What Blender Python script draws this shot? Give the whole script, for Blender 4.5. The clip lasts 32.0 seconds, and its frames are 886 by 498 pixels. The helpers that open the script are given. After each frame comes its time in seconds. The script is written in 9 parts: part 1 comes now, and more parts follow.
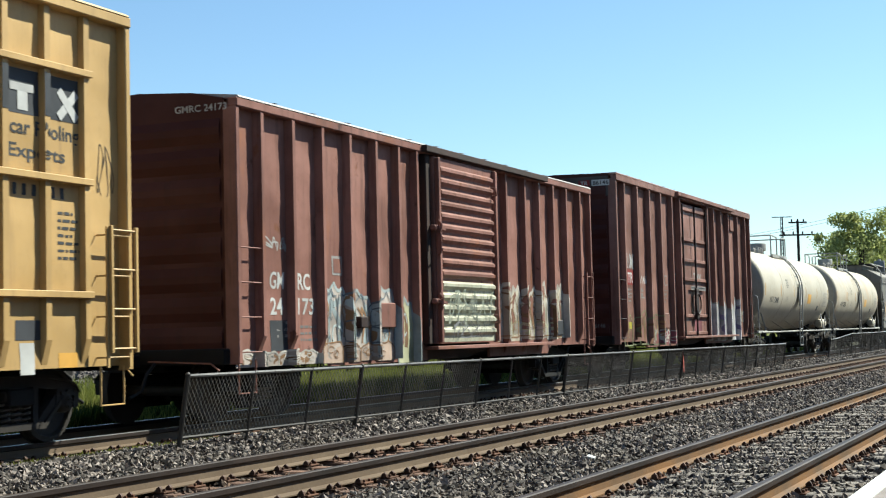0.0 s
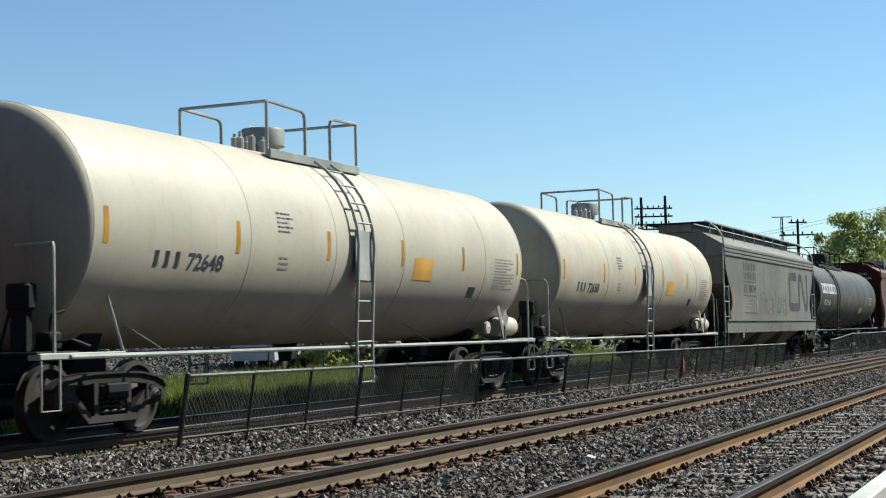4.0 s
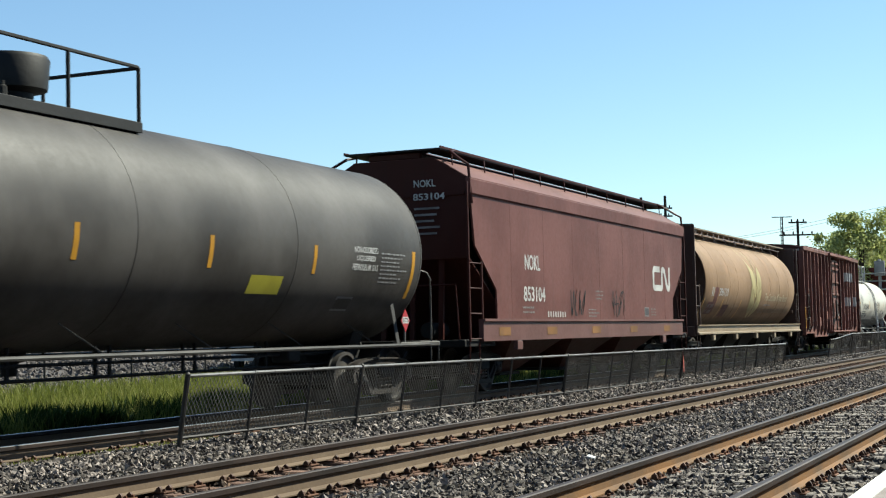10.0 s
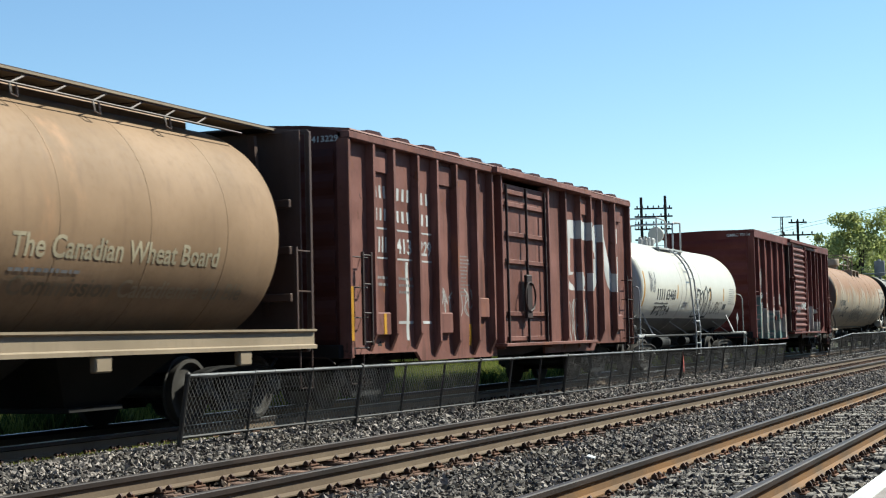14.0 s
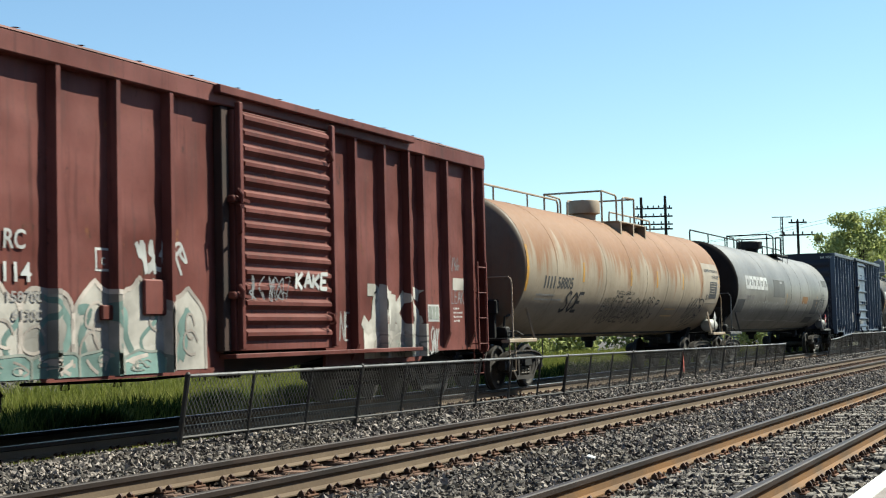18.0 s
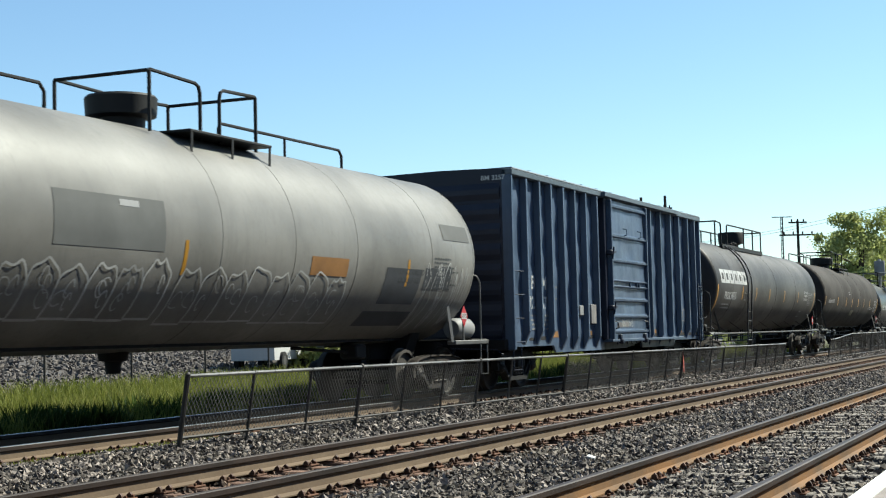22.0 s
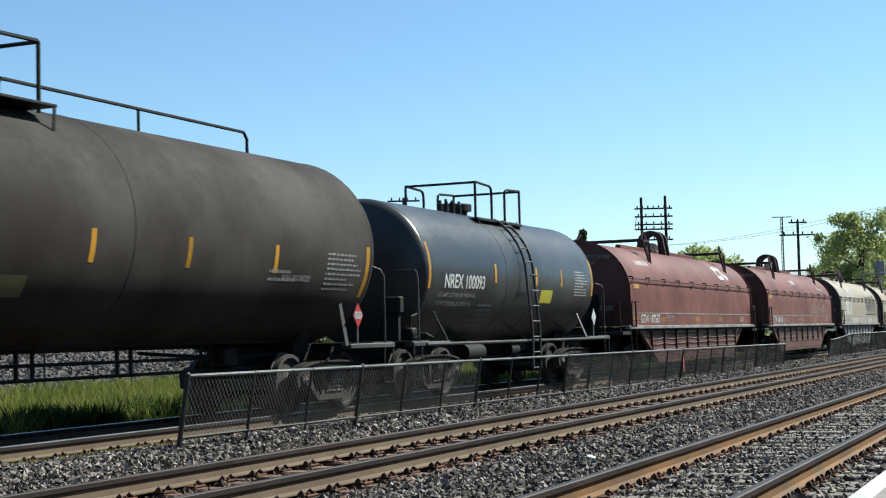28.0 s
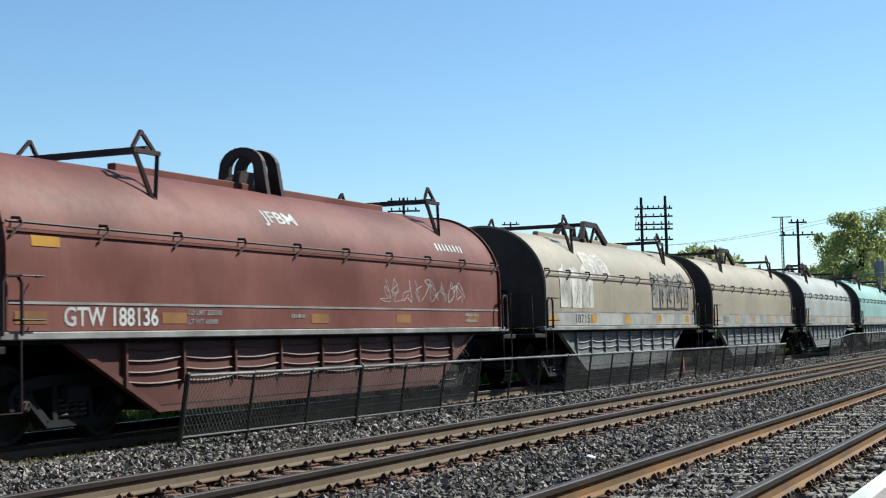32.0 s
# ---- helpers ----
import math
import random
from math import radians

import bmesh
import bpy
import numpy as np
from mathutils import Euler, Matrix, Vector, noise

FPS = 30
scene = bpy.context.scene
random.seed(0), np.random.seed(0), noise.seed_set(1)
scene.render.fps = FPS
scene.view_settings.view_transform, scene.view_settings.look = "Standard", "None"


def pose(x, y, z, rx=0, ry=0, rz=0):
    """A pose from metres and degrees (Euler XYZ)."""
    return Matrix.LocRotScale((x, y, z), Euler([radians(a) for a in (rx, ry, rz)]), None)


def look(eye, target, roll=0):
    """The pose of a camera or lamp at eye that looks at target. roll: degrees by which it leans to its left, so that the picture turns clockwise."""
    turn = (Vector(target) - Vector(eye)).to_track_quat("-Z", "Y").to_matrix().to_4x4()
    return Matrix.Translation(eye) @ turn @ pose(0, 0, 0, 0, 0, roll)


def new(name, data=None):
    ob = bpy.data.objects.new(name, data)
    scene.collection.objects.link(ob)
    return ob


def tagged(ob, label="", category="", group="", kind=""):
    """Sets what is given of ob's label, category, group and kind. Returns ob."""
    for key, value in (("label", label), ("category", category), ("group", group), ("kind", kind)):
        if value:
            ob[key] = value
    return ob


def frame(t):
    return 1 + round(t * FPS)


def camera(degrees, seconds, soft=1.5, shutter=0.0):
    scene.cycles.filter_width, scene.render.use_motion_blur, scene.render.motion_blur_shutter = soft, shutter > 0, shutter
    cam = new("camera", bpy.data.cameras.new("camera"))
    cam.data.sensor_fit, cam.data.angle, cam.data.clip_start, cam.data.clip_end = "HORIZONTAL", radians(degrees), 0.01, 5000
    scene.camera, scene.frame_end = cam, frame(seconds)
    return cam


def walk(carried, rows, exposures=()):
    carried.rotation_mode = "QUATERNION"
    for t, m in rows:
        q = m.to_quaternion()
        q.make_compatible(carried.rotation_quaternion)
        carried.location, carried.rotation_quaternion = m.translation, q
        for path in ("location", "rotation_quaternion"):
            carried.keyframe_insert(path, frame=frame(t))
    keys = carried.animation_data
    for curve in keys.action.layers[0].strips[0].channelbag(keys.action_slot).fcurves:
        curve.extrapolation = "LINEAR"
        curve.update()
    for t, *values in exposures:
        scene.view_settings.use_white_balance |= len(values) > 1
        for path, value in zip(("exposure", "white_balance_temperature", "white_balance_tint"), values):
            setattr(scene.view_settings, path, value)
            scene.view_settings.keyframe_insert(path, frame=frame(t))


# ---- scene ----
# Axes: x runs along the tracks towards the distance, y across them towards the train, z up.
# The tops of the two near tracks' rails lie at z = 0.
EYE = Vector((0.0, 0.0, 1.19))
AXIS, TILT, LEAN = radians(23.507), radians(3.371), -1.392
cam = camera(33.32, 32.0, soft=1.15, shutter=0.1)
AIM = Vector((math.cos(AXIS) * math.cos(TILT), math.sin(AXIS) * math.cos(TILT), math.sin(TILT)))
STAND = look(EYE, EYE + AIM * 10, LEAN)
walk(cam, [(0.0, STAND), (32.0, STAND)], exposures=[
    (0.0, 1.35, 6200, -1), (3.0, 1.33, 6180, -1), (4.5, 0.86, 6000, -1), (5.6, 0.91, 6000, -1), (7.0, 1.24, 6250, -1), (9.0, 1.32, 6350, -1), (14.0, 1.27, 6080, -1), (16.6, 1.06, 5900, -1), (18.0, 1.36, 6350, -1), (20.0, 1.20, 6050, -1), (23.0, 1.41, 6350, -1), (25.0, 1.30, 6080, -1), (28.0, 1.20, 5900, -1), (30.5, 1.11, 5820, -1), (32.0, 1.09, 5820, -1)])

# ---- light: a clear early-afternoon sky, the sun high behind the camera's right shoulder ----
SUN = Vector((1.45, -1.2, 1.95)).normalized()
world = bpy.data.worlds.new("sky")
scene.world = world
world.use_nodes = True
wn, wl = world.node_tree.nodes, world.node_tree.links
sky = wn.new("ShaderNodeTexSky")
sky.sky_type = "NISHITA"
sky.sun_disc = False
sky.sun_elevation = math.asin(SUN.z)
sky.sun_rotation = math.atan2(SUN.x, SUN.y)
sky.altitude, sky.air_density, sky.dust_density, sky.ozone_density = 100, 1.0, 0.15, 3.5
wl.new(sky.outputs[0], wn["Background"].inputs[0])
wn["Background"].inputs[1].default_value = 0.064
sun = new("sun", bpy.data.lights.new("sun", "SUN"))
sun.data.energy, sun.data.angle, sun.data.color = 5.0, radians(0.53), (1.0, 0.93, 0.82)
sun.matrix_world = look(SUN * 80, (0, 0, 0))

# ---- materials ----
COLOUR_SCALE = 0.79  # every colour is scaled down so that shade comes out deeper against the sky


def nodes_of(name):
    m = bpy.data.materials.new(name)
    m.use_nodes = True
    t = m.node_tree
    return m, t.nodes, t.links, t.nodes["Principled BSDF"]


def rgba(c):
    return (*c, 1.0)


def mixed(n, l, fac, a, b, mode="MIX"):
    d = n.new("ShaderNodeMix")
    d.data_type, d.blend_type = "RGBA", mode
    for sock, v in ((d.inputs[0], fac), (d.inputs[6], a), (d.inputs[7], b)):
        if isinstance(v, bpy.types.NodeSocket):
            l.new(v, sock)
        else:
            sock.default_value = rgba(tuple(COLOUR_SCALE * q for q in v)) if isinstance(v, tuple) and len(v) == 3 else v
    return d.outputs[2]


def ramped(n, l, value, lo, hi):
    """Smoothly 0 below lo, 1 above hi."""
    d = n.new("ShaderNodeMapRange")
    d.interpolation_type = "SMOOTHSTEP"
    l.new(value, d.inputs[0])
    d.inputs[1].default_value, d.inputs[2].default_value = lo, hi
    return d.outputs[0]


def math_node(n, l, op, a, b=0.0):
    d = n.new("ShaderNodeMath")
    d.operation = op
    for sock, v in ((d.inputs[0], a), (d.inputs[1], b)):
        if isinstance(v, bpy.types.NodeSocket):
            l.new(v, sock)
        else:
            sock.default_value = v
    return d.outputs[0]


def coords(n, l, scale, offset=True):
    tc = n.new("ShaderNodeTexCoord")
    mp = n.new("ShaderNodeMapping")
    l.new(tc.outputs["Object"], mp.inputs[0])
    mp.inputs["Scale"].default_value = scale
    if offset:
        oi = n.new("ShaderNodeObjectInfo")
        l.new(math_node(n, l, "MULTIPLY", oi.outputs["Random"], 37.0), mp.inputs["Location"])
    return mp.outputs[0]


def noisy(n, l, scale, vec, detail=4.0, rough=0.55):
    d = n.new("ShaderNodeTexNoise")
    l.new(vec, d.inputs["Vector"])
    d.inputs["Scale"].default_value, d.inputs["Detail"].default_value, d.inputs["Roughness"].default_value = scale, detail, rough
    return d.outputs[0]


def bumped(n, l, b, height, strength, dist):
    d = n.new("ShaderNodeBump")
    d.inputs["Strength"].default_value, d.inputs["Distance"].default_value = strength, dist
    l.new(height, d.inputs["Height"])
    l.new(d.outputs[0], b.inputs["Normal"])


def plain(name, col, rough=0.6, metal=0.0, vary=0.25, grain=30.0, bump=0.15, dark=None):
    """A surface with two scales of unevenness."""
    col = tuple(0.72 * v for v in col)
    m, n, l, b = nodes_of(name)
    v = coords(n, l, (1, 1, 1))
    big, fine = noisy(n, l, 1.3, v, 5.0), noisy(n, l, grain, v, 3.0)
    low = dark or tuple(c * (1 - vary * 1.6) for c in col)
    c = mixed(n, l, ramped(n, l, big, 0.3, 0.7), low, tuple(min(1, x * (1 + vary * 0.5)) for x in col))
    c = mixed(n, l, math_node(n, l, "MULTIPLY", fine, vary), c, tuple(x * 0.45 for x in col))
    l.new(c, b.inputs["Base Color"])
    b.inputs["Roughness"].default_value, b.inputs["Metallic"].default_value = rough, metal
    b.inputs["Specular IOR Level"].default_value = 0.25
    if bump:
        bumped(n, l, b, fine, bump, 0.01)
    return m


def paint(name, col, grime=(0.05, 0.045, 0.04), dirt=0.5, rust=0.0, rust_col=(0.20, 0.075, 0.03), fade=0.25, rough=0.5, dents=0.4,
          streak=1.0, scuff=0.0, gloss=0.28):
    """Weathered rail-car paint: faded patches, run-down streaks of grime, rust blooms, slightly dented sheet."""
    col = tuple(0.72 * v for v in col)
    m, n, l, b = nodes_of(name)
    flat, tall = coords(n, l, (1, 1, 1)), coords(n, l, (2.6, 2.6, 0.16))
    big = noisy(n, l, 0.55, flat, 4.0)
    run = noisy(n, l, 2.4, tall, 6.0, 0.65)
    fine = noisy(n, l, 9.0, flat, 6.0, 0.7)
    pale = tuple(min(1.0, c * (1 + fade) + 0.05 * fade) for c in col)
    c = mixed(n, l, ramped(n, l, big, 0.35, 0.68), tuple(x * (1 - 0.3 * fade) for x in col), pale)
    c = mixed(n, l, math_node(n, l, "MULTIPLY", ramped(n, l, run, 0.5, 0.72), dirt * 0.7 * streak), c, grime)
    c = mixed(n, l, math_node(n, l, "MULTIPLY", ramped(n, l, fine, 0.5, 0.8), dirt * 0.5), c, grime)
    if scuff:
        sp = ramped(n, l, noisy(n, l, 2.1, coords(n, l, (1.3, 1, 0.8)), 9.0, 0.72), 0.60, 0.66)
        c = mixed(n, l, math_node(n, l, "MULTIPLY", sp, scuff), c, mixed(n, l, ramped(n, l, run, 0.4, 0.6), (0.022, 0.014, 0.012), rust_col))
        low = ramped(n, l, noisy(n, l, 5.0, coords(n, l, (1.5, 1, 0.1)), 5.0, 0.6), 0.56, 0.66)
        c = mixed(n, l, math_node(n, l, "MULTIPLY", low, scuff * 0.5), c, tuple(0.35 * v for v in col))
    if rust:
        r = math_node(n, l, "MULTIPLY", ramped(n, l, noisy(n, l, 0.8, coords(n, l, (1, 1, 0.45)), 8.0, 0.68), 0.62 - 0.25 * rust, 0.8 - 0.2 * rust), min(1, 0.4 + rust))
        c = mixed(n, l, r, c, mixed(n, l, fine, rust_col, tuple(x * 1.9 for x in rust_col)))
    l.new(c, b.inputs["Base Color"])
    l.new(math_node(n, l, "ADD", math_node(n, l, "MULTIPLY", fine, 0.3), rough - 0.12), b.inputs["Roughness"])
    b.inputs["Specular IOR Level"].default_value = gloss
    if dents:
        wave = noisy(n, l, 1.1, coords(n, l, (1, 1, 0.6)), 2.0)
        h = math_node(n, l, "ADD", math_node(n, l, "MULTIPLY", wave, dents), math_node(n, l, "MULTIPLY", fine, 0.03))
        bumped(n, l, b, h, 0.6, 0.06)
    return m


def stones_mat(name, a, b_col, spread=0.5, grid=22.0):
    """Crushed stone: a grey of its own for each stone, dusted."""
    m, n, l, b = nodes_of(name)
    geo = n.new("ShaderNodeNewGeometry")
    v = coords(n, l, (1, 1, 1), False)
    c = mixed(n, l, math_node(n, l, "POWER", geo.outputs["Random Per Island"], 1.7), a, b_col)
    c = mixed(n, l, math_node(n, l, "MULTIPLY", ramped(n, l, noisy(n, l, 0.7, v, 3.0), 0.45, 0.7), spread), c, (0.10, 0.075, 0.05))
    c = mixed(n, l, math_node(n, l, "MULTIPLY", noisy(n, l, 60.0, v, 2.0), 0.5), c, (0.05, 0.05, 0.05))
    l.new(c, b.inputs["Base Color"])
    b.inputs["Roughness"].default_value = 0.75
    b.inputs["Specular IOR Level"].default_value = 0.2
    return m


def ballast_mat(name="ballast_bed", a=(0.016, 0.013, 0.011), z=(0.15, 0.128, 0.112), stain=(0.12, 0.08, 0.05)):
    """The bed under and beyond the loose stones: cells with relief."""
    m, n, l, b = nodes_of(name)
    v = coords(n, l, (1, 1, 1), False)
    d = n.new("ShaderNodeTexVoronoi")
    l.new(v, d.inputs["Vector"])
    d.inputs["Scale"].default_value = 17.0
    c = mixed(n, l, d.outputs["Color"], a, z)
    c = mixed(n, l, ramped(n, l, noisy(n, l, 0.5, v, 4.0), 0.45, 0.75), c, mixed(n, l, 0.5, c, stain))
    l.new(c, b.inputs["Base Color"])
    b.inputs["Roughness"].default_value = 0.85
    bumped(n, l, b, math_node(n, l, "SUBTRACT", 1.0, d.outputs["Distance"]), 1.0, 0.08)
    return m


def wood_mat(name, a, c2):
    m, n, l, b = nodes_of(name)
    v = coords(n, l, (14, 1.2, 14))
    g = noisy(n, l, 4.0, v, 6.0, 0.7)
    oi = n.new("ShaderNodeObjectInfo")
    c = mixed(n, l, ramped(n, l, g, 0.35, 0.65), a, c2)
    c = mixed(n, l, math_node(n, l, "MULTIPLY", oi.outputs["Random"], 0.6), c, tuple(x * 0.45 for x in a))
    l.new(c, b.inputs["Base Color"])
    b.inputs["Roughness"].default_value = 0.85
    bumped(n, l, b, g, 0.6, 0.015)
    return m


def leaf_mat(name, a, c2, dry=None):
    m, n, l, b = nodes_of(name)
    geo = n.new("ShaderNodeNewGeometry")
    v = coords(n, l, (1, 1, 1), False)
    c = mixed(n, l, geo.outputs["Random Per Island"], a, c2)
    if dry:
        c = mixed(n, l, ramped(n, l, noisy(n, l, 0.6, v, 4.0), 0.5, 0.72), c, dry)
    l.new(c, b.inputs["Base Color"])
    b.inputs["Roughness"].default_value = 0.65
    b.inputs["Specular IOR Level"].default_value = 0.12
    b.inputs["Transmission Weight"].default_value = 0.0
    tr = n.new("ShaderNodeBsdfTranslucent")
    l.new(c, tr.inputs[0])
    mx = n.new("ShaderNodeMixShader")
    mx.inputs[0].default_value = 0.42
    l.new(b.outputs[0], mx.inputs[1])
    l.new(tr.outputs[0], mx.inputs[2])
    l.new(mx.outputs[0], n["Material Output"].inputs[0])
    return m


M_BALLAST = ballast_mat()
# Near-black bed under the train: its shade is put into the colour.
M_BALLAST_SHADE = ballast_mat("shaded_ballast_bed", (0.003, 0.003, 0.003), (0.016, 0.014, 0.012), (0.022, 0.016, 0.012))
M_STONE = stones_mat("crushed_stone", (0.016, 0.012, 0.010), (0.47, 0.395, 0.345))
M_STONE_BROWN = stones_mat("stained_crushed_stone", (0.03, 0.017, 0.011), (0.29, 0.165, 0.10))
# Loose stones for that strip, with the train's shade in their colour.
M_STONE_SHADE = stones_mat("shaded_crushed_stone", (0.005, 0.0045, 0.004), (0.030, 0.026, 0.021))
M_STEEL_TOP = plain("worn_rail_head", (0.060, 0.043, 0.037), 0.6, 0.1, 0.25, 40, 0.05)
M_POLISHED = plain("polished_rail_head", (0.45, 0.45, 0.46), 0.32, 0.9, 0.15, 40, 0.0)
M_RAIL_HEAD = plain("dark_rail_head_side", (0.045, 0.028, 0.022), 0.6, 0.0, 0.35, 25, 0.2)
M_RAIL = plain("rusty_rail_side", (0.24, 0.118, 0.04), 0.75, 0.0, 0.35, 25, 0.3, (0.12, 0.07, 0.035))
M_RAIL_DUSTY = plain("dusty_rail_side", (0.19, 0.135, 0.088), 0.8, 0.0, 0.3, 25, 0.3, (0.115, 0.078, 0.05))
M_RUST = plain("rusty_iron", (0.20, 0.088, 0.045), 0.8, 0.0, 0.5, 30, 0.4)
M_ANCHOR = plain("rusty_rail_clip", (0.12, 0.062, 0.04), 0.7, 0.0, 0.4, 30, 0.3)
M_TIE = wood_mat("weathered_tie_wood", (0.115, 0.094, 0.078), (0.37, 0.32, 0.27))
M_TIE_RUST = wood_mat("rust_stained_tie_wood", (0.095, 0.047, 0.030), (0.23, 0.12, 0.072))
M_FENCE = plain("galvanised_dull_wire", (0.19, 0.175, 0.16), 0.5, 0.2, 0.3, 60, 0.0)
M_FENCE_TOP = plain("galvanised_fence_pipe", (0.34, 0.33, 0.32), 0.45, 0.5, 0.3, 40, 0.1)
M_FENCE_POST = plain("dark_fence_post", (0.07, 0.062, 0.057), 0.6, 0.1, 0.3, 40, 0.1)
M_CONCRETE = plain("platform_concrete", (0.36, 0.31, 0.285), 0.85, 0.0, 0.2, 50, 0.3)
M_WHITE_EDGE = plain("white_edge_paint", (0.78, 0.77, 0.73), 0.7, 0.0, 0.12, 60, 0.2)
M_GRASS = leaf_mat("tall_grass", (0.085, 0.105, 0.016), (0.22, 0.235, 0.05), (0.30, 0.285, 0.09))
M_LEAF = leaf_mat("tree_leaves", (0.25, 0.295, 0.10), (0.48, 0.51, 0.20))
M_WEED = leaf_mat("dark_weeds", (0.022, 0.042, 0.010), (0.06, 0.095, 0.018))
M_LEAF_DARK = leaf_mat("conifer_leaves", (0.02, 0.04, 0.015), (0.05, 0.08, 0.03))
M_BARK = plain("bark", (0.10, 0.075, 0.055), 0.9, 0.0, 0.4, 20, 0.6)
M_POLE = plain("tarred_pole_wood", (0.05, 0.04, 0.035), 0.85, 0.0, 0.3, 30, 0.3)
M_SOIL = plain("grassy_soil", (0.10, 0.11, 0.045), 0.95, 0.0, 0.5, 8, 0.5, (0.07, 0.055, 0.035))
M_LOT = stones_mat("gravel_lot_stone", (0.045, 0.038, 0.034), (0.19, 0.16, 0.145), 0.4)
M_WIRE = plain("overhead_wire", (0.05, 0.05, 0.055), 0.5, 0.3, 0.1, 20, 0.0)

# ---- mesh helpers ----


class Shape:
    """Collects the faces of one mesh."""

    def __init__(self):
        self.v, self.f, self.s = [], [], []

    def add(self, verts, faces, smooth=False):
        k = len(self.v)
        self.v += [tuple(p) for p in verts]
        self.f += [tuple(i + k for i in f) for f in faces]
        self.s += [smooth] * len(faces)
        return self

    def box(self, x0, x1, y0, y1, z0, z1, c=0.0):
        lo, hi = (min(x0, x1), min(y0, y1), min(z0, z1)), (max(x0, x1), max(y0, y1), max(z0, z1))
        if c <= 0:
            q = [(x, y, z) for x in (lo[0], hi[0]) for y in (lo[1], hi[1]) for z in (lo[2], hi[2])]
            return self.add(q, [(0, 1, 3, 2), (4, 6, 7, 5), (0, 4, 5, 1), (2, 3, 7, 6), (0, 2, 6, 4), (1, 5, 7, 3)])
        c = min(c, *[(hi[i] - lo[i]) * 0.45 for i in range(3)])
        pts, index = [], {}
        for sx in (0, 1):
            for sy in (0, 1):
                for sz in (0, 1):
                    s = (sx, sy, sz)
                    base = [hi[i] if s[i] else lo[i] for i in range(3)]
                    for a in range(3):
                        p = [base[i] if i == a else base[i] + (-c if s[i] else c) for i in range(3)]
                        index[s, a] = len(pts)
                        pts.append(p)
        fs = []
        for a in range(3):
            b, d = (a + 1) % 3, (a + 2) % 3
            for side in (0, 1):
                ring = []
                for sb, sd in ((0, 0), (1, 0), (1, 1), (0, 1)):
                    s = [0, 0, 0]
                    s[a], s[b], s[d] = side, sb, sd
                    ring.append(index[tuple(s), a])
                fs.append(tuple(ring if side else ring[::-1]))
            for sb in (0, 1):
                for sd in (0, 1):
                    s0, s1 = [0, 0, 0], [0, 0, 0]
                    s0[b] = s1[b] = sb
                    s0[d] = s1[d] = sd
                    s0[a], s1[a] = 0, 1
                    q = [index[tuple(s0), b], index[tuple(s1), b], index[tuple(s1), d], index[tuple(s0), d]]
                    fs.append(tuple(q if (sb == sd) else q[::-1]))
        for s in [(i, j, k) for i in (0, 1) for j in (0, 1) for k in (0, 1)]:
            q = [index[s, 0], index[s, 1], index[s, 2]]
            fs.append(tuple(q if sum(s) % 2 else q[::-1]))
        return self.add(pts, fs)

    def beam(self, a, b, w, h=None, up=(0, 0, 1)):
        """A square bar from a to b."""
        a, b = Vector(a), Vector(b)
        h = h or w
        d = (b - a).normalized()
        side = d.cross(Vector(up))
        side = side.normalized() if side.length > 1e-4 else Vector((1, 0, 0))
        top = side.cross(d)
        q = [p + side * (w / 2 * i) + top * (h / 2 * j) for p in (a, b) for i, j in ((-1, -1), (1, -1), (1, 1), (-1, 1))]
        return self.add(q, [(0, 1, 2, 3), (7, 6, 5, 4), (0, 4, 5, 1), (1, 5, 6, 2), (2, 6, 7, 3), (3, 7, 4, 0)])

    def tube(self, pts, r, n=6, closed=False, caps=True):
        """A round bar along a line of points."""
        pts = [Vector(p) for p in pts]
        k = len(pts)
        rings = []
        ref = None
        for i, p in enumerate(pts):
            a = pts[i - 1] if (i or closed) else p
            b = pts[(i + 1) % k] if (i < k - 1 or closed) else p
            d = (b - a)
            d = d.normalized() if d.length > 1e-9 else Vector((0, 0, 1))
            if ref is None:
                ref = Vector((0, 0, 1)) if abs(d.z) < 0.9 else Vector((0, 1, 0))
            s = d.cross(ref)
            if s.length < 1e-4:
                s = d.cross(Vector((0.3, 1, 0.2)))
            s.normalize()
            t = s.cross(d).normalized()
            ref = t
            rr = r[i] if isinstance(r, (list, tuple)) else r
            rings.append([p + s * (rr * math.cos(2 * math.pi * j / n)) + t * (rr * math.sin(2 * math.pi * j / n)) for j in range(n)])
        vs = [p for ring in rings for p in ring]
        fs = []
        for i in range(k if closed else k - 1):
            i2 = (i + 1) % k
            for j in range(n):
                fs.append((i * n + j, i * n + (j + 1) % n, i2 * n + (j + 1) % n, i2 * n + j))
        self.add(vs, [f[::-1] for f in fs], True)
        if caps and not closed:
            base = len(self.v) - len(vs)
            self.f += [tuple(base + j for j in range(n)), tuple(base + (k - 1) * n + j for j in reversed(range(n)))]
            self.s += [False, False]
        return self

    def prism(self, outline, x0, x1, axis="x", caps=True, smooth=False):
        """A closed outline in (y, z) drawn out along x, or in (x, z) along y."""
        k = len(outline)
        if axis == "x":
            q = [(x, a, b) for x in (x0, x1) for a, b in outline]
        elif axis == "y":
            q = [(a, y, b) for y in (x0, x1) for a, b in outline]
        else:
            q = [(a, b, z) for z in (x0, x1) for a, b in outline]
        fs = [(i, (i + 1) % k, k + (i + 1) % k, k + i) for i in range(k)]
        self.add(q, fs, smooth)
        if caps:
            base = len(self.v) - 2 * k
            self.f += [tuple(base + i for i in reversed(range(k))), tuple(base + k + i for i in range(k))]
            self.s += [False, False]
        return self

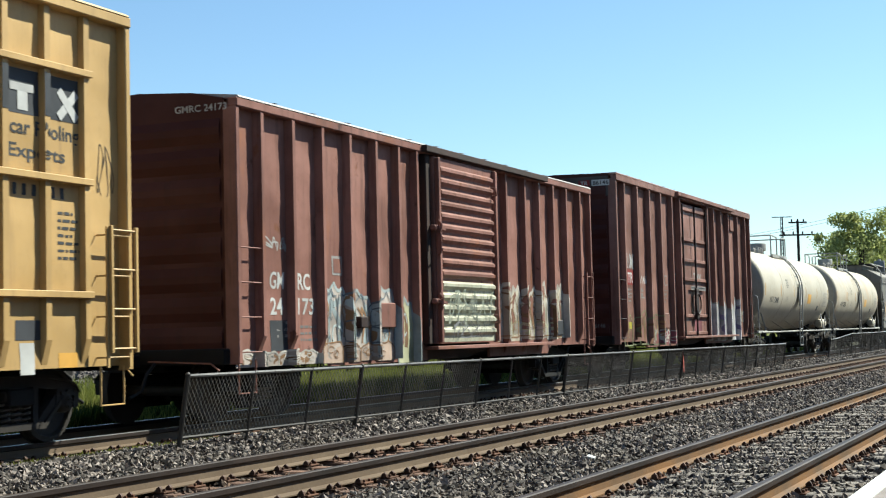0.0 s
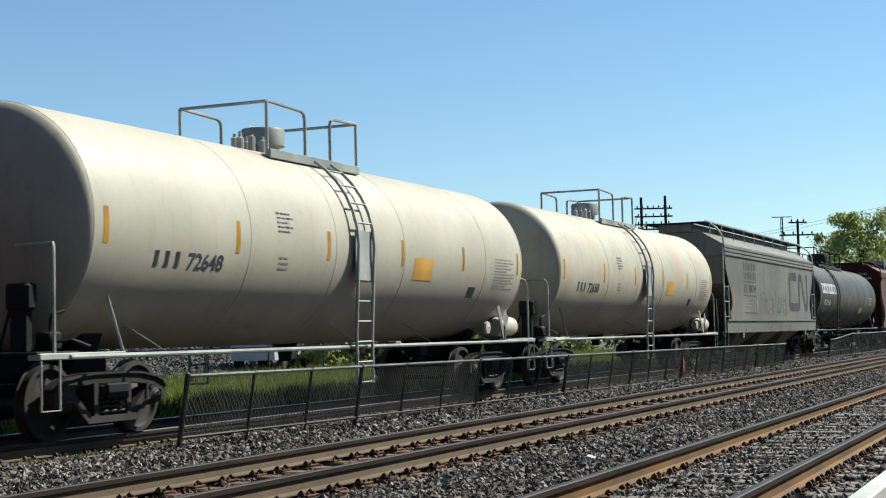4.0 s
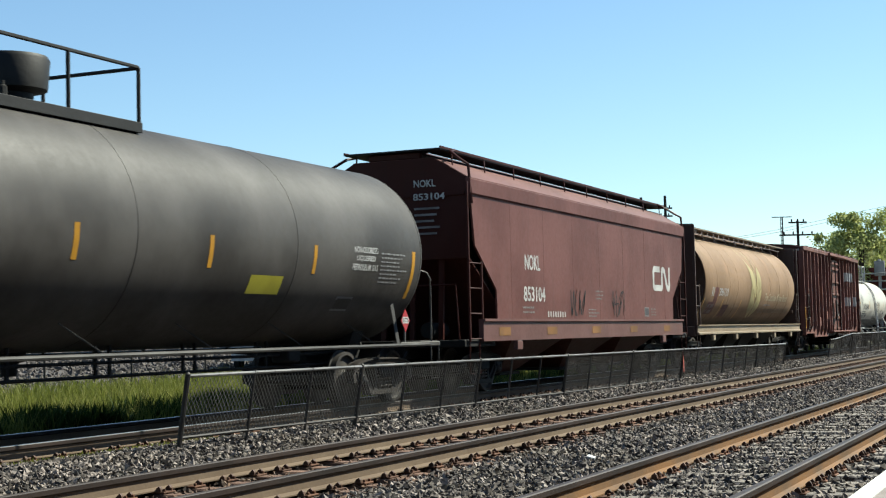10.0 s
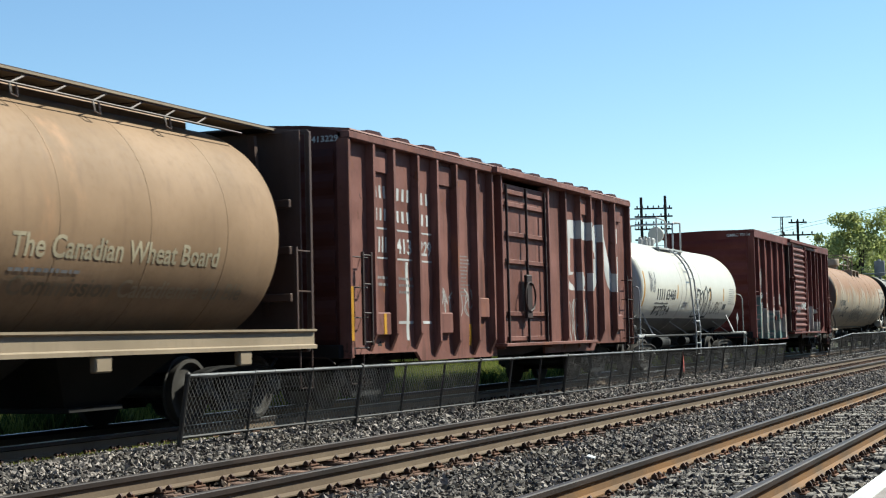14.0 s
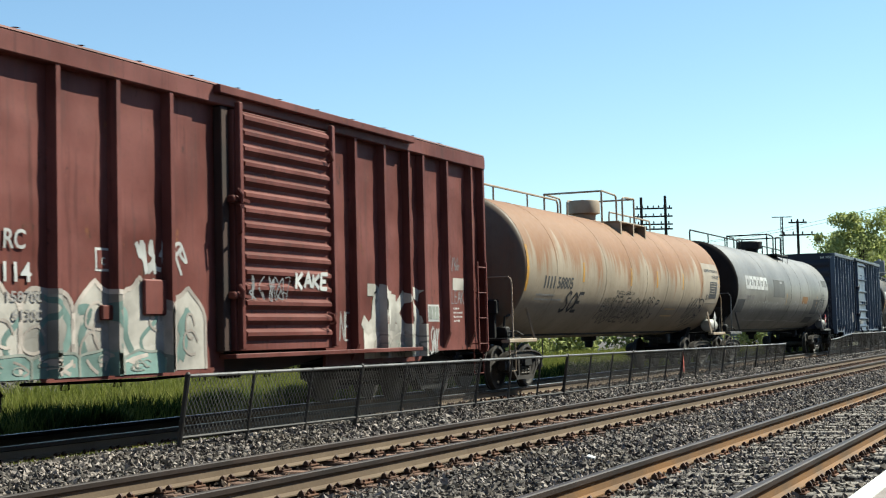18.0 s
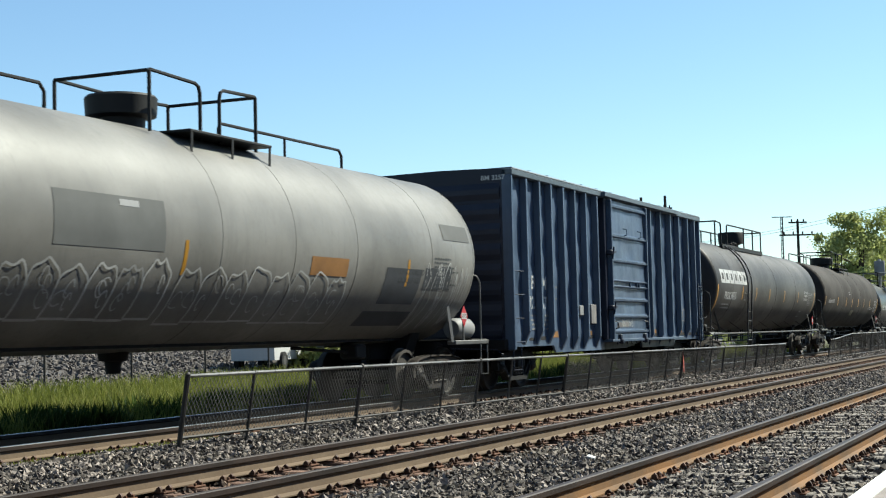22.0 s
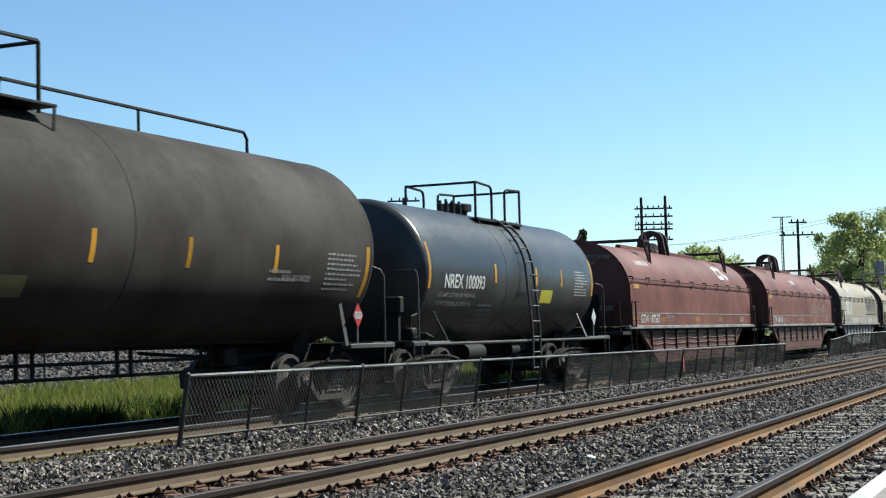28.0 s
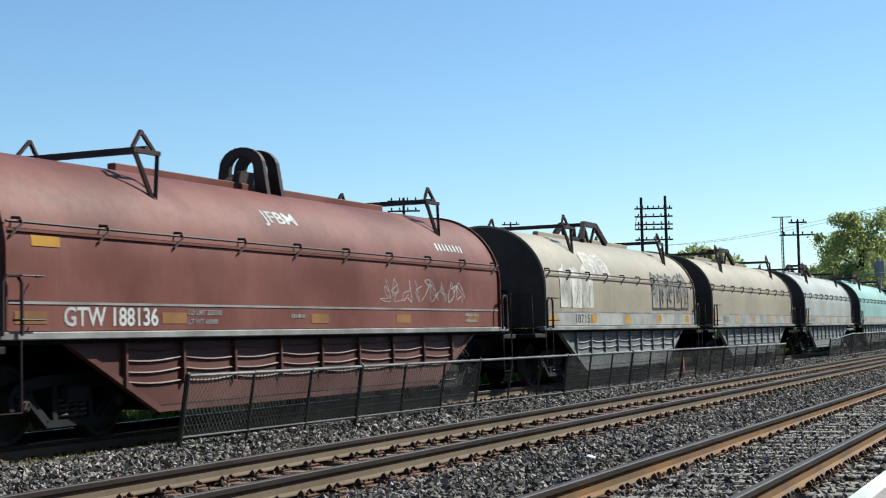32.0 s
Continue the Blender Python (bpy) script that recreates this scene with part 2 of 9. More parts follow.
    def lathe(self, profile, zc, n=40, yc=0.0, axis="x", at=(0, 0, 0)):
        """A profile of (x, radius) turned round the line y = yc, z = zc (axis x), or of (z, radius) round an upright axis."""
        vs, fs = [], []
        for a, r in profile:
            for j in range(n):
                t = 2 * math.pi * j / n
                if axis == "x":
                    vs.append((a, yc + r * math.cos(t), zc + r * math.sin(t)))
                elif axis == "y":
                    vs.append((at[0] + r * math.cos(t), a, at[2] + r * math.sin(t)))
                else:
                    vs.append((at[0] + r * math.cos(t), at[1] + r * math.sin(t), a))
        for i in range(len(profile) - 1):
            for j in range(n):
                fs.append((i * n + j, i * n + (j + 1) % n, (i + 1) * n + (j + 1) % n, (i + 1) * n + j))
        return self.add(vs, fs, True)

    def mesh(self, name, materials, pick=None):
        me = bpy.data.meshes.new(name)
        me.from_pydata(self.v, [], self.f)
        for m in materials if isinstance(materials, (list, tuple)) else [materials]:
            me.materials.append(m)
        me.polygons.foreach_set("use_smooth", self.s)
        if pick:
            me.polygons.foreach_set("material_index", pick)
        bm = bmesh.new()
        bm.from_mesh(me)
        bmesh.ops.recalc_face_normals(bm, faces=bm.faces)
        bm.to_mesh(me)
        bm.free()
        if any(self.s):
            me.set_sharp_from_angle(angle=radians(38))
        return me


def part(name, shape, material, parent, label="", at=None):
    ob = new(name, shape if isinstance(shape, bpy.types.Mesh) else shape.mesh(name, material))
    ob.parent = parent
    if at is not None:
        ob.matrix_basis = at
    if label:
        ob["label"] = label
    return ob


def thing(name, label, category, group="", kind="", at=None, shape=None, material=None):
    ob = new(name, shape.mesh(name, material) if shape else None)
    if at is not None:
        ob.matrix_basis = at
    return tagged(ob, label, category, group, kind)


# ---- plan across the tracks ----
TRAIN_Y, TRAIN_Z = 12.16, 0.055
MIDDLE_Y, NEAR_Y = 7.28, 3.135
HALF = 0.7525

# ---- ground, beds, tracks ----


def strip(name, cross, x0, x1, material, step, label, category, rough=0.0, seed=1):
    """A sheet of ground with the cross-section (y, z), laid along x."""
    rng = np.random.default_rng(seed)
    xs = np.arange(x0, x1 + 0.01, step)
    vs = [(x, y, z + rng.uniform(-rough, rough)) for x in xs for y, z in cross]
    k = len(cross)
    fs = [(i * k + j, i * k + j + 1, (i + 1) * k + j + 1, (i + 1) * k + j) for i in range(len(xs) - 1) for j in range(k - 1)]
    s = Shape().add(vs, [f[::-1] for f in fs], True)
    me = bpy.data.meshes.new(name)
    me.from_pydata(s.v, [], s.f)
    me.materials.append(material)
    return tagged(new(name, me), label, category, kind="structure")


g = Shape()
g.add([(-2500, -2500, -0.5), (4000, -2500, -0.5), (4000, 3000, -0.5), (-2500, 3000, -0.5)], [(0, 1, 2, 3)])
thing("ground", "flat grassy ground that reaches the horizon", "ground", kind="structure", shape=g, material=M_SOIL)
strip("ballast_bed", [(1.2, -0.3), (2.0, -0.235), (5.0, -0.23), (5.4, -0.235), (8.4, -0.235), (9.0, -0.19), (9.7, -0.10), (10.3, -0.10), (11.0, -0.17), (11.2, -0.17)],
      -30, 420, M_BALLAST, 3.0, "grey crushed-stone ballast bed under three tracks", "ballast bed")
strip("shaded_ballast_bed", [(11.2, -0.17), (13.2, -0.17), (14.0, -0.45), (14.3, -0.52)], -30, 420, M_BALLAST_SHADE, 3.0, "ballast bed under the far track, coloured as in the train's shade", "ballast bed")
strip("grass_verge", [(13.5, -0.42), (15, -0.40), (17, -0.36), (20.5, -0.35), (24.5, -0.2), (25, -0.2)], -30, 420, M_SOIL, 4.0, "overgrown grassy verge beside the track", "verge")
strip("gravel_lot", [(24.9, -0.19), (31, 0.22), (42, 0.95), (60, 1.6), (60.5, -0.6)], -30, 140, M_LOT, 4.0, "pale gravel lot behind the verge", "gravel lot")


def rail_shape(x0, x1):
    """A flat-bottomed rail, its head's top at z = 0."""
    o = [(-0.075, -0.175), (0.075, -0.175), (0.075, -0.163), (0.012, -0.145), (0.009, -0.062), (0.036, -0.048), (0.037, -0.008), (0.026, 0.0),
         (-0.026, 0.0), (-0.037, -0.008), (-0.036, -0.048), (-0.009, -0.062), (-0.012, -0.145), (-0.075, -0.163)]
    return Shape().prism(o, x0, x1)


def rail_mesh(side_mat, top_mat):
    s = rail_shape(-25, 400)
    me = bpy.data.meshes.new("rail")
    me.from_pydata(s.v, [], s.f)
    me.materials.append(side_mat)
    me.materials.append(top_mat)
    me.materials.append(M_RAIL_HEAD)
    pick = [1 if i in (6, 7, 8) else (2 if i in (4, 5, 9, 10) else 0) for i in range(len(s.f))]
    me.polygons.foreach_set("material_index", pick)
    return me


TIE = Shape().box(-0.11, 0.11, -1.28, 1.28, -0.16, 0.0, 0.012).mesh("tie", M_TIE)
TIE_R = Shape().box(-0.11, 0.11, -1.28, 1.28, -0.16, 0.0, 0.012).mesh("tie", M_TIE_RUST)
PLATE = Shape().box(-0.10, 0.10, -0.165, 0.165, -0.013, 0.004, 0.004)
for px in (-0.055, 0.055):
    for py in (-0.14, 0.14):
        PLATE.box(px - 0.012, px + 0.012, py - 0.012, py + 0.012, 0.0, 0.03, 0.004)
PLATE = PLATE.mesh("tie_plate", M_RUST)


def clip(s, x, y, w, k):
    """A bent iron clip on its shoulder, gripping the rail's foot; w: the side on which it stands."""
    s.prism([(y - w * 0.035, -0.166), (y - w * 0.022, -0.148), (y + w * 0.004, -0.140 + 0.010 * k), (y + w * 0.022, -0.15), (y + w * 0.032, -0.19), (y - w * 0.008, -0.19)], x - 0.017 * k, x + 0.017 * k)


def track(name, y, z, x0, x1, pitch, rail_mat, tie_mesh, label, sunk, seed, top_mat=None):
    """Two rails on ties, each on plates with spikes, and clips on either side of the rail's foot."""
    rng = random.Random(seed)
    t = thing(name, label, "railway track", kind="structure", at=pose(0, y, z))
    me = rail_mesh(rail_mat, top_mat or M_STEEL_TOP)
    for s in (-1, 1):
        part("rail", me, None, t, "polished head on a rusty foot", pose(0, s * HALF, 0))
    count = int((x1 - x0) / pitch)
    plates, anchors = Shape(), Shape()
    pv = [tuple(v.co) for v in PLATE.vertices]
    pf = [tuple(p.vertices) for p in PLATE.polygons]
    for i in range(count):
        x = x0 + i * pitch + rng.uniform(-0.03, 0.03)
        tie = part("tie", tie_mesh, None, t, "", pose(x, rng.uniform(-0.05, 0.05), -0.19 - sunk + rng.uniform(-0.012, 0.006), 0, 0, rng.uniform(-1.2, 1.2)))
        for s in (-1, 1):
            plates.add([(a + x, b + s * HALF, c - 0.182) for a, b, c in pv], pf)
            for e in (-1, 1):
                for w in (-1, 1):
                    if rng.random() < 0.95:
                        clip(anchors, x + e * 0.078 + rng.uniform(-0.012, 0.012), s * HALF + w * 0.098, w, rng.uniform(0.85, 1.2))
    part("tie_plates", plates, M_RUST, t, "rusty spiked tie plates")["kind"] = "stuff"
    part("rail_clips", anchors, M_ANCHOR, t, "rusty clips that hold the rail foot")["kind"] = "stuff"
    return t


track("track_near", NEAR_Y, 0.0, 4.0, 108.0, 0.535, M_RAIL, TIE, "railway track on grey weathered wooden ties", 0.0, 3)
track("track_middle", MIDDLE_Y, 0.0, 6.0, 128.0, 0.56, M_RAIL_DUSTY, TIE_R, "railway track on rust-stained ties in ballast", 0.012, 4)
track("track_train", TRAIN_Y, TRAIN_Z, 6.0, 100.0, 0.56, M_RAIL_DUSTY, TIE, "railway track that the freight train runs on", 0.035, 5, M_POLISHED)

# loose ballast stones
OCT = np.array([(1, 0, 0), (-1, 0, 0), (0, 1, 0), (0, -1, 0), (0, 0, 1), (0, 0, -1)], float)
OCT_F = np.array([(0, 2, 4), (2, 1, 4), (1, 3, 4), (3, 0, 4), (2, 0, 5), (1, 2, 5), (3, 1, 5), (0, 3, 5)])


def spill(name, count, place, size, material, label, seed):
    """Many small angular stones lying at random; place(rng, n) gives their x, y, z."""
    rng = np.random.default_rng(seed)
    p = place(rng, count)
    count = len(p)
    v = OCT[None] * rng.uniform(0.6, 1.3, (count, 6, 1)) + rng.uniform(-0.35, 0.35, (count, 6, 3))
    v *= (size * rng.uniform(0.5, 1.35, (count, 1, 1))) * rng.uniform(0.42, 1.4, (count, 1, 3))
    a = rng.normal(size=(count, 4))
    a /= np.linalg.norm(a, axis=1, keepdims=True)
    w, x, y, z = a.T
    rot = np.stack([1 - 2 * (y * y + z * z), 2 * (x * y - w * z), 2 * (x * z + w * y), 2 * (x * y + w * z), 1 - 2 * (x * x + z * z), 2 * (y * z - w * x),
                    2 * (x * z - w * y), 2 * (y * z + w * x), 1 - 2 * (x * x + y * y)], -1).reshape(-1, 3, 3)
    v = np.einsum("nij,nkj->nki", rot, v) + p[:, None]
    f = (OCT_F[None] + 6 * np.arange(count)[:, None, None]).reshape(-1, 3)
    me = bpy.data.meshes.new(name)
    me.vertices.add(count * 6)
    me.vertices.foreach_set("co", v.reshape(-1))
    me.loops.add(len(f) * 3)
    me.loops.foreach_set("vertex_index", f.reshape(-1))
    me.polygons.add(len(f))
    me.polygons.foreach_set("loop_start", np.arange(0, len(f) * 3, 3))
    me.update()
    me.validate()
    me.shade_flat()
    me.materials.append(material)
    return tagged(new(name, me), label, "ballast", kind="stuff")


def bed(y0, y1, z0, x0=6.5, x1=70.0, skew=2.0, hump=None):
    def place(rng, n):
        x = x0 + (x1 - x0) * rng.random(n) ** skew
        y = rng.uniform(y0, y1, n)
        z = (np.interp(y, *hump) if hump else np.full(n, z0)) + rng.uniform(-0.025, 0.02, n)
        return np.stack([x, y, z], -1)
    return place


HUMP = ((8.1, 8.4, 9.0, 9.7, 10.3, 11.0, 11.35), (-0.21, -0.21, -0.17, -0.075, -0.075, -0.15, -0.16))
spill("loose_ballast", 58000, bed(3.95, 6.18, -0.21), 0.030, M_STONE, "loose grey crushed stones between two tracks", 11)
spill("loose_ballast", 64000, bed(8.10, 11.25, 0, 9.0, 80.0, 1.8, HUMP), 0.031, M_STONE, "loose grey crushed stones along the fence", 12)
spill("loose_ballast", 2600, bed(5.95, 6.46, -0.213, 8.0, 75), 0.028, M_STONE_BROWN, "rust-stained crushed stones over the tie ends", 17)
spill("loose_ballast", 7000, bed(6.58, 7.98, -0.222, 8.0), 0.030, M_STONE_BROWN, "rust-stained crushed stones between the rails", 13)
spill("loose_ballast", 26000, bed(2.45, 3.82, -0.207, 7.5, 62), 0.027, M_STONE, "small crushed stones between the rails", 14)
spill("loose_ballast", 7000, bed(1.36, 2.30, -0.21, 5.5, 50), 0.037, M_STONE, "loose grey crushed stones below the platform edge", 15)
spill("loose_ballast", 9000, bed(11.45, 13.6, -0.14, 12.0, 60), 0.032, M_STONE_SHADE, "crushed stones under the train, coloured as in its shade", 16)

# platform with a white edge
s = Shape().box(-30, 60, -9.0, 1.33, -0.5, 0.10, 0.02)
plat = thing("platform", "low concrete platform with a white painted edge", "platform", kind="structure", shape=s, material=M_CONCRETE)
part("edge_strip", Shape().box(-30, 60, 1.333, 1.475, -0.5, 0.104, 0.015), M_WHITE_EDGE, plat, "white painted platform edge")

# an unseen plain wall, added behind the platform to block low sky light
thing("wall_south", "unseen plain grey wall added to block low sky light", "wall", kind="structure", shape=Shape().box(-30, 90, -9.4, -9.0, -0.5, 7.0, 0.02), material=M_CONCRETE)

# ---- chain-link fence between the tracks ----


def fence(posts, span, base, top, y_base, y_top, label, meshes=()):
    """Posts, a top and a bottom pipe, and two families of slanting wires; base(x) and top(x) are heights; meshes: where the wire hangs, its pitch and its radius."""
    f = thing("chain_link_fence", label, "fence")

    def at(x, k):
        z0, z1 = base(x), top(x)
        return (x, y_base + (y_top - y_base) * k, z0 + (z1 - z0) * k)
    for i, x in enumerate(posts):
        big = i in span
        r = 0.032 if big else 0.021
        part("post", Shape().tube([at(x, -0.16), at(x, 1.01)], r, 8), M_FENCE_POST, f)
        if big:
            c = at(x, 1.01)
            part("post_cap", Shape().tube([c, (c[0], c[1], c[2] + 0.025)], [0.036, 0.014], 8), M_FENCE_POST, f, "domed metal cap")
    ends = [posts[0], posts[-1]]
    step = 1.5
    xs = list(np.arange(ends[0], ends[1], step)) + [ends[1]]
    part("top_rail", Shape().tube([at(x, 0.985) for x in xs], 0.021, 8), M_FENCE_TOP, f, "pale galvanised top pipe")
    part("bottom_rail", Shape().tube([at(x, 0.07) for x in xs], 0.019, 6), M_FENCE_POST, f)
    ties = Shape()
    for x in np.arange(ends[0] + 0.2, ends[1], 0.45):
        a = Vector(at(x, 0.985))
        ties.tube([a + Vector((0, 0.027 * math.cos(q), 0.027 * math.sin(q))) for q in (0, 1.57, 3.14, 4.71)], 0.005, 4, closed=True)
    part("wire_ties", ties, M_FENCE_TOP, f)["kind"] = "stuff"
    w = Shape()
    h = top(ends[0]) - base(ends[0])
    run = h / 1.15
    meshes = meshes or [((ends[0], ends[1]), 0.075, 0.0027)]
    for fam, (g0, g1), pitch, wire in [(fam, *span) for span in meshes for fam in (1, -1)]:
        n = int((g1 - g0 + run) / pitch)
        ends = [g0, g1]
        for i in range(n):
            a = ends[0] - run + i * pitch
            p0, p1 = (a, a + run) if fam > 0 else (a + run, a)
            k0, k1 = 0.05, 0.98
            x0, x1 = p0 + (p1 - p0) * k0, p0 + (p1 - p0) * k1
            for lim in ends:
                if (x0 - lim) * (x1 - lim) < 0:
                    kk = k0 + (k1 - k0) * (lim - x0) / (x1 - x0)
                    if (x0 < ends[0]) or (x0 > ends[1]):
                        x0, k0 = lim, kk
                    else:
                        x1, k1 = lim, kk
            if min(x0, x1) < ends[0] - 0.01 or max(x0, x1) > ends[1] + 0.01:
                continue
            q0, q1 = Vector(at(x0, k0)), Vector(at(x1, k1))
            q0.y += 0.004 * fam
            q1.y += 0.004 * fam
            w.tube([q0, q1], wire, 3, caps=False)
    me = bpy.data.meshes.new("wire_mesh")
    me.from_pydata(w.v, [], w.f)
    me.materials.append(M_FENCE)
    part("wire_mesh", me, None, f, "woven dark wire mesh")["kind"] = "stuff"
    return f


MAIN = [14.73, 19.26, 23.80, 28.49, 33.15, 37.81, 42.5, 47.15, 51.83]
POSTS, BIG = [], []
for i, a in enumerate(MAIN):
    BIG.append(len(POSTS))
    POSTS.append(a)
    if i < len(MAIN) - 1:
        POSTS += [a + (MAIN[i + 1] - a) / 3, a + (MAIN[i + 1] - a) * 2 / 3]
TAPE_X = MAIN[5]
MAIN_FENCE = fence(POSTS, BIG, lambda x: 0.02 - 0.0062 * (x - 14.7), lambda x: 0.81 - 0.0042 * (x - 14.7), 9.83, 9.70, "dark chain-link fence between the tracks, leaning, one bay bare",
                   [((14.73, 23.80), 0.082, 0.0036), ((28.49, 51.83), 0.06, 0.0030)])
FAR_POSTS = [61.6 + 3.1 * i for i in range(14)]
fence(FAR_POSTS, [0, 2, 4, 6, 8, 10, 12], lambda x: -0.12, lambda x: 0.68 + 0.2 * min(1, max(0, (x - 62.5) / 5)), 9.83, 9.70, "dark chain-link fence farther along the tracks")

part("reflector_tape", Shape().box(-0.046, 0.046, -0.05, -0.043, 0.0, 0.55), plain("faded_red_tape", (0.42, 0.09, 0.06), 0.6, 0.0, 0.2, 20, 0.0), MAIN_FENCE, "faded red reflector tape on a post", pose(TAPE_X, 9.76, 0.12))
tagged(new("paper_scrap", Shape().prism([(-0.10, -0.03), (0.02, -0.05), (0.11, 0.02), (-0.02, 0.05)], 0.0, 0.012, "z").mesh("paper_scrap", plain("white_paper", (0.75, 0.75, 0.74), 0.7))), "crumpled white scrap of paper on the ballast", "litter").matrix_basis = pose(14.75, 4.8, -0.10, 8, -6, 20)

# ---- grass ----


def blades(name, count, place, height, material, label, seed, width=0.012):
    rng = np.random.default_rng(seed)
    p = place(rng, count)
    a = rng.uniform(0, 2 * np.pi, count)
    h = height * rng.uniform(0.45, 1.25, count)
    lean = rng.normal(0, 0.25, (count, 2)) * h[:, None]
    side = np.stack([np.cos(a), np.sin(a), 0 * a], -1) * (width * rng.uniform(0.6, 1.5, count))[:, None]
    mid = p + np.stack([lean[:, 0] * 0.35, lean[:, 1] * 0.35, h * 0.6], -1)
    tip = p + np.stack([lean[:, 0], lean[:, 1], h], -1)
    v = np.stack([p - side, p + side, mid + side * 0.8, mid - side * 0.8, tip], 1)
    k = 5 * np.arange(count)
    quads = np.stack([k, k + 1, k + 2, k + 3], -1)
    tris = np.stack([k + 3, k + 2, k + 4], -1)
    me = bpy.data.meshes.new(name)
    me.from_pydata(v.reshape(-1, 3).tolist(), [], quads.tolist() + tris.tolist())
    me.materials.append(material)
    return tagged(new(name, me), label, "grass", kind="stuff")


def meadow(rng, n):
    x = 14 + 75 * rng.random(n) ** 1.4
    y = 13.95 + 10.6 * rng.random(n) ** 1.1
    return np.stack([x, y, np.interp(y, (14, 17, 20.5, 24.5), (-0.42, -0.37, -0.36, -0.21))], -1)


blades("tall_grass", 95000, meadow, 0.56, M_GRASS, "tall sunlit green grass behind the train", 21, 0.011)


def tufts(rng, n):
    c = np.stack([14.5 + 33 * rng.random(64) ** 1.3, 13.95 + 1.9 * rng.random(64) ** 2], -1)
    i = rng.integers(0, 64, n)
    return np.stack([c[i, 0] + rng.normal(0, 0.26, n), c[i, 1] + np.abs(rng.normal(0, 0.2, n)), np.full(n, -0.42)], -1)


blades("weed_clumps", 16000, tufts, 0.62, M_WEED, "dark weed clumps in the grass", 22, 0.022)


def trackside(rng, n):
    a = np.stack([rng.uniform(13.2, 17.5, n), rng.normal(10.98, 0.15, n), np.full(n, -0.17)], -1)
    b = np.stack([rng.uniform(53, 62, n), rng.uniform(10.3, 11.2, n), np.full(n, -0.2)], -1)
    return np.where((rng.random(n) < 0.45)[:, None], a, b)


blades("trackside_weeds", 4500, trackside, 0.07, M_GRASS, "low green weeds along the track's ballast", 23, 0.010)

# ---- things behind the train ----


def by_bearing(px, dist):
    """A place at a distance, on the bearing that runs px from the left edge of the view."""
    f = 784 / math.tan(radians(33.32) / 2)
    a = AXIS - math.atan((px - 784) / f)
    return dist * math.cos(a), dist * math.sin(a)
COEF = (159.5148, 163.2744, 3.8214, 0.8980, -0.7596, -1.5958)

# ---- rail-car materials ----


M_BLACK = plain("sooty_black_iron", (0.016, 0.015, 0.014), 0.6, 0.0, 0.4, 18, 0.25)
M_UNDER = plain("grimy_underframe", (0.014, 0.012, 0.011), 0.8, 0.0, 0.4, 14, 0.3)
M_DARK_IRON = plain("dark_brown_ironwork", (0.05, 0.025, 0.02), 0.65, 0.0, 0.4, 14, 0.2)
M_SILL = plain("grimy_sill_and_shaded_track", (0.035, 0.024, 0.02), 0.75, 0.0, 0.5, 6, 0.3, (0.06, 0.03, 0.022))
M_FRAME = plain("dusty_cast_steel", (0.062, 0.05, 0.042), 0.7, 0.0, 0.5, 9, 0.4, (0.02, 0.017, 0.015))
M_FRAME_DARK = plain("dark_cast_steel", (0.016, 0.014, 0.013), 0.7, 0.0, 0.5, 12, 0.4)
M_WHEEL = plain("dusty_wheel_steel", (0.07, 0.06, 0.052), 0.65, 0.0, 0.4, 20, 0.2)
M_TRIM = plain("dusty_dark_pipe", (0.10, 0.094, 0.088), 0.55, 0.1, 0.3, 20, 0.1)
M_WHITE = plain("white_lettering", (0.72, 0.72, 0.70), 0.6, 0.0, 0.2, 20, 0.0)
M_DULL_WHITE = plain("faded_white_lettering", (0.36, 0.34, 0.33), 0.7, 0.0, 0.3, 14, 0.0)
M_INK = plain("dark_grey_lettering", (0.075, 0.08, 0.085), 0.7, 0.0, 0.25, 14, 0.0)
M_YELLOW = plain("amber_reflective_strip", (0.66, 0.33, 0.03), 0.45, 0.0, 0.25, 20, 0.0)
M_ORANGE = plain("orange_sticker", (0.95, 0.52, 0.11), 0.5, 0.0, 0.15, 30, 0.0)
M_LEMON = plain("yellow_sticker", (0.62, 0.56, 0.06), 0.5, 0.0, 0.15, 30, 0.0)
M_ORANGE_DULL = plain("faded_orange_sticker", (0.33, 0.16, 0.05), 0.6, 0.0, 0.25, 20, 0.0)
M_RED = plain("red_placard", (0.55, 0.045, 0.055), 0.5, 0.0, 0.15, 30, 0.0)
M_GREY_PANEL = plain("grey_stencil_panel", (0.36, 0.36, 0.36), 0.6, 0.0, 0.2, 20, 0.0)
M_DARK_PATCH = plain("dark_paint_patch", (0.07, 0.075, 0.085), 0.6, 0.0, 0.25, 14, 0.0)
M_GALV = plain("dull_metal_rail", (0.20, 0.195, 0.19), 0.5, 0.4, 0.3, 30, 0.1)
M_PALE_RAIL = plain("pale_painted_rail", (0.55, 0.54, 0.50), 0.55, 0.0, 0.25, 20, 0.1)
M_SPRAY_W = plain("white_spray_paint", (0.60, 0.60, 0.58), 0.7, 0.0, 0.25, 12, 0.0)
M_SPRAY_G = plain("grey_spray_paint", (0.30, 0.30, 0.31), 0.7, 0.0, 0.3, 12, 0.0)
M_SPRAY_K = plain("black_spray_paint", (0.03, 0.03, 0.034), 0.7, 0.0, 0.3, 12, 0.0)

# ---- lettering and markings ----
GLYPHS = {}


def flat(y):
    return lambda x, z: y


def round_side(r, zc):
    return lambda x, z: -math.sqrt(max(0.02, r * r - (z - zc) ** 2))


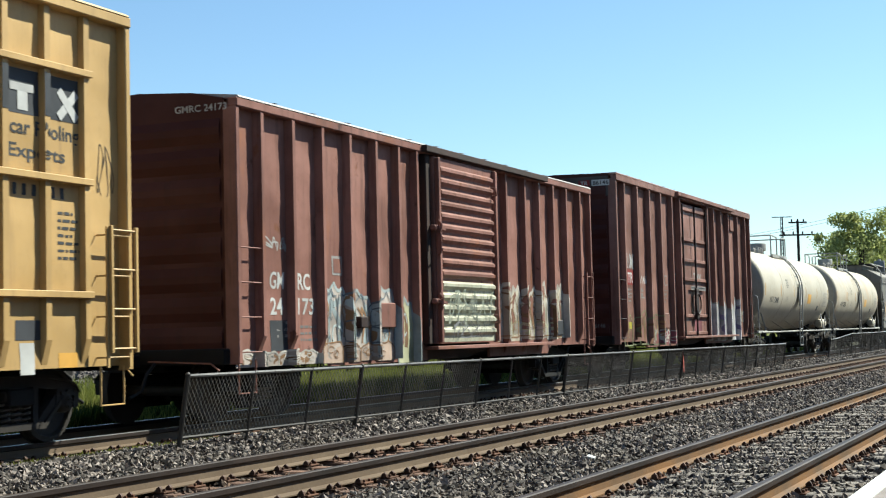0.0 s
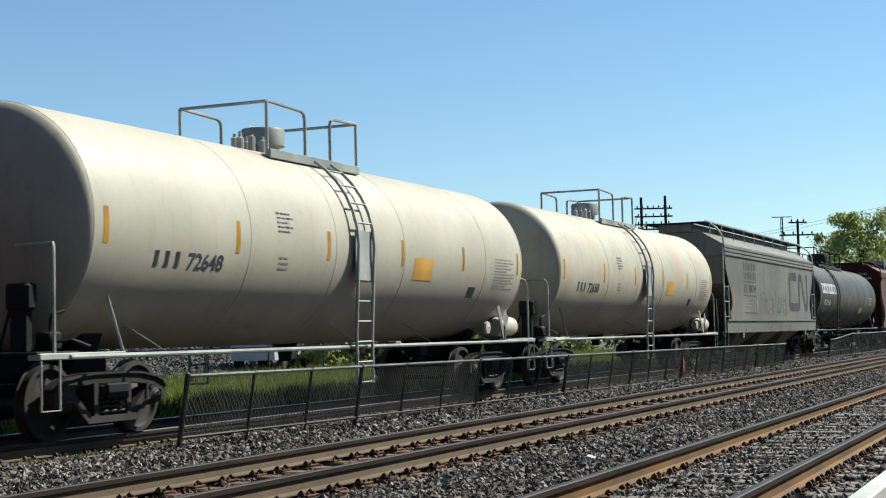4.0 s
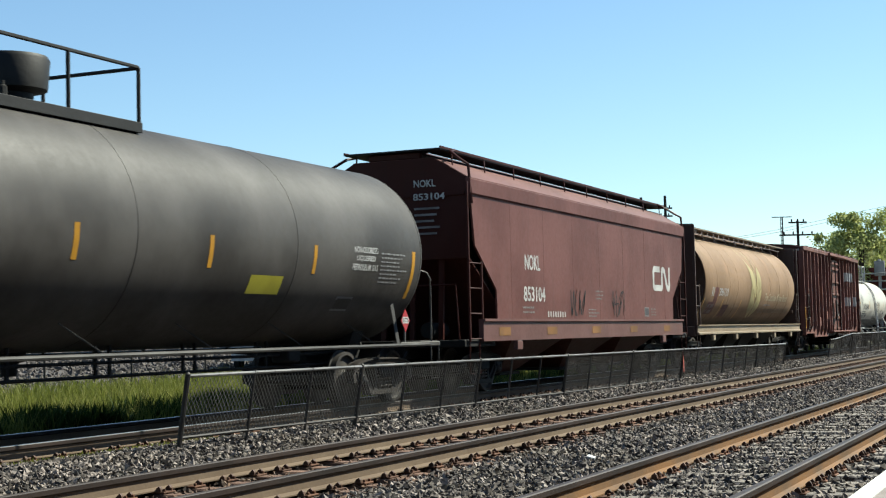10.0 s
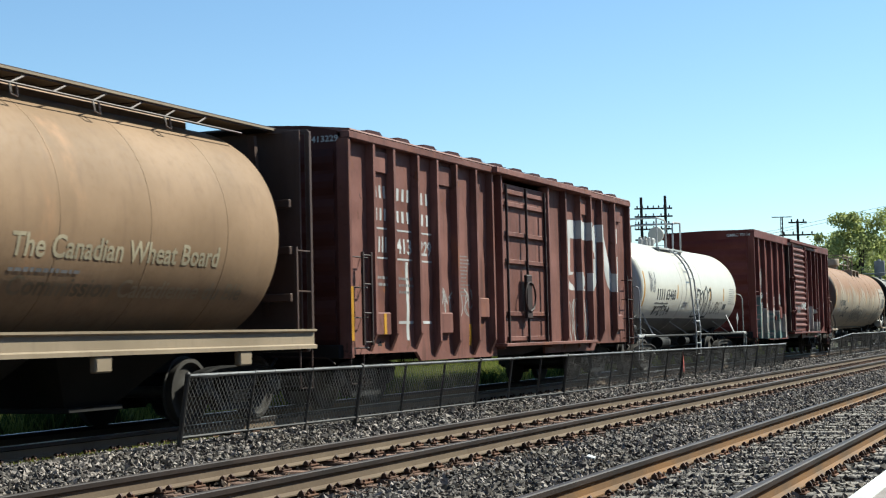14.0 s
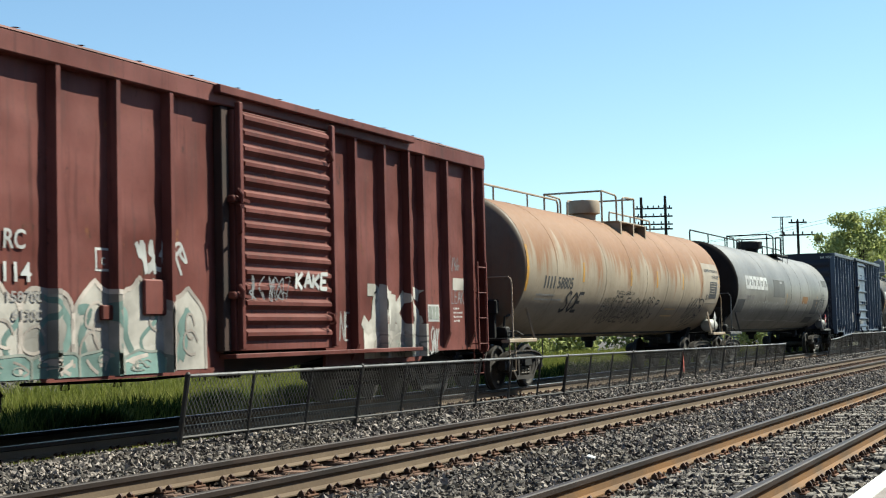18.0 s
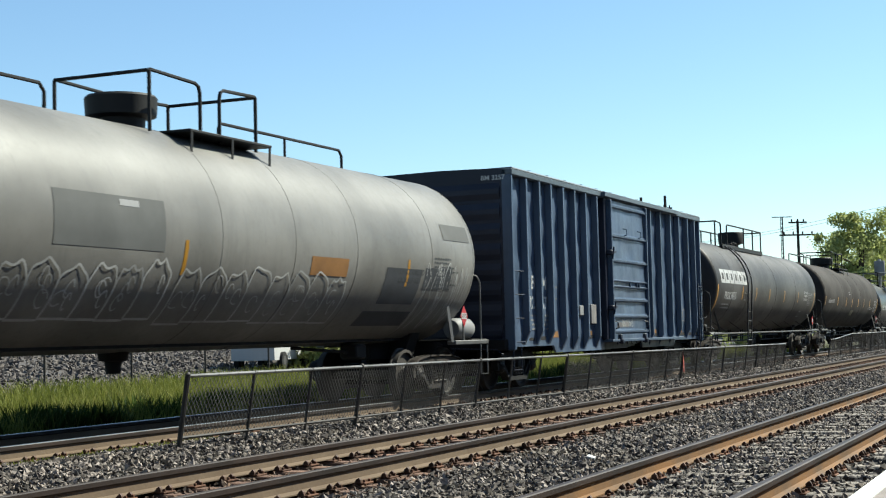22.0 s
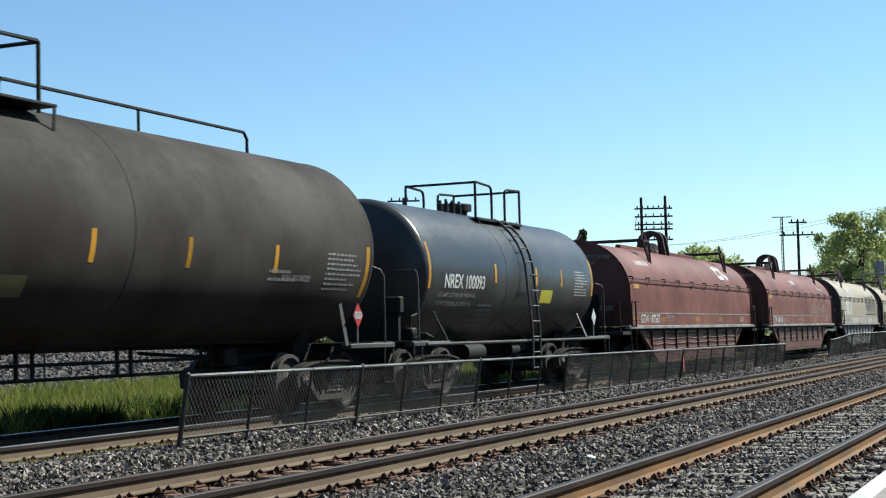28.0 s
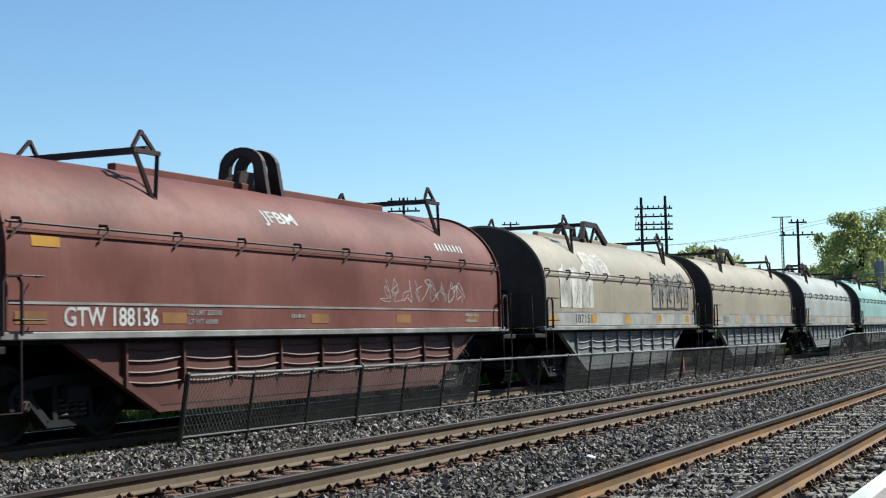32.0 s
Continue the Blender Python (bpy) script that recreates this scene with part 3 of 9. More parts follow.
def banded(v, faces, start, step):
    """The triangles of flat glyphs, cut at even heights."""
    pts, out, seen = [], [], {}
    for f in faces:
        p = [(float(v[i][0]), float(v[i][1])) for i in f]
        a, b = int((min(q[1] for q in p) - start) / step - 1e-6), int((max(q[1] for q in p) - start) / step + 1e-6)
        for k in range(a, b + 1):
            r = p
            for lim, sign in ((start + k * step, 1), (start + (k + 1) * step, -1)):
                keep = []
                for c, d in zip(r, r[1:] + r[:1]):
                    dc, dd = sign * (c[1] - lim), sign * (d[1] - lim)
                    if dc >= 0:
                        keep.append(c)
                    if dc * dd < 0:
                        keep.append((c[0] + (d[0] - c[0]) * dc / (dc - dd), lim))
                r = keep
                if len(r) < 3:
                    break
            if len(r) >= 3:
                ring = []
                for q in r:
                    key = (round(q[0], 4), round(q[1], 4))
                    if key not in seen:
                        seen[key] = len(pts)
                        pts.append(q)
                    if seen[key] not in ring:
                        ring.append(seen[key])
                if len(ring) >= 3:
                    out.append(tuple(ring))
    return np.array(pts), out


def letters(parent, words, x, z, w, h, material, surf, label="", name="lettering", ribs=(), face=-1.607, lift=0.004):
    """Words drawn flat on a side, w wide and h high, from the lower left corner (x, z)."""
    if words not in GLYPHS:
        cu = bpy.data.curves.new("words", "FONT")
        cu.body = words
        cu.resolution_u = 3
        cu.offset = 0.018
        tmp = bpy.data.objects.new("words", cu)
        me = bpy.data.meshes.new_from_object(tmp)
        v = np.array([tuple(p.co)[:2] for p in me.vertices])
        GLYPHS[words] = (v, [tuple(p.vertices) for p in me.polygons])
        bpy.data.objects.remove(tmp)
        bpy.data.curves.remove(cu)
        bpy.data.meshes.remove(me)
    v, f = GLYPHS[words]
    lo, hi = v.min(0), v.max(0)
    s = Shape()
    if h > 0.1 and not ribs:
        v, f = banded(v, f, lo[1], (hi[1] - lo[1]) / math.ceil(h / 0.06))
    q = []
    for a, b in v:
        px, pz = x + (a - lo[0]) / (hi[0] - lo[0]) * w, z + (b - lo[1]) / (hi[1] - lo[1]) * h
        q.append((px, surf(px, pz) - lift, pz))
    s.add(q, f)
    if ribs:
        s = folded(s, ribs, face, flank=False)
    me = bpy.data.meshes.new(name)
    me.from_pydata(s.v, [], s.f)
    me.materials.append(material)
    return part(name, me, None, parent, label)


def patch(s, x0, x1, z0, z1, surf, lift=0.0035):
    """A thin painted or stuck-on rectangle that follows the side."""
    n = max(1, int(abs(z1 - z0) / 0.12))
    m = max(1, int(abs(x1 - x0) / 0.16))
    zs = [z0 + (z1 - z0) * i / n for i in range(n + 1)]
    xs = [x0 + (x1 - x0) * i / m for i in range(m + 1)]
    vs = [(x, surf(x, z) - lift, z) for x in xs for z in zs]
    k = n + 1
    return s.add(vs, [(i * k + j, (i + 1) * k + j, (i + 1) * k + j + 1, i * k + j + 1) for i in range(m) for j in range(n)])


def flat_part(name, s, material, parent, label=""):
    me = bpy.data.meshes.new(name)
    me.from_pydata(s.v, [], s.f)
    me.polygons.foreach_set("use_smooth", [True] * len(s.f))
    me.materials.append(material)
    return part(name, me, None, parent, label)


def sticker(parent, x0, x1, z0, z1, material, surf, name="sticker", label="", lift=0.0035):
    return flat_part(name, patch(Shape(), x0, x1, z0, z1, surf, lift), material, parent, label)


def small_print(parent, x, z, w, rows, h, material, surf, seed, label="rows of small stencilled print"):
    """Rows of print too small to read, as short bars."""
    rng = random.Random(seed)
    s = Shape()
    for r in range(rows):
        a = x
        zz = z - r * h * 1.9 + h * 0.1
        end = x + w * rng.uniform(0.6, 1.0)
        while a < end - 0.02:
            b = min(end, a + rng.uniform(0.03, 0.13))
            patch(s, a, b, zz, zz + h * rng.uniform(0.62, 0.85), surf, 0.004)
            a = b + 0.028
    ob = flat_part("small_print", s, material, parent, label)
    ob["kind"] = "stuff"
    return ob


def blocks(parent, count, x, z, w, h, material, surf, label, slot=True, name="wordmark_block"):
    """A word-mark as a row of plain blocks; slot: each one an upright ring."""
    step = w / count
    for i in range(count):
        s = Shape()
        if slot:
            a, b = x + i * step + step * 0.05, x + (i + 1) * step - step * 0.05
            t = (b - a) * 0.27
            for q in ((a, a + t, z, z + h), (b - t, b, z, z + h), (a + t, b - t, z + h * 0.74, z + h), (a + t, b - t, z, z + h * 0.26)):
                patch(s, *q, surf, 0.004)
        else:
            patch(s, x + (i + 0.29) * step, x + (i + 0.71) * step, z, z + h, surf, 0.004)
        flat_part(name, s, material, parent, label if i == 0 else "")


def ribbon(s, pts, w, surf, lift=0.0045):
    """A brushed line of width w through points (x, z) on a side."""
    vs, fs = [], []
    k = len(pts)
    for i, (x, z) in enumerate(pts):
        a, b = pts[max(0, i - 1)], pts[min(k - 1, i + 1)]
        dx, dz = b[0] - a[0], b[1] - a[1]
        m = math.hypot(dx, dz) or 1
        for e in (-1, 1):
            px, pz = x - dz / m * w / 2 * e, z + dx / m * w / 2 * e
            vs.append((px, surf(px, pz) - lift, pz))
    for i in range(k - 1):
        fs.append((2 * i, 2 * i + 2, 2 * i + 3, 2 * i + 1))
    return s.add(vs, fs)


def curve_through(pts, n=8):
    out = []
    for i in range(len(pts) - 1):
        p0, p1, p2, p3 = (pts[max(0, i - 1)], pts[i], pts[i + 1], pts[min(len(pts) - 1, i + 2)])
        for j in range(n):
            t = j / n
            out.append(tuple(0.5 * (2 * p1[a] + (p2[a] - p0[a]) * t + (2 * p0[a] - 5 * p1[a] + 4 * p2[a] - p3[a]) * t * t + (3 * p1[a] - p0[a] - 3 * p2[a] + p3[a]) * t ** 3) for a in (0, 1)))
    return out + [pts[-1]]


def folded(s, ribs, face, half=0.038, foot=0.06, flank=True, split=False):
    """A flat marking laid over the ribs that it crosses: along the sheet, up their flanks and over their faces."""
    cuts = [(-99.0, ribs[0] - foot, 0)]
    for i, r in enumerate(ribs):
        if flank:
            cuts.append((r - foot, r - half, 2))
        cuts.append((r - half, r + half, 1))
        cuts.append((r + foot, ribs[i + 1] - foot if i + 1 < len(ribs) else 99.0, 0))
    bands = [Shape() for q in cuts]
    for f in s.f:
        for (xa, xb, up), band in zip(cuts, bands):
            p = [s.v[i] for i in f]
            for lim, sign in ((xa, 1), (xb, -1)):
                q = []
                for a, b in zip(p, p[1:] + p[:1]):
                    da, db = sign * (a[0] - lim), sign * (b[0] - lim)
                    if da >= 0:
                        q.append(a)
                    if da * db < 0:
                        k = da / (da - db)
                        q.append(tuple(a[j] + (b[j] - a[j]) * k for j in range(3)))
                p = q
                if len(p) < 3:
                    break
            out = band
            if len(p) >= 3 and up == 2:
                out.add([(a - 0.006, b + (face - b) * (a - xa) / (xb - xa), c) for a, b, c in p], [tuple(range(len(p)))])
            elif len(p) >= 3:
                out.add([(a, face if up else b, c) for a, b, c in p], [tuple(range(len(p)))])
    bands = [q for q in bands if q.f]
    if split:
        out = []
        for q in bands:
            top = -99.0
            for g in sorted(q.f, key=lambda g: min(q.v[i][2] for i in g)):
                p = [q.v[i] for i in g]
                if min(a[2] for a in p) > top + 0.01:
                    out.append(Shape())
                top = max(top, max(a[2] for a in p))
                out[-1].add(p, [tuple(range(len(p)))])
        return out
    out = Shape()
    for q in bands:
        out.add(q.v, q.f)
    return out


def winding_mark(parent, x, z, w, h, material, surf, t, label, ribs=()):
    """A continuous winding band, like the railway's mark."""
    def rounded(pts, r=0.16):
        out = [pts[0]]
        for a, p, b in zip(pts, pts[1:], pts[2:]):
            va, vb = Vector((a[0] - p[0], a[1] - p[1])), Vector((b[0] - p[0], b[1] - p[1]))
            ra, rb = min(r * h, va.length / 2), min(r * h, vb.length / 2)
            A, B = Vector(p) + va.normalized() * ra, Vector(p) + vb.normalized() * rb
            for i in range(7):
                q = i / 6
                c = A * (1 - q) ** 2 + Vector(p) * 2 * q * (1 - q) + B * q * q
                out.append((c.x, c.y))
        return out + [pts[-1]]
    e = t / 2
    X = lambda q: x + e + (w - 2 * e) * q
    Z = lambda q: z + e + (h - 2 * e) * q
    s = Shape()
    ribbon(s, rounded([(X(0.40), Z(1)), (X(0.0), Z(1)), (X(0), Z(0)), (X(0.53), Z(0)), (X(0.53), Z(1)), (X(0.68), Z(1)), (X(0.86), Z(0)), (X(1.0), Z(0.0)), (X(1.0), Z(1) + e)]), t, surf)
    if ribs:
        pieces = folded(s, ribs, -1.607, split=True)
        ob = flat_part("winding_mark", pieces[0], material, parent, label)
        for q in pieces[1:]:
            flat_part("mark_section", q, material, ob)
        return ob
    return flat_part("winding_mark", s, material, parent, label)


def scrawl(parent, x0, x1, z0, z1, material, surf, seed, w=0.025, count=6, label="spray-painted scrawl"):
    """Loops and strokes of sprayed scribble."""
    rng = random.Random(seed)
    step = (x1 - x0) / count
    for i in range(count):
        s = Shape()
        a = x0 + i * step
        pts = [(a + step * rng.uniform(-0.1, 1.1), rng.uniform(z0, z1)) for _ in range(rng.randint(4, 6))]
        pts.insert(rng.randint(0, 3), (a + step * rng.uniform(0, 1), z1))
        pts.insert(rng.randint(0, 3), (a + step * rng.uniform(0, 1), z0))
        ribbon(s, curve_through(pts, 6), w * rng.uniform(0.7, 1.3), surf)
        flat_part("scrawl", s, material, parent, label if i == 0 else "")


STROKES = {
    "A": (((0, 0), (0.45, 1), (0.9, 0)), ((0.2, 0.38), (0.75, 0.38))),
    "B": (((0, 0), (0, 1), (0.65, 0.9), (0.6, 0.58), (0.05, 0.52), (0.8, 0.42), (0.75, 0.05), (0, 0)),),
    "C": (((0.8, 0.85), (0.45, 1), (0.05, 0.6), (0.15, 0.1), (0.5, 0), (0.85, 0.15)),),
    "E": (((0.8, 1), (0, 1), (0, 0), (0.8, 0)), ((0, 0.5), (0.6, 0.5))),
    "H": (((0, 0), (0.05, 1)), ((0.8, 0), (0.75, 1)), ((0, 0.5), (0.8, 0.5))),
    "I": (((0.4, 0), (0.4, 1)),),
    "J": (((0.3, 1), (0.9, 1), (0.75, 0.2), (0.4, 0), (0, 0.25)),),
    "K": (((0, 0), (0, 1)), ((0.8, 1), (0.1, 0.5), (0.85, 0))),
    "L": (((0, 1), (0.05, 0), (0.75, 0.05)),),
    "M": (((0, 0), (0.1, 1), (0.45, 0.35), (0.8, 1), (0.95, 0)),),
    "N": (((0, 0), (0.05, 1), (0.75, 0), (0.8, 1)),),
    "O": (((0.4, 1), (0.05, 0.65), (0.1, 0.2), (0.45, 0), (0.85, 0.3), (0.8, 0.8), (0.4, 1)),),
    "P": (((0, 0), (0.05, 1), (0.7, 0.9), (0.7, 0.55), (0.05, 0.45)),),
    "S": (((0.8, 0.9), (0.4, 1), (0.05, 0.75), (0.7, 0.4), (0.75, 0.1), (0.3, 0), (0, 0.15)),),
    "T": (((0, 1), (0.9, 1)), ((0.45, 1), (0.4, 0))),
    "U": (((0, 1), (0.05, 0.2), (0.4, 0), (0.75, 0.2), (0.8, 1)),),
    "W": (((0, 1), (0.2, 0), (0.45, 0.7), (0.7, 0), (0.95, 1)),),
    "X": (((0, 0), (0.8, 1)), ((0, 1), (0.8, 0))),
}


def tag(parent, word, x0, x1, z0, z1, material, surf, seed, w=0.03, core=None, slant=0.12, label="spray-painted tag", ribs=()):
    """A word drawn by hand, stroke by stroke; core: a second colour laid inside the strokes, which leaves an outline."""
    rng = random.Random(seed)
    step = (x1 - x0) / len(word)
    for i, ch in enumerate(word):
        lo, hi = z0 + (z1 - z0) * rng.uniform(0, 0.12), z1 - (z1 - z0) * rng.uniform(0, 0.14)
        wide = step * rng.uniform(0.84, 1.0)
        for m, width, lift in ((material, w, 0.0045 + 0.0008 * (i % 2)), (core, w * 0.52, 0.0070)):
            if m is None:
                continue
            s = Shape()
            for j, line in enumerate(STROKES[ch]):
                pts = [(x0 + i * step + wide * a + slant * b * (z1 - z0), lo + (hi - lo) * b) for a, b in line]
                fine = [(p[0] + (q[0] - p[0]) * k / 4, p[1] + (q[1] - p[1]) * k / 4) for p, q in zip(pts, pts[1:]) for k in range(4)] + [pts[-1]]
                ribbon(s, fine, width, surf, lift + 0.0003 * j)
            near = [r for r in ribs if x0 - 0.3 < r < x1 + 0.3]
            s = folded(s, near, -1.600 - lift) if near else s
            flat_part("tag_letter", s, m, parent, label if i == 0 and m is material else "")


def spray(name, col):
    return plain(name, col, 0.7, 0.0, 0.35, 9, 0.05)


def mural(parent, x0, x1, z0, z1, count, colours, surf, seed, ribs=(), line=0.045, label="spray-painted letters"):
    """A sprayed piece: bulging letters side by side, each with a fill, darker strokes in it and a pale outline; colours: three materials, the first two may be None."""
    rng = random.Random(seed)
    fill, shade, edge = colours
    step = (x1 - x0) / count

    def laid(name, sh, m, lift, words=""):
        if ribs:
            near = [r for r in ribs if x0 - 0.3 < r < x1 + 0.3]
            sh = folded(sh, near, -1.600 - lift) if near else sh
        if sh.f:
            flat_part(name, sh, m, parent, words)
    for i in range(count):
        a, b = x0 + (i - 0.04) * step, x0 + (i + 1.02) * step
        peak = z1 - (z1 - z0) * rng.uniform(0.0, 0.16)
        lobes, ph, lean = rng.choice((1, 2, 2, 3)), rng.uniform(0, 3.1), rng.uniform(-0.1, 0.1)
        crest = lambda u: peak - (z1 - z0) * (0.10 * abs(math.sin(lobes * math.pi * u + ph)) + 0.30 * abs(2 * u - 1) ** 4)
        foot = z0 + (z1 - z0) * rng.uniform(0.0, 0.05)
        at = lambda u, v: (a + (b - a) * u + lean * v * (1 - u) * u, foot + (crest(u) - foot) * v)
        sh = Shape()
        if fill:
            n, m = 12, 7
            q = [at(j / n, k / m) for j in range(n + 1) for k in range(m + 1)]
            sh.add([(x, surf(x, z) - 0.005, z) for x, z in q], [(j * (m + 1) + k, (j + 1) * (m + 1) + k, (j + 1) * (m + 1) + k + 1, j * (m + 1) + k + 1) for j in range(n) for k in range(m)])
            laid("letter_fill", sh, fill, 0.005, label if i == 0 else "")
        sh = Shape()
        for k in range(rng.choice((2, 3))):
            u = rng.uniform(0.15, 0.85)
            v = rng.uniform(0.02, 0.35)
            pts = [at(u, v), at(u + rng.uniform(-0.16, 0.16), v + 0.22), at(u + rng.uniform(-0.2, 0.2), min(0.9, v + 0.45)), at(min(0.95, max(0.05, u + rng.uniform(-0.3, 0.3))), min(0.93, v + 0.6))]
            ribbon(sh, curve_through(pts, 6), line * rng.uniform(0.9, 2.2), surf, 0.007 + 0.0006 * k)
        if shade:
            laid("letter_shade", sh, shade, 0.008)
        sh = Shape()
        ribbon(sh, [at(0.02, v) for v in (0.0, 0.25, 0.5, 0.75, 0.97)] + [at(u / 14, 0.985) for u in range(1, 14)] + [at(0.98, v) for v in (0.97, 0.75, 0.5, 0.25, 0.0)] + ([at(u / 6, 0.0) for u in (5, 4, 3, 2, 1, 0)] if not fill else []), line, surf, 0.010)
        for k in range(rng.randint(1, 3)):
            u, v = rng.uniform(0.25, 0.75), rng.uniform(0.3, 0.75)
            w = rng.uniform(0.08, 0.2)
            ribbon(sh, curve_through([at(u + w * math.cos(g), v + 0.16 * math.sin(g)) for g in (0.3, 1.3, 2.4, 3.5, 4.6, 5.4)], 4), line * 0.6, surf, 0.0112)
        laid("letter_outline", sh, edge, 0.010, "" if fill or i else label)


# ---- running gear ----
CARS = []
BOGIES = []
AXLES = []


def helix(x, y, z0, z1, r, turns, wire):
    n = turns * 8
    return Shape().tube([(x + r * math.cos(2 * math.pi * i / 8), y + r * math.sin(2 * math.pi * i / 8), z0 + (z1 - z0) * i / n) for i in range(n + 1)], wire, 5)


def side_frame_shape(y, e):
    """A cast side frame: an arched top chord with a lip, slanting lower arms, columns, jaws over the bearings and a spring seat. e: the outer side."""
    s = Shape()
    w = 0.06
    arch = [(-1.13, 0.60), (-1.06, 0.68), (-0.92, 0.735), (-0.60, 0.785), (-0.3, 0.80), (0.3, 0.80), (0.60, 0.785), (0.92, 0.735), (1.06, 0.68), (1.13, 0.60)]
    s.prism(arch + [(1.10, 0.56), (0.78, 0.62), (0.36, 0.665), (-0.36, 0.665), (-0.78, 0.62), (-1.10, 0.56)], y - w, y + w, "y")
    lip = [(x, z - 0.028) for x, z in arch]
    s.prism(arch + lip[::-1], y - w - 0.035, y + w + 0.035, "y")
    for k in (-1, 1):
        s.prism([(k * 1.0, 0.60), (k * 0.80, 0.64), (k * 0.36, 0.24), (k * 0.50, 0.19), (k * 0.74, 0.40)], y - w + 0.006, y + w - 0.006, "y")
        s.prism([(k * 0.97, 0.61), (k * 0.92, 0.62), (k * 0.43, 0.20), (k * 0.50, 0.19)], y - w - 0.028, y + w + 0.028, "y")
        s.prism([(k * 0.29, 0.67), (k * 0.38, 0.67), (k * 0.37, 0.24), (k * 0.29, 0.24)], y - w - 0.02, y + w + 0.02, "y")
        s.prism([(k * 1.14, 0.62), (k * 1.05, 0.62), (k * 1.04, 0.40), (k * 1.12, 0.41)], y - w - 0.012, y + w + 0.012, "y")
        s.prism([(k * 0.73, 0.64), (k * 0.79, 0.62), (k * 0.775, 0.41), (k * 0.71, 0.43)], y - w - 0.012, y + w + 0.012, "y")
        s.prism([(k * 0.78, 0.60), (k * 1.04, 0.58), (k * 1.02, 0.545), (k * 0.80, 0.555)], y - w - 0.03, y + w + 0.03, "y")
        s.lathe([(y - 0.10, 0.0), (y - 0.10, 0.085), (y - 0.085, 0.105), (y - 0.04, 0.125), (y + 0.04, 0.125), (y + 0.085, 0.105), (y + 0.10, 0.085), (y + 0.10, 0.0)], 0, 18, axis="y", at=(k * 0.89, 0, 0.47))
    s.prism([(-0.52, 0.185), (0.52, 0.185), (0.46, 0.27), (-0.46, 0.27)], y - w - 0.03, y + w + 0.03, "y")
    s.box(-0.24, 0.24, y - e * 0.05, y + e * 0.135, 0.515, 0.64, 0.02)
    return s


WHEELSET = Shape()
for k in (-1, 1):
    y = k * 0.755
    WHEELSET.lathe([(y - k * 0.085, 0.09), (y - k * 0.085, 0.485), (y - k * 0.055, 0.487), (y - k * 0.045, 0.463), (y + k * 0.055, 0.455), (y + k * 0.058, 0.40), (y + k * 0.01, 0.38),
                    (y - k * 0.012, 0.22), (y + k * 0.035, 0.13), (y + k * 0.06, 0.12), (y + k * 0.06, 0.0)], 0, 36, axis="y", at=(0, 0, 0))
    WHEELSET.lathe([(k * 0.80, 0.075), (k * 1.10, 0.075), (k * 1.115, 0.06), (k * 1.115, 0.0)], 0, 14, axis="y", at=(0, 0, 0))
    for a in range(3):
        q = a * 2.094
        WHEELSET.box(0.045 * math.cos(q) - 0.012, 0.045 * math.cos(q) + 0.012, k * 1.105, k * 1.135, 0.045 * math.sin(q) - 0.012, 0.045 * math.sin(q) + 0.012)
WHEELSET.lathe([(-0.75, 0.08), (0.75, 0.08)], 0, 12, axis="y", at=(0, 0, 0))
WHEELSET = WHEELSET.mesh("wheelset", M_WHEEL)
BOLSTER = Shape().box(-0.22, 0.22, -1.16, 1.16, 0.46, 0.66, 0.02).box(-0.20, 0.20, -0.3, 0.3, 0.655, 0.82, 0.02).box(-0.85, 0.85, -0.05, 0.05, 0.34, 0.42).box(
    -0.42, -0.36, -0.8, 0.8, 0.28, 0.46).box(0.36, 0.42, -0.8, 0.8, 0.28, 0.46).mesh("bogie", M_UNDER)
SIDE = [side_frame_shape(k * 0.99, k).mesh("side_frame", M_FRAME) for k in (-1, 1)]
SIDE_D = [side_frame_shape(k * 0.99, k).mesh("side_frame", M_FRAME_DARK) for k in (-1, 1)]
SPRING = helix(0, 0, 0.0, 0.24, 0.066, 4, 0.018).mesh("spring", plain("worn_spring_steel", (0.17, 0.15, 0.13), 0.5, 0.2, 0.3, 20, 0.0))


def bogie(parent, x, dusty):
    b = part("bogie", BOLSTER, None, parent, "four-wheeled freight bogie", pose(x, 0, 0))
    for i, k in enumerate((-1, 1)):
        part("side_frame", (SIDE if dusty else SIDE_D)[i], None, b, "dusty cast-steel side frame" if dusty else "dark cast-steel side frame")
        for sx in (-0.17, 0.0, 0.17):
            part("spring", SPRING, None, b, "", pose(sx, k * 1.03, 0.275))
    for e in (0, 1):
        w = part("wheelset", WHEELSET, None, b, "", pose((-0.89, 0.89)[e], 0, 0.46))
        AXLES.append((w, e))
    return b


def coupler(parent, x, d, material=None):
    """Draft gear, a knuckle coupler and an air hose; d: the way it points."""
    s = Shape().box(x - d * 0.3, x + d * 0.42, -0.09, 0.09, 0.80, 0.98, 0.02)
    s.prism([(x + d * 0.40, -0.16), (x + d * 0.62, -0.15), (x + d * 0.74, -0.04), (x + d * 0.66, 0.05), (x + d * 0.58, 0.0), (x + d * 0.50, 0.16), (x + d * 0.40, 0.16)], 0.75, 1.03, "z")
    part("coupler", s, M_UNDER, parent, "worn knuckle coupler")
    part("air_hose", Shape().tube([(x + d * 0.1, -0.35, 0.85), (x + d * 0.3, -0.36, 0.72), (x + d * 0.42, -0.34, 0.48), (x + d * 0.62, -0.3, 0.40)], 0.025, 6), M_BLACK, parent)


def stirrup(parent, x0, x1, y, z0, z1, material, r=0.014):
    part("stirrup_step", Shape().tube([(x0, y, z1), (x0, y, z0), (x1, y, z0), (x1, y, z1)], r, 6), material, parent)


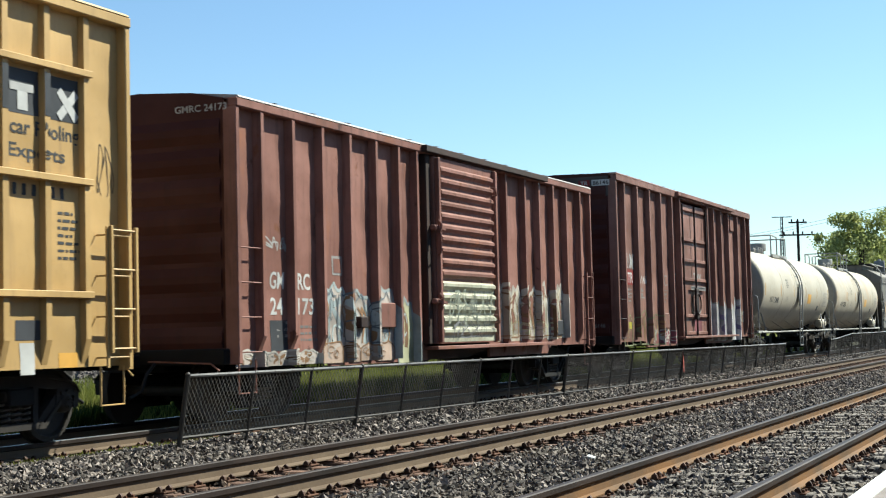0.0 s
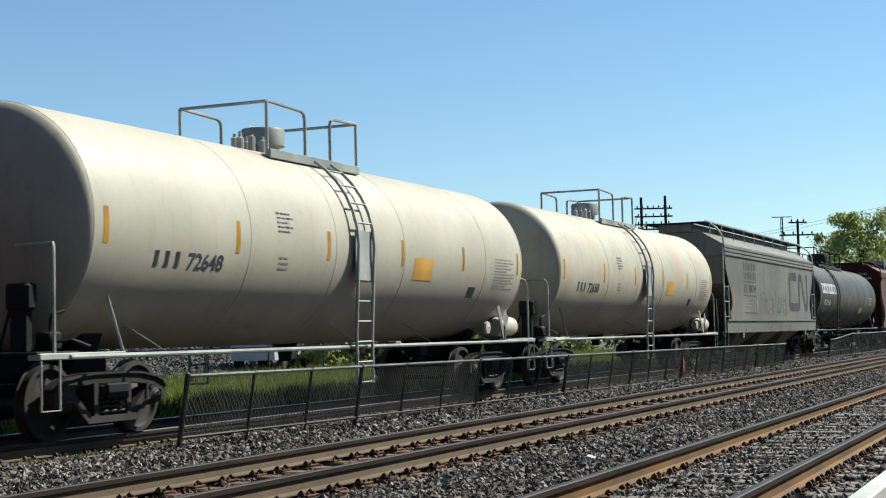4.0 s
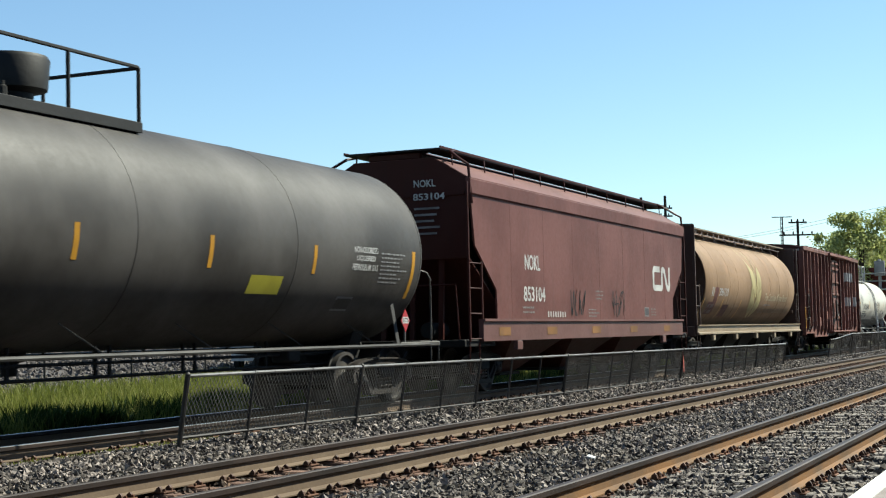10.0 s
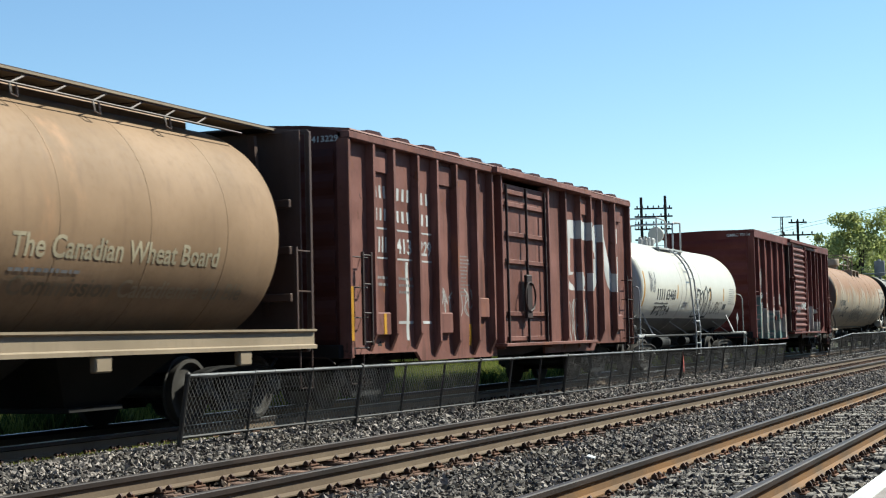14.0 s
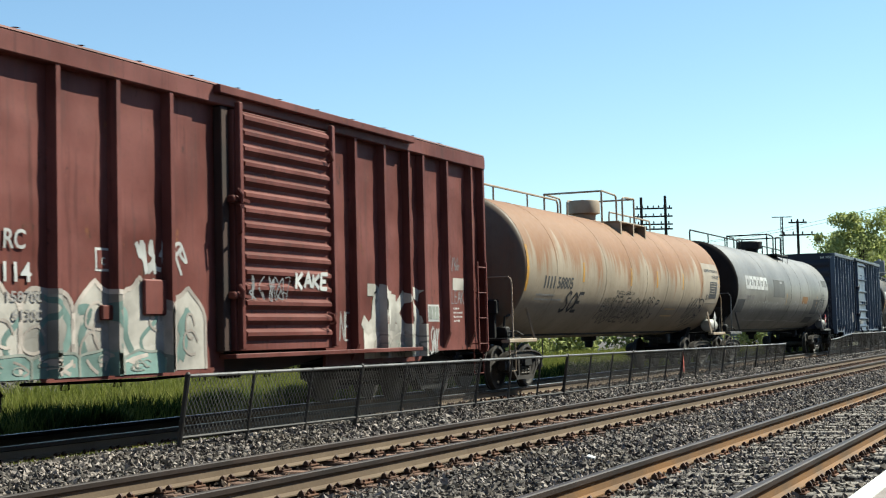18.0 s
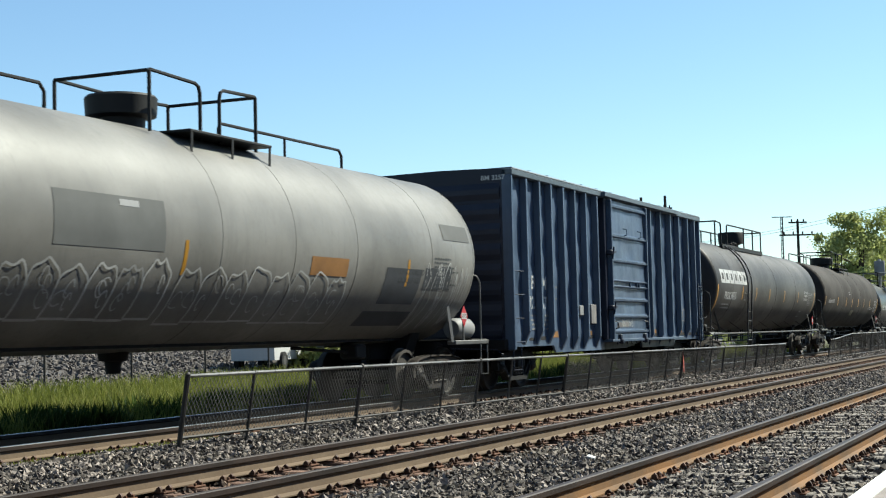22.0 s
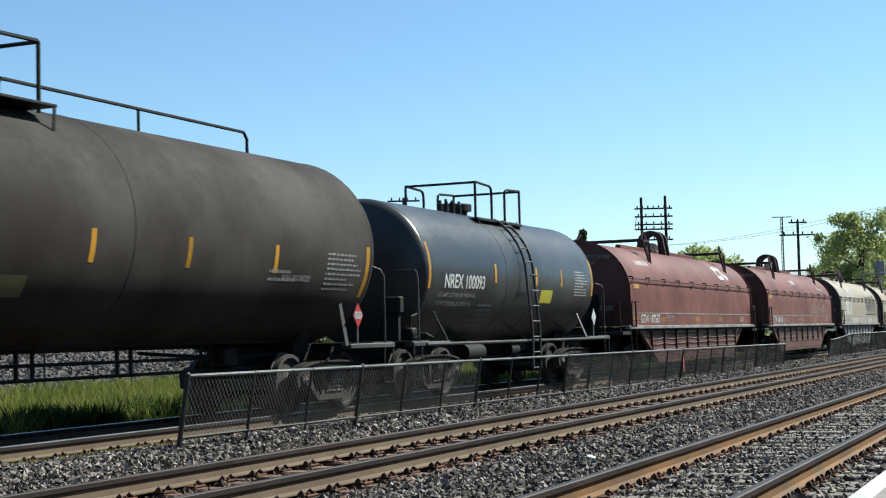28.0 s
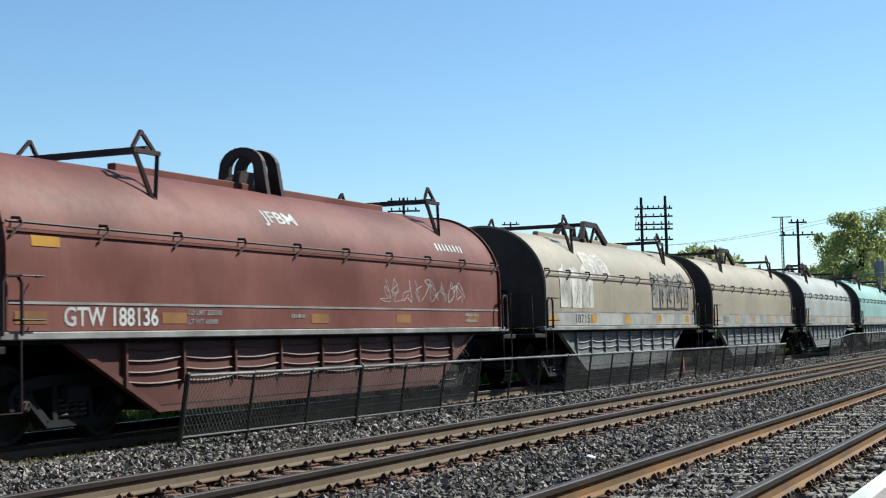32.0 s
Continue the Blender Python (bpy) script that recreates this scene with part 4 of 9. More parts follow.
def rungs(parent, x0, x1, y, zs, material, off=0.09, r=0.012, stiles=False):
    """Grab irons up a corner, with two stiles where it is a ladder."""
    for z in zs:
        part("rung", Shape().tube([(x0, y, z), (x0, y - off, z), (x1, y - off, z), (x1, y, z)], r, 6), material, parent)
    if stiles:
        for x in (x0, x1):
            part("stile", Shape().box(x - 0.022, x + 0.022, y - off - 0.012, y - off + 0.012, zs[0] - 0.12, zs[-1] + 0.10, 0.004), material, parent)


def car(name, label, u, length, category, group):
    c = thing(name, label, category, group)
    CARS.append((c, u))
    c.matrix_basis = pose(u, TRAIN_Y, TRAIN_Z)
    return c


def underframe(c, L, z0, z1, ends, width=1.3, y_mat=None):
    s = Shape().box(ends, L - ends, -0.26, 0.26, z0, z1, 0.02)
    n = int(L / 2.6)
    for i in range(1, n):
        x = L * i / n
        s.prism([(-width, z1), (-width, z1 - 0.12), (-0.3, z0), (0.3, z0), (width, z1 - 0.12), (width, z1)], x - 0.06, x + 0.06)
    part("underframe", s, M_UNDER, c, "grimy steel underframe")


def brake_gear(c, x, z=0.62, y=-0.75):
    """An air reservoir, a brake cylinder, a valve and the rods that hang below a car."""
    s = Shape().lathe([(x - 0.45, 0), (x - 0.45, 0.10), (x - 0.40, 0.13), (x + 0.40, 0.13), (x + 0.45, 0.10), (x + 0.45, 0)], z + 0.20, 14, y)
    part("air_reservoir", s, M_UNDER, c)
    s = Shape().lathe([(x + 1.0, 0), (x + 1.0, 0.13), (x + 1.45, 0.13), (x + 1.5, 0.05), (x + 1.9, 0.03), (x + 1.9, 0)], z + 0.1, 12, y + 0.3)
    part("brake_cylinder", s, M_UNDER, c)
    s = Shape().tube([(x - 3.2, y + 0.5, z + 0.05), (x - 0.7, y + 0.45, z + 0.02), (x + 1.9, y + 0.3, z + 0.1), (x + 3.6, y + 0.5, z + 0.02)], 0.022, 5)
    for q in (-2.4, -1.3, 0.75, 2.6):
        s.tube([(x + q, y + 0.45, z + 0.35), (x + q - 0.08, y + 0.46, z - 0.05), (x + q + 0.08, y + 0.46, z - 0.05), (x + q, y + 0.45, z + 0.35)], 0.014, 5)
    part("brake_rod", s, M_UNDER, c)


# ---- boxcars ----


def dented(ribs, length, seed, depth):
    """The face of a side sheet that sags inwards between its ribs, each panel in its own waves."""
    rng = random.Random(seed)
    edges = np.array([0.0] + list(ribs) + [length])
    waves = [(rng.uniform(0.9, 1.5), rng.uniform(0, 6.28), rng.uniform(0.42, 0.7), rng.uniform(0, 6.28), rng.uniform(-0.35, 0.35)) for q in edges]

    def face(x, z):
        i = min(len(edges) - 2, max(0, int(np.searchsorted(edges, x)) - 1))
        u = min(1.0, max(0.0, (x - edges[i]) / (edges[i + 1] - edges[i])))
        a, pa, b, pb, skew = waves[i]
        k = 0.5 + 0.30 * math.sin(6.28 * (z + skew * u) / a + pa) + 0.20 * math.sin(6.28 * (z - skew * u) / b + pb)
        return -1.47 + depth * math.sin(math.pi * u) ** 0.7 * k
    return face


def sheet(face, xs, foot, top, back):
    """A wall whose near face follows face(x, z), from foot(x) up to top, with a flat back."""
    n = max(2, int((top - foot(xs[0])) / 0.13))
    m, k = len(xs), n + 1
    rows = [(x, foot(x) + (top - foot(x)) * j / n) for x in xs for j in range(k)]
    vs = [(x, face(x, z), z) for x, z in rows] + [(x, back, z) for x, z in rows]
    o = m * k
    fs = []
    for i in range(m - 1):
        for j in range(n):
            q = (i * k + j, (i + 1) * k + j, (i + 1) * k + j + 1, i * k + j + 1)
            fs += [q, tuple(o + p for p in q[::-1])]
        fs += [(i * k, o + i * k, o + (i + 1) * k, (i + 1) * k), (i * k + n, (i + 1) * k + n, o + (i + 1) * k + n, o + i * k + n)]
    for j in range(n):
        fs += [(j, j + 1, o + j + 1, o + j), ((m - 1) * k + j, o + (m - 1) * k + j, o + (m - 1) * k + j + 1, (m - 1) * k + j + 1)]
    return Shape().add(vs, fs, True)


def boxcar(u, L, ze, body, ribs, door, label, roof_mat=None, end_mat=None, kind="ribbed", zb=0.72, sill_drop=2.9, dusty=False, iron=None, ladder_z=(0.98, 1.46, 1.94, 2.42), roof_cap=0.2, fascia=0.13, plate_mat=None, rib=(0.038, 1.60), dents=0.022, sill=None, door_low=None):
    """door: (x0, x1, style). The near side faces -y."""
    c = car("boxcar", label, u, L, "boxcar", "freight train")
    iron = iron or body
    plate_mat = plate_mat or roof_mat or body
    roof_mat, end_mat = roof_mat or body, end_mat or body
    x0, x1, style = door
    sill = sill or M_SILL
    face = dented(ribs, L, int(u * 10), dents)
    for k in (-1, 1):
        for a, b in ((0.0, x0), (x1, L)):
            lo = [(a, zb + 0.16), (b, zb + 0.16)]
            if a < sill_drop < b:
                lo = [(a, zb + 0.16), (sill_drop - 0.2, zb + 0.16), (sill_drop, zb), (b, zb)]
            elif a < L - sill_drop < b:
                lo = [(a, zb), (L - sill_drop, zb), (L - sill_drop + 0.2, zb + 0.16), (b, zb + 0.16)]
            if k < 0:
                xs = sorted(set([round(v, 3) for v in np.linspace(a, b, int((b - a) / 0.13))] + [q[0] for q in lo]))
                s = sheet(face, xs, lambda x: float(np.interp(x, [q[0] for q in lo], [q[1] for q in lo])), ze - 0.02, -1.41)
            else:
                s = Shape().prism(lo + [(b, ze - 0.02), (a, ze - 0.02)], 1.47, 1.43, "y")
            part("side_wall", s, body, c, "dented riveted side sheets")
        for x in ribs:
            low = zb + 0.05 if sill_drop < x < L - sill_drop else zb + 0.2
            q, e = rib
            o = [(x - 0.06, k * 1.469), (x - q, k * e), (x + q, k * e), (x + 0.06, k * 1.469)]
            r = Shape().prism(o, low + 0.28, ze - fascia + 0.005, "z")
            r.add([(x - 0.05, k * 1.469, low), (x + 0.05, k * 1.469, low), (x + 0.06, k * 1.469, low + 0.28), (x + q, k * e, low + 0.28), (x - q, k * e, low + 0.28), (x - 0.06, k * 1.469, low + 0.28)],
                  [(0, 1, 2, 3, 4, 5), (0, 5, 4), (1, 3, 2), (0, 4, 3, 1)])
            part("rib", r, body, c)
        part("side_plate", Shape().box(0, L, k * 1.40, k * 1.615, ze - fascia, ze - 0.002, 0.015), plate_mat, c, "folded eave plate")
        for xa, xb in ((-0.004, 0.10), (L - 0.10, L + 0.004)):
            part("corner_post", Shape().box(xa, xb, k * 1.38, k * 1.595, zb + 0.1, ze - 0.12, 0.015), body, c)
    o = [(-1.62, ze), (-1.60, ze + 0.03), (-0.9, ze + roof_cap * 0.62), (0, ze + roof_cap), (0.9, ze + roof_cap * 0.62), (1.60, ze + 0.03), (1.62, ze), (1.5, ze - 0.02), (-1.5, ze - 0.02)]
    s = Shape().prism(o, 0.043, L - 0.043)
    for i in range(1, int(L / 1.15)):
        x = i * 1.15
        s.prism([(-1.6, ze + 0.05), (-0.9, ze + roof_cap * 0.62 + 0.06), (0, ze + roof_cap + 0.06), (0.9, ze + roof_cap * 0.62 + 0.06), (1.6, ze + 0.05)], x - 0.04, x + 0.04)
    part("roof", s, roof_mat, c, "seamed steel roof")
    for x, d in ((0.02, -1), (L - 0.02, 1)):
        s = Shape().prism([(-1.46, zb + 0.14), (1.46, zb + 0.14), (1.46, ze - fascia - 0.004), (1.396, ze - fascia - 0.004), (1.396, ze), (0.9, ze + roof_cap * 0.62), (0, ze + roof_cap), (-0.9, ze + roof_cap * 0.62), (-1.396, ze), (-1.396, ze - fascia - 0.004), (-1.46, ze - fascia - 0.004)], x - 0.02, x + 0.02)
        n = 8
        top, ridges = ze - 0.45, []
        for i in range(n):
            z = zb + 0.45 + (top - zb - 0.45) * i / (n - 1)
            ridges.append(Shape().prism([(x + d * 0.021, z - 0.17), (x + d * 0.055, z - 0.05), (x + d * 0.055, z + 0.05), (x + d * 0.021, z + 0.17)], -1.34, 1.34, "y"))
        w = part("end_wall", s, end_mat, c, "pressed corrugated steel end")
        for r in ridges:
            part("ridge", r, end_mat, w)
        coupler(c, x + d * 0.1, d)
        part("end_sill", Shape().box(x - d * 0.1, x + d * 0.18, -1.45, 1.45, zb + 0.10, zb + 0.32, 0.015), M_UNDER, c)
        part("uncoupling_lever", Shape().tube([(x + d * 0.25, -1.42, zb + 0.02), (x + d * 0.28, -1.3, zb + 0.12), (x + d * 0.28, -0.3, zb + 0.16)], 0.013, 5), iron, c)
    s = Shape().box(0.05, L - 0.05, -1.45, 1.45, 1.0, 1.08)
    part("floor", s, M_UNDER, c)
    underframe(c, L, 0.72, 1.0, 0.2)
    brake_gear(c, L * 0.45)
    # ladders, grab irons and steps
    rungs(c, 0.09, 0.62, -1.47, ladder_z, iron, 0.11)
    rungs(c, L - 0.55, L - 0.12, -1.47, ladder_z, iron, 0.16, 0.012, True)
    rungs(c, 0.1, 0.55, 1.47, ladder_z, iron, -0.11)
    stirrup(c, 0.10, 0.55, -1.52, 0.42, zb + 0.16, iron)
    stirrup(c, L - 0.55, L - 0.10, -1.52, 0.42, zb + 0.16, iron)
    # doors
    for k in (-1, 1):
        if style == "corrugated":
            d = part("door", Shape().box(x0 + 0.02, x1 - 0.02, k * 1.47, k * 1.65, 1.0, ze - fascia - 0.03, 0.01), body, c, "corrugated sliding door")
            n = 15
            for i in range(n):
                z = 1.22 + (ze - 1.6) * i / (n - 1)
                part("ridge", Shape().prism([(k * 1.648, z - 0.085), (k * 1.715, z - 0.02), (k * 1.715, z + 0.03), (k * 1.648, z + 0.075)], x0 + 0.22, x1 - 0.24), door_low[1] if door_low and z < door_low[0] else body, d)
            if door_low:
                part("sprayed_panel", Shape().box(x0 + 0.165, x1 - 0.165, k * 1.651, k * 1.655, 1.03, door_low[0]), door_low[1], d, "pale sprayed lower door")
            for xa in (x0 + 0.06, x1 - 0.16):
                part("door_stile", Shape().box(xa, xa + 0.10, k * 1.648, k * 1.73, 1.02, ze - 0.18, 0.012), body, d)
            part("door_post", Shape().box(x0 - 0.20, x0 - 0.02, k * 1.468, k * 1.60, 1.0, ze - fascia - 0.01, 0.012), M_SILL, c, "dark door post")
            for z in (1.75, 3.05):
                part("latch", Shape().box(x0 - 0.10, x0 + 0.04, k * 1.60, k * 1.72, z - 0.05, z + 0.05, 0.02).beam((x0 - 0.02, k * 1.73, z), (x0 + 0.22, k * 1.75, z - 0.03), 0.06, 0.045).tube([(x0 + 0.0, k * 1.72, z + 0.14), (x0 + 0.02, k * 1.78, z + 0.05), (x0 + 0.01, k * 1.76, z - 0.16)], 0.024, 6), iron, d, "rusty iron latch")
            for z in (1.45, 3.9):
                part("pull_handle", Shape().tube([(x1 - 0.34, k * 1.70, z + 0.07), (x1 - 0.33, k * 1.79, z + 0.05), (x1 - 0.28, k * 1.80, z - 0.08), (x1 - 0.27, k * 1.70, z - 0.10)], 0.022, 6), iron, d, "bent pull handle")
            part("door_handle", Shape().tube([(x0 + 0.1, k * 1.66, 2.55), (x0 - 0.02, k * 1.78, 2.6), (x0 - 0.02, k * 1.78, 2.95), (x0 + 0.1, k * 1.66, 3.0)], 0.022, 6), iron, d, "latch bar")
        elif style == "plug":
            d = part("door", Shape().box(x0 + 0.02, x1 - 0.02, k * 1.43, k * 1.53, 0.92, ze - 0.25, 0.012), body, c, "plug door with locking bars")
            for xa in (x0 + 0.28, (x0 + x1) / 2, x1 - 0.28):
                part("lock_bar", Shape().tube([(xa, k * 1.63, 0.9), (xa, k * 1.63, ze - 0.3)], 0.028, 6), iron, d)
            for z in (1.05, 1.55, 2.6, 3.15, 3.75, ze - 0.42):
                part("crosspiece", Shape().box(x0 + 0.05, x1 - 0.05, k * 1.528, k * 1.60, z - 0.045, z + 0.045, 0.008), body, d)
            part("lock_wheel", Shape().tube([((x0 + x1) / 2 + 0.3 * math.cos(q), k * 1.68, 1.9 + 0.3 * math.sin(q)) for q in [i * 0.524 for i in range(12)]], 0.02, 5, True), iron, d, "dark hand wheel")
            part("lock_box", Shape().box((x0 + x1) / 2 - 0.16, (x0 + x1) / 2 + 0.16, k * 1.60, k * 1.67, 1.45, 2.35, 0.02), iron, d)
            for xa in (x0 - 0.02, x1 - 0.06):
                part("door_post", Shape().box(xa, xa + 0.09, k * 1.40, k * 1.64, 0.85, ze - 0.14, 0.012), body, c)
        else:
            zt = ze - fascia - 0.03
            if k < 0:
                bays = dented([x0 + 1.1, x0 + 2.2], L, 77, dents * 0.9)
                s = sheet(lambda x, z: bays(x, z) - 0.172, [x0 + 0.05 + (x1 - x0 - 0.07) * i / 24 for i in range(25)], lambda x: 0.93, zt, -1.47)
            else:
                s = Shape().box(x0 + 0.05, x1 - 0.02, 1.47, 1.64, 0.93, zt, 0.012)
            d = part("door", s, body, c, "flat sliding door with horizontal stiffeners")
            for z in (1.15, 1.52, 1.92, 2.24, 2.38, 2.87, 3.48, ze - 0.3):
                h = 0.03 if 2.2 < z < 2.4 else 0.062
                part("stiffener", Shape().prism([(k * 1.62, z - h), (k * 1.695, z - h * 0.45), (k * 1.70, z + h * 0.25), (k * 1.665, z + h * 0.4), (k * 1.655, z + h), (k * 1.62, z + h)], x0 + 0.17, x1 - 0.12), body, d)
            for xa in (x0 + 1.62, x0 + 2.22, x0 + 2.42):
                part("stiffener_lug", Shape().box(xa - 0.02, xa + 0.02, k * 1.64, k * 1.695, 2.25, 2.37, 0.006), body, d)
            for xa in (x0 + 1.15, x0 + 2.4):
                part("pull_loop", Shape().tube([(xa, k * 1.69, 3.50), (xa + 0.03, k * 1.76, 3.52), (xa + 0.05, k * 1.75, 3.66), (xa + 0.04, k * 1.66, 3.68)], 0.014, 5), body, d)
            for xa in (x0 + 0.24, x1 - 0.36):
                part("pull_loop", Shape().tube([(xa, k * 1.65, 1.40), (xa + 0.05, k * 1.73, 1.38), (xa + 0.14, k * 1.73, 1.24), (xa + 0.12, k * 1.65, 1.22)], 0.016, 5), iron, d, "bent pull handle")
            part("door_foot", Shape().box(x0 + 0.07, x1 - 0.04, k * 1.645, k * 1.672, 0.90, 1.09, 0.006), body, d, "folded foot plate of the door")
            for xa in (x0 + 0.55, x1 - 0.55):
                part("roller_bracket", Shape().box(xa - 0.06, xa + 0.06, k * 1.66, k * 1.75, 0.86, 1.08, 0.012).tube([(xa, k * 1.70, 0.90), (xa, k * 1.79, 0.90)], 0.055, 10), end_mat, d, "door roller in its bracket")
            part("door_post", Shape().box(x0 - 0.16, x0 + 0.03, k * 1.44, k * 1.60, 0.97, ze - fascia - 0.01, 0.012), end_mat, c, "dark door post")
            for z in (1.72, 3.05):
                part("latch", Shape().box(x0 - 0.08, x0 + 0.10, k * 1.60, k * 1.76, z - 0.06, z + 0.06, 0.025).tube([(x0 + 0.0, k * 1.74, z - 0.16), (x0 + 0.02, k * 1.77, z + 0.13)], 0.022, 6).beam((x0 + 0.06, k * 1.74, z - 0.02), (x0 + 0.32, k * 1.72, z + 0.03), 0.05, 0.04), end_mat, d, "dark iron latch")
            for xa in (x0 + 0.05, x1 - 0.12):
                part("door_stile", Shape().box(xa, xa + 0.085, k * 1.62, k * 1.715, 0.95, zt, 0.012), body, d)
            for i in range(8):
                xa = x0 + 0.3 + i * 0.40
                part("track_bolt", Shape().box(xa - 0.02, xa + 0.02, k * 1.70, k * 1.728, 0.84, 0.90, 0.004), end_mat, c)
        part("door_sill", Shape().prism([(x0 - 0.02, zb + 0.01), (x0 + 0.6 * (x1 - x0), zb + 0.01), (x1, zb + 0.14), (x1, 1.0), (x0 - 0.02, 1.0)], k * 1.36, k * 1.42, "y"), sill, c, "grimy sill below the door")
        part("door_track", Shape().box(x0 - 0.1, min(L - 0.9, x1 + (x1 - x0) * 1.05), k * 1.42, k * 1.72, 0.90, 0.965, 0.008), body, c, "lower door track")
        # A track below a contrasting roof edge is darkened: shade put into its colour.
        part("door_track", Shape().box(x0 - 0.4, min(L - 0.4, x1 + (x1 - x0) * 1.0), k * 1.55, k * 1.72, ze - 0.12, ze - 0.004, 0.01), plate_mat if plate_mat is roof_mat else M_SILL, c, "upper door track")
    bogie(c, 1.5, dusty)
    bogie(c, L - 1.5, dusty)
    return c, face


# ---- tank cars ----


def tank_end(c, x, d, trim, R, zc, loop=True, plate=False):
    """End sill, platform, steps and grab rail; d: -1 front, 1 rear."""
    part("draft_sill", Shape().box(x - d * 1.9, x + d * 0.95, -0.28, 0.28, 0.74, 1.06, 0.02), M_UNDER, c, "grimy draft sill")
    coupler(c, x + d * 0.75, d)
    part("end_platform", Shape().box(x + d * 0.15, x + d * 0.92, -1.42, 1.42, 1.02, 1.07, 0.012), M_UNDER, c, "crosswise end platform")
    for k in (-1, 1):
        part("side_step", Shape().box(x - d * 0.7, x + d * 0.92, k * 1.28, k * 1.46, 0.97, 1.05, 0.012), trim, c, "narrow side platform")
        stirrup(c, x + d * 0.55, x + d * 0.88, k * 1.44, 0.40, 0.98, trim)
        part("platform_brace", Shape().beam((x - d * 0.72, k * 1.40, 1.02), (x - d * 0.62, k * (R - 0.30), 1.75), 0.06, 0.03), trim, c, "slanted brace plate")
        if loop:
            part("grab_rail", Shape().tube([(x + d * 0.62, k * 1.42, 1.05), (x + d * 0.62, k * 1.42, 2.15), (x + d * 0.57, k * 1.38, 2.27), (x + d * 0.45, k * 1.28, 2.32), (x + d * 0.40, k * 0.7, 2.32)], 0.017, 6), trim, c, "bent grab rail")
    if d < 0:
        b = part("brake_stand", Shape().box(x - 0.62, x - 0.50, -1.02, -0.78, 1.06, 1.62, 0.015).box(x - 0.66, x - 0.47, -1.08, -0.74, 1.55, 1.86, 0.03), M_UNDER, c, "hand brake housing on a post")
        part("brake_chain", Shape().tube([(x - 0.56, -0.74, 1.55), (x - 0.54, -0.62, 1.25), (x - 0.5, -0.5, 0.95)], 0.02, 5), M_UNDER, b)
        part("release_valve", Shape().box(x - 0.40, x - 0.18, -1.20, -0.95, 1.08, 1.30, 0.03).tube([(x - 0.3, -1.1, 1.28), (x - 0.28, -1.12, 1.50), (x - 0.1, -1.15, 1.54)], 0.025, 6).tube([(x - 0.3, -1.2, 1.18), (x - 0.2, -1.34, 1.20), (x + 0.1, -1.36, 1.12)], 0.02, 6), M_FRAME_DARK, c, "brake release valve and pipes")
    s = Shape().prism([(-0.78, zc - R * 0.84), (-0.62, 0.86), (0.62, 0.86), (0.78, zc - R * 0.84), (0.4, zc - R * 0.95), (-0.4, zc - R * 0.95)], x - d * 1.15, x - d * 0.75)
    part("saddle", s, M_UNDER, c, "bolster saddle under the tank")


def placard(c, x, z, y, material, word, post=True):
    p = part("placard", Shape().prism([(x - 0.17, z), (x, z - 0.2), (x + 0.17, z), (x, z + 0.2)], y - 0.004, y + 0.004, "y"), material, c, "diamond hazard placard")
    if word:
        part("placard_band", Shape().box(x - 0.12, x + 0.12, y - 0.0075, y - 0.0045, z - 0.05, z + 0.06), M_WHITE, p)
        letters(p, word, x - 0.10, z - 0.035, 0.2, 0.08, M_INK, flat(y - 0.004))
    if post:
        part("placard_post", Shape().box(x - 0.02, x + 0.02, y + 0.006, y + 0.03, 1.0, z + 0.05), M_GALV, c)
    return p


def safety_rail(c, x0, x1, z, ztop, material, gap, mids=()):
    """The railing round a tank's top platform, open at the ladder between gap's two x."""
    y = 0.78
    r = 0.027
    g0, g1 = gap
    for k in (-1, 1):
        part("railing", Shape().tube([(x0, k * y, z - 0.2), (x0, k * y, ztop - 0.02), (x0 + 0.02, k * y, ztop), (g0 - 0.12, k * y, ztop - 0.03), (g0 - 0.03, k * y, ztop - 0.07), (g0, k * y, ztop - 0.17), (g0, k * y, z - 0.2)], r, 6), material, c, "pipe railing")
        part("railing", Shape().tube([(g1, k * y, z - 0.2), (g1, k * y, ztop - 0.17), (g1 + 0.03, k * y, ztop - 0.07), (g1 + 0.12, k * y, ztop - 0.03), (x1 - 0.02, k * y, ztop), (x1, k * y, ztop - 0.02), (x1, k * y, z - 0.2)], r, 6), material, c, "pipe railing")
        for x in mids:
            part("railing_post", Shape().tube([(x, k * y, z - 0.2), (x, k * y, ztop)], r, 6), material, c)
    for x in (x0, x1):
        part("railing", Shape().tube([(x, -y, ztop - 0.01), (x, y, ztop - 0.01)], r, 6), material, c)


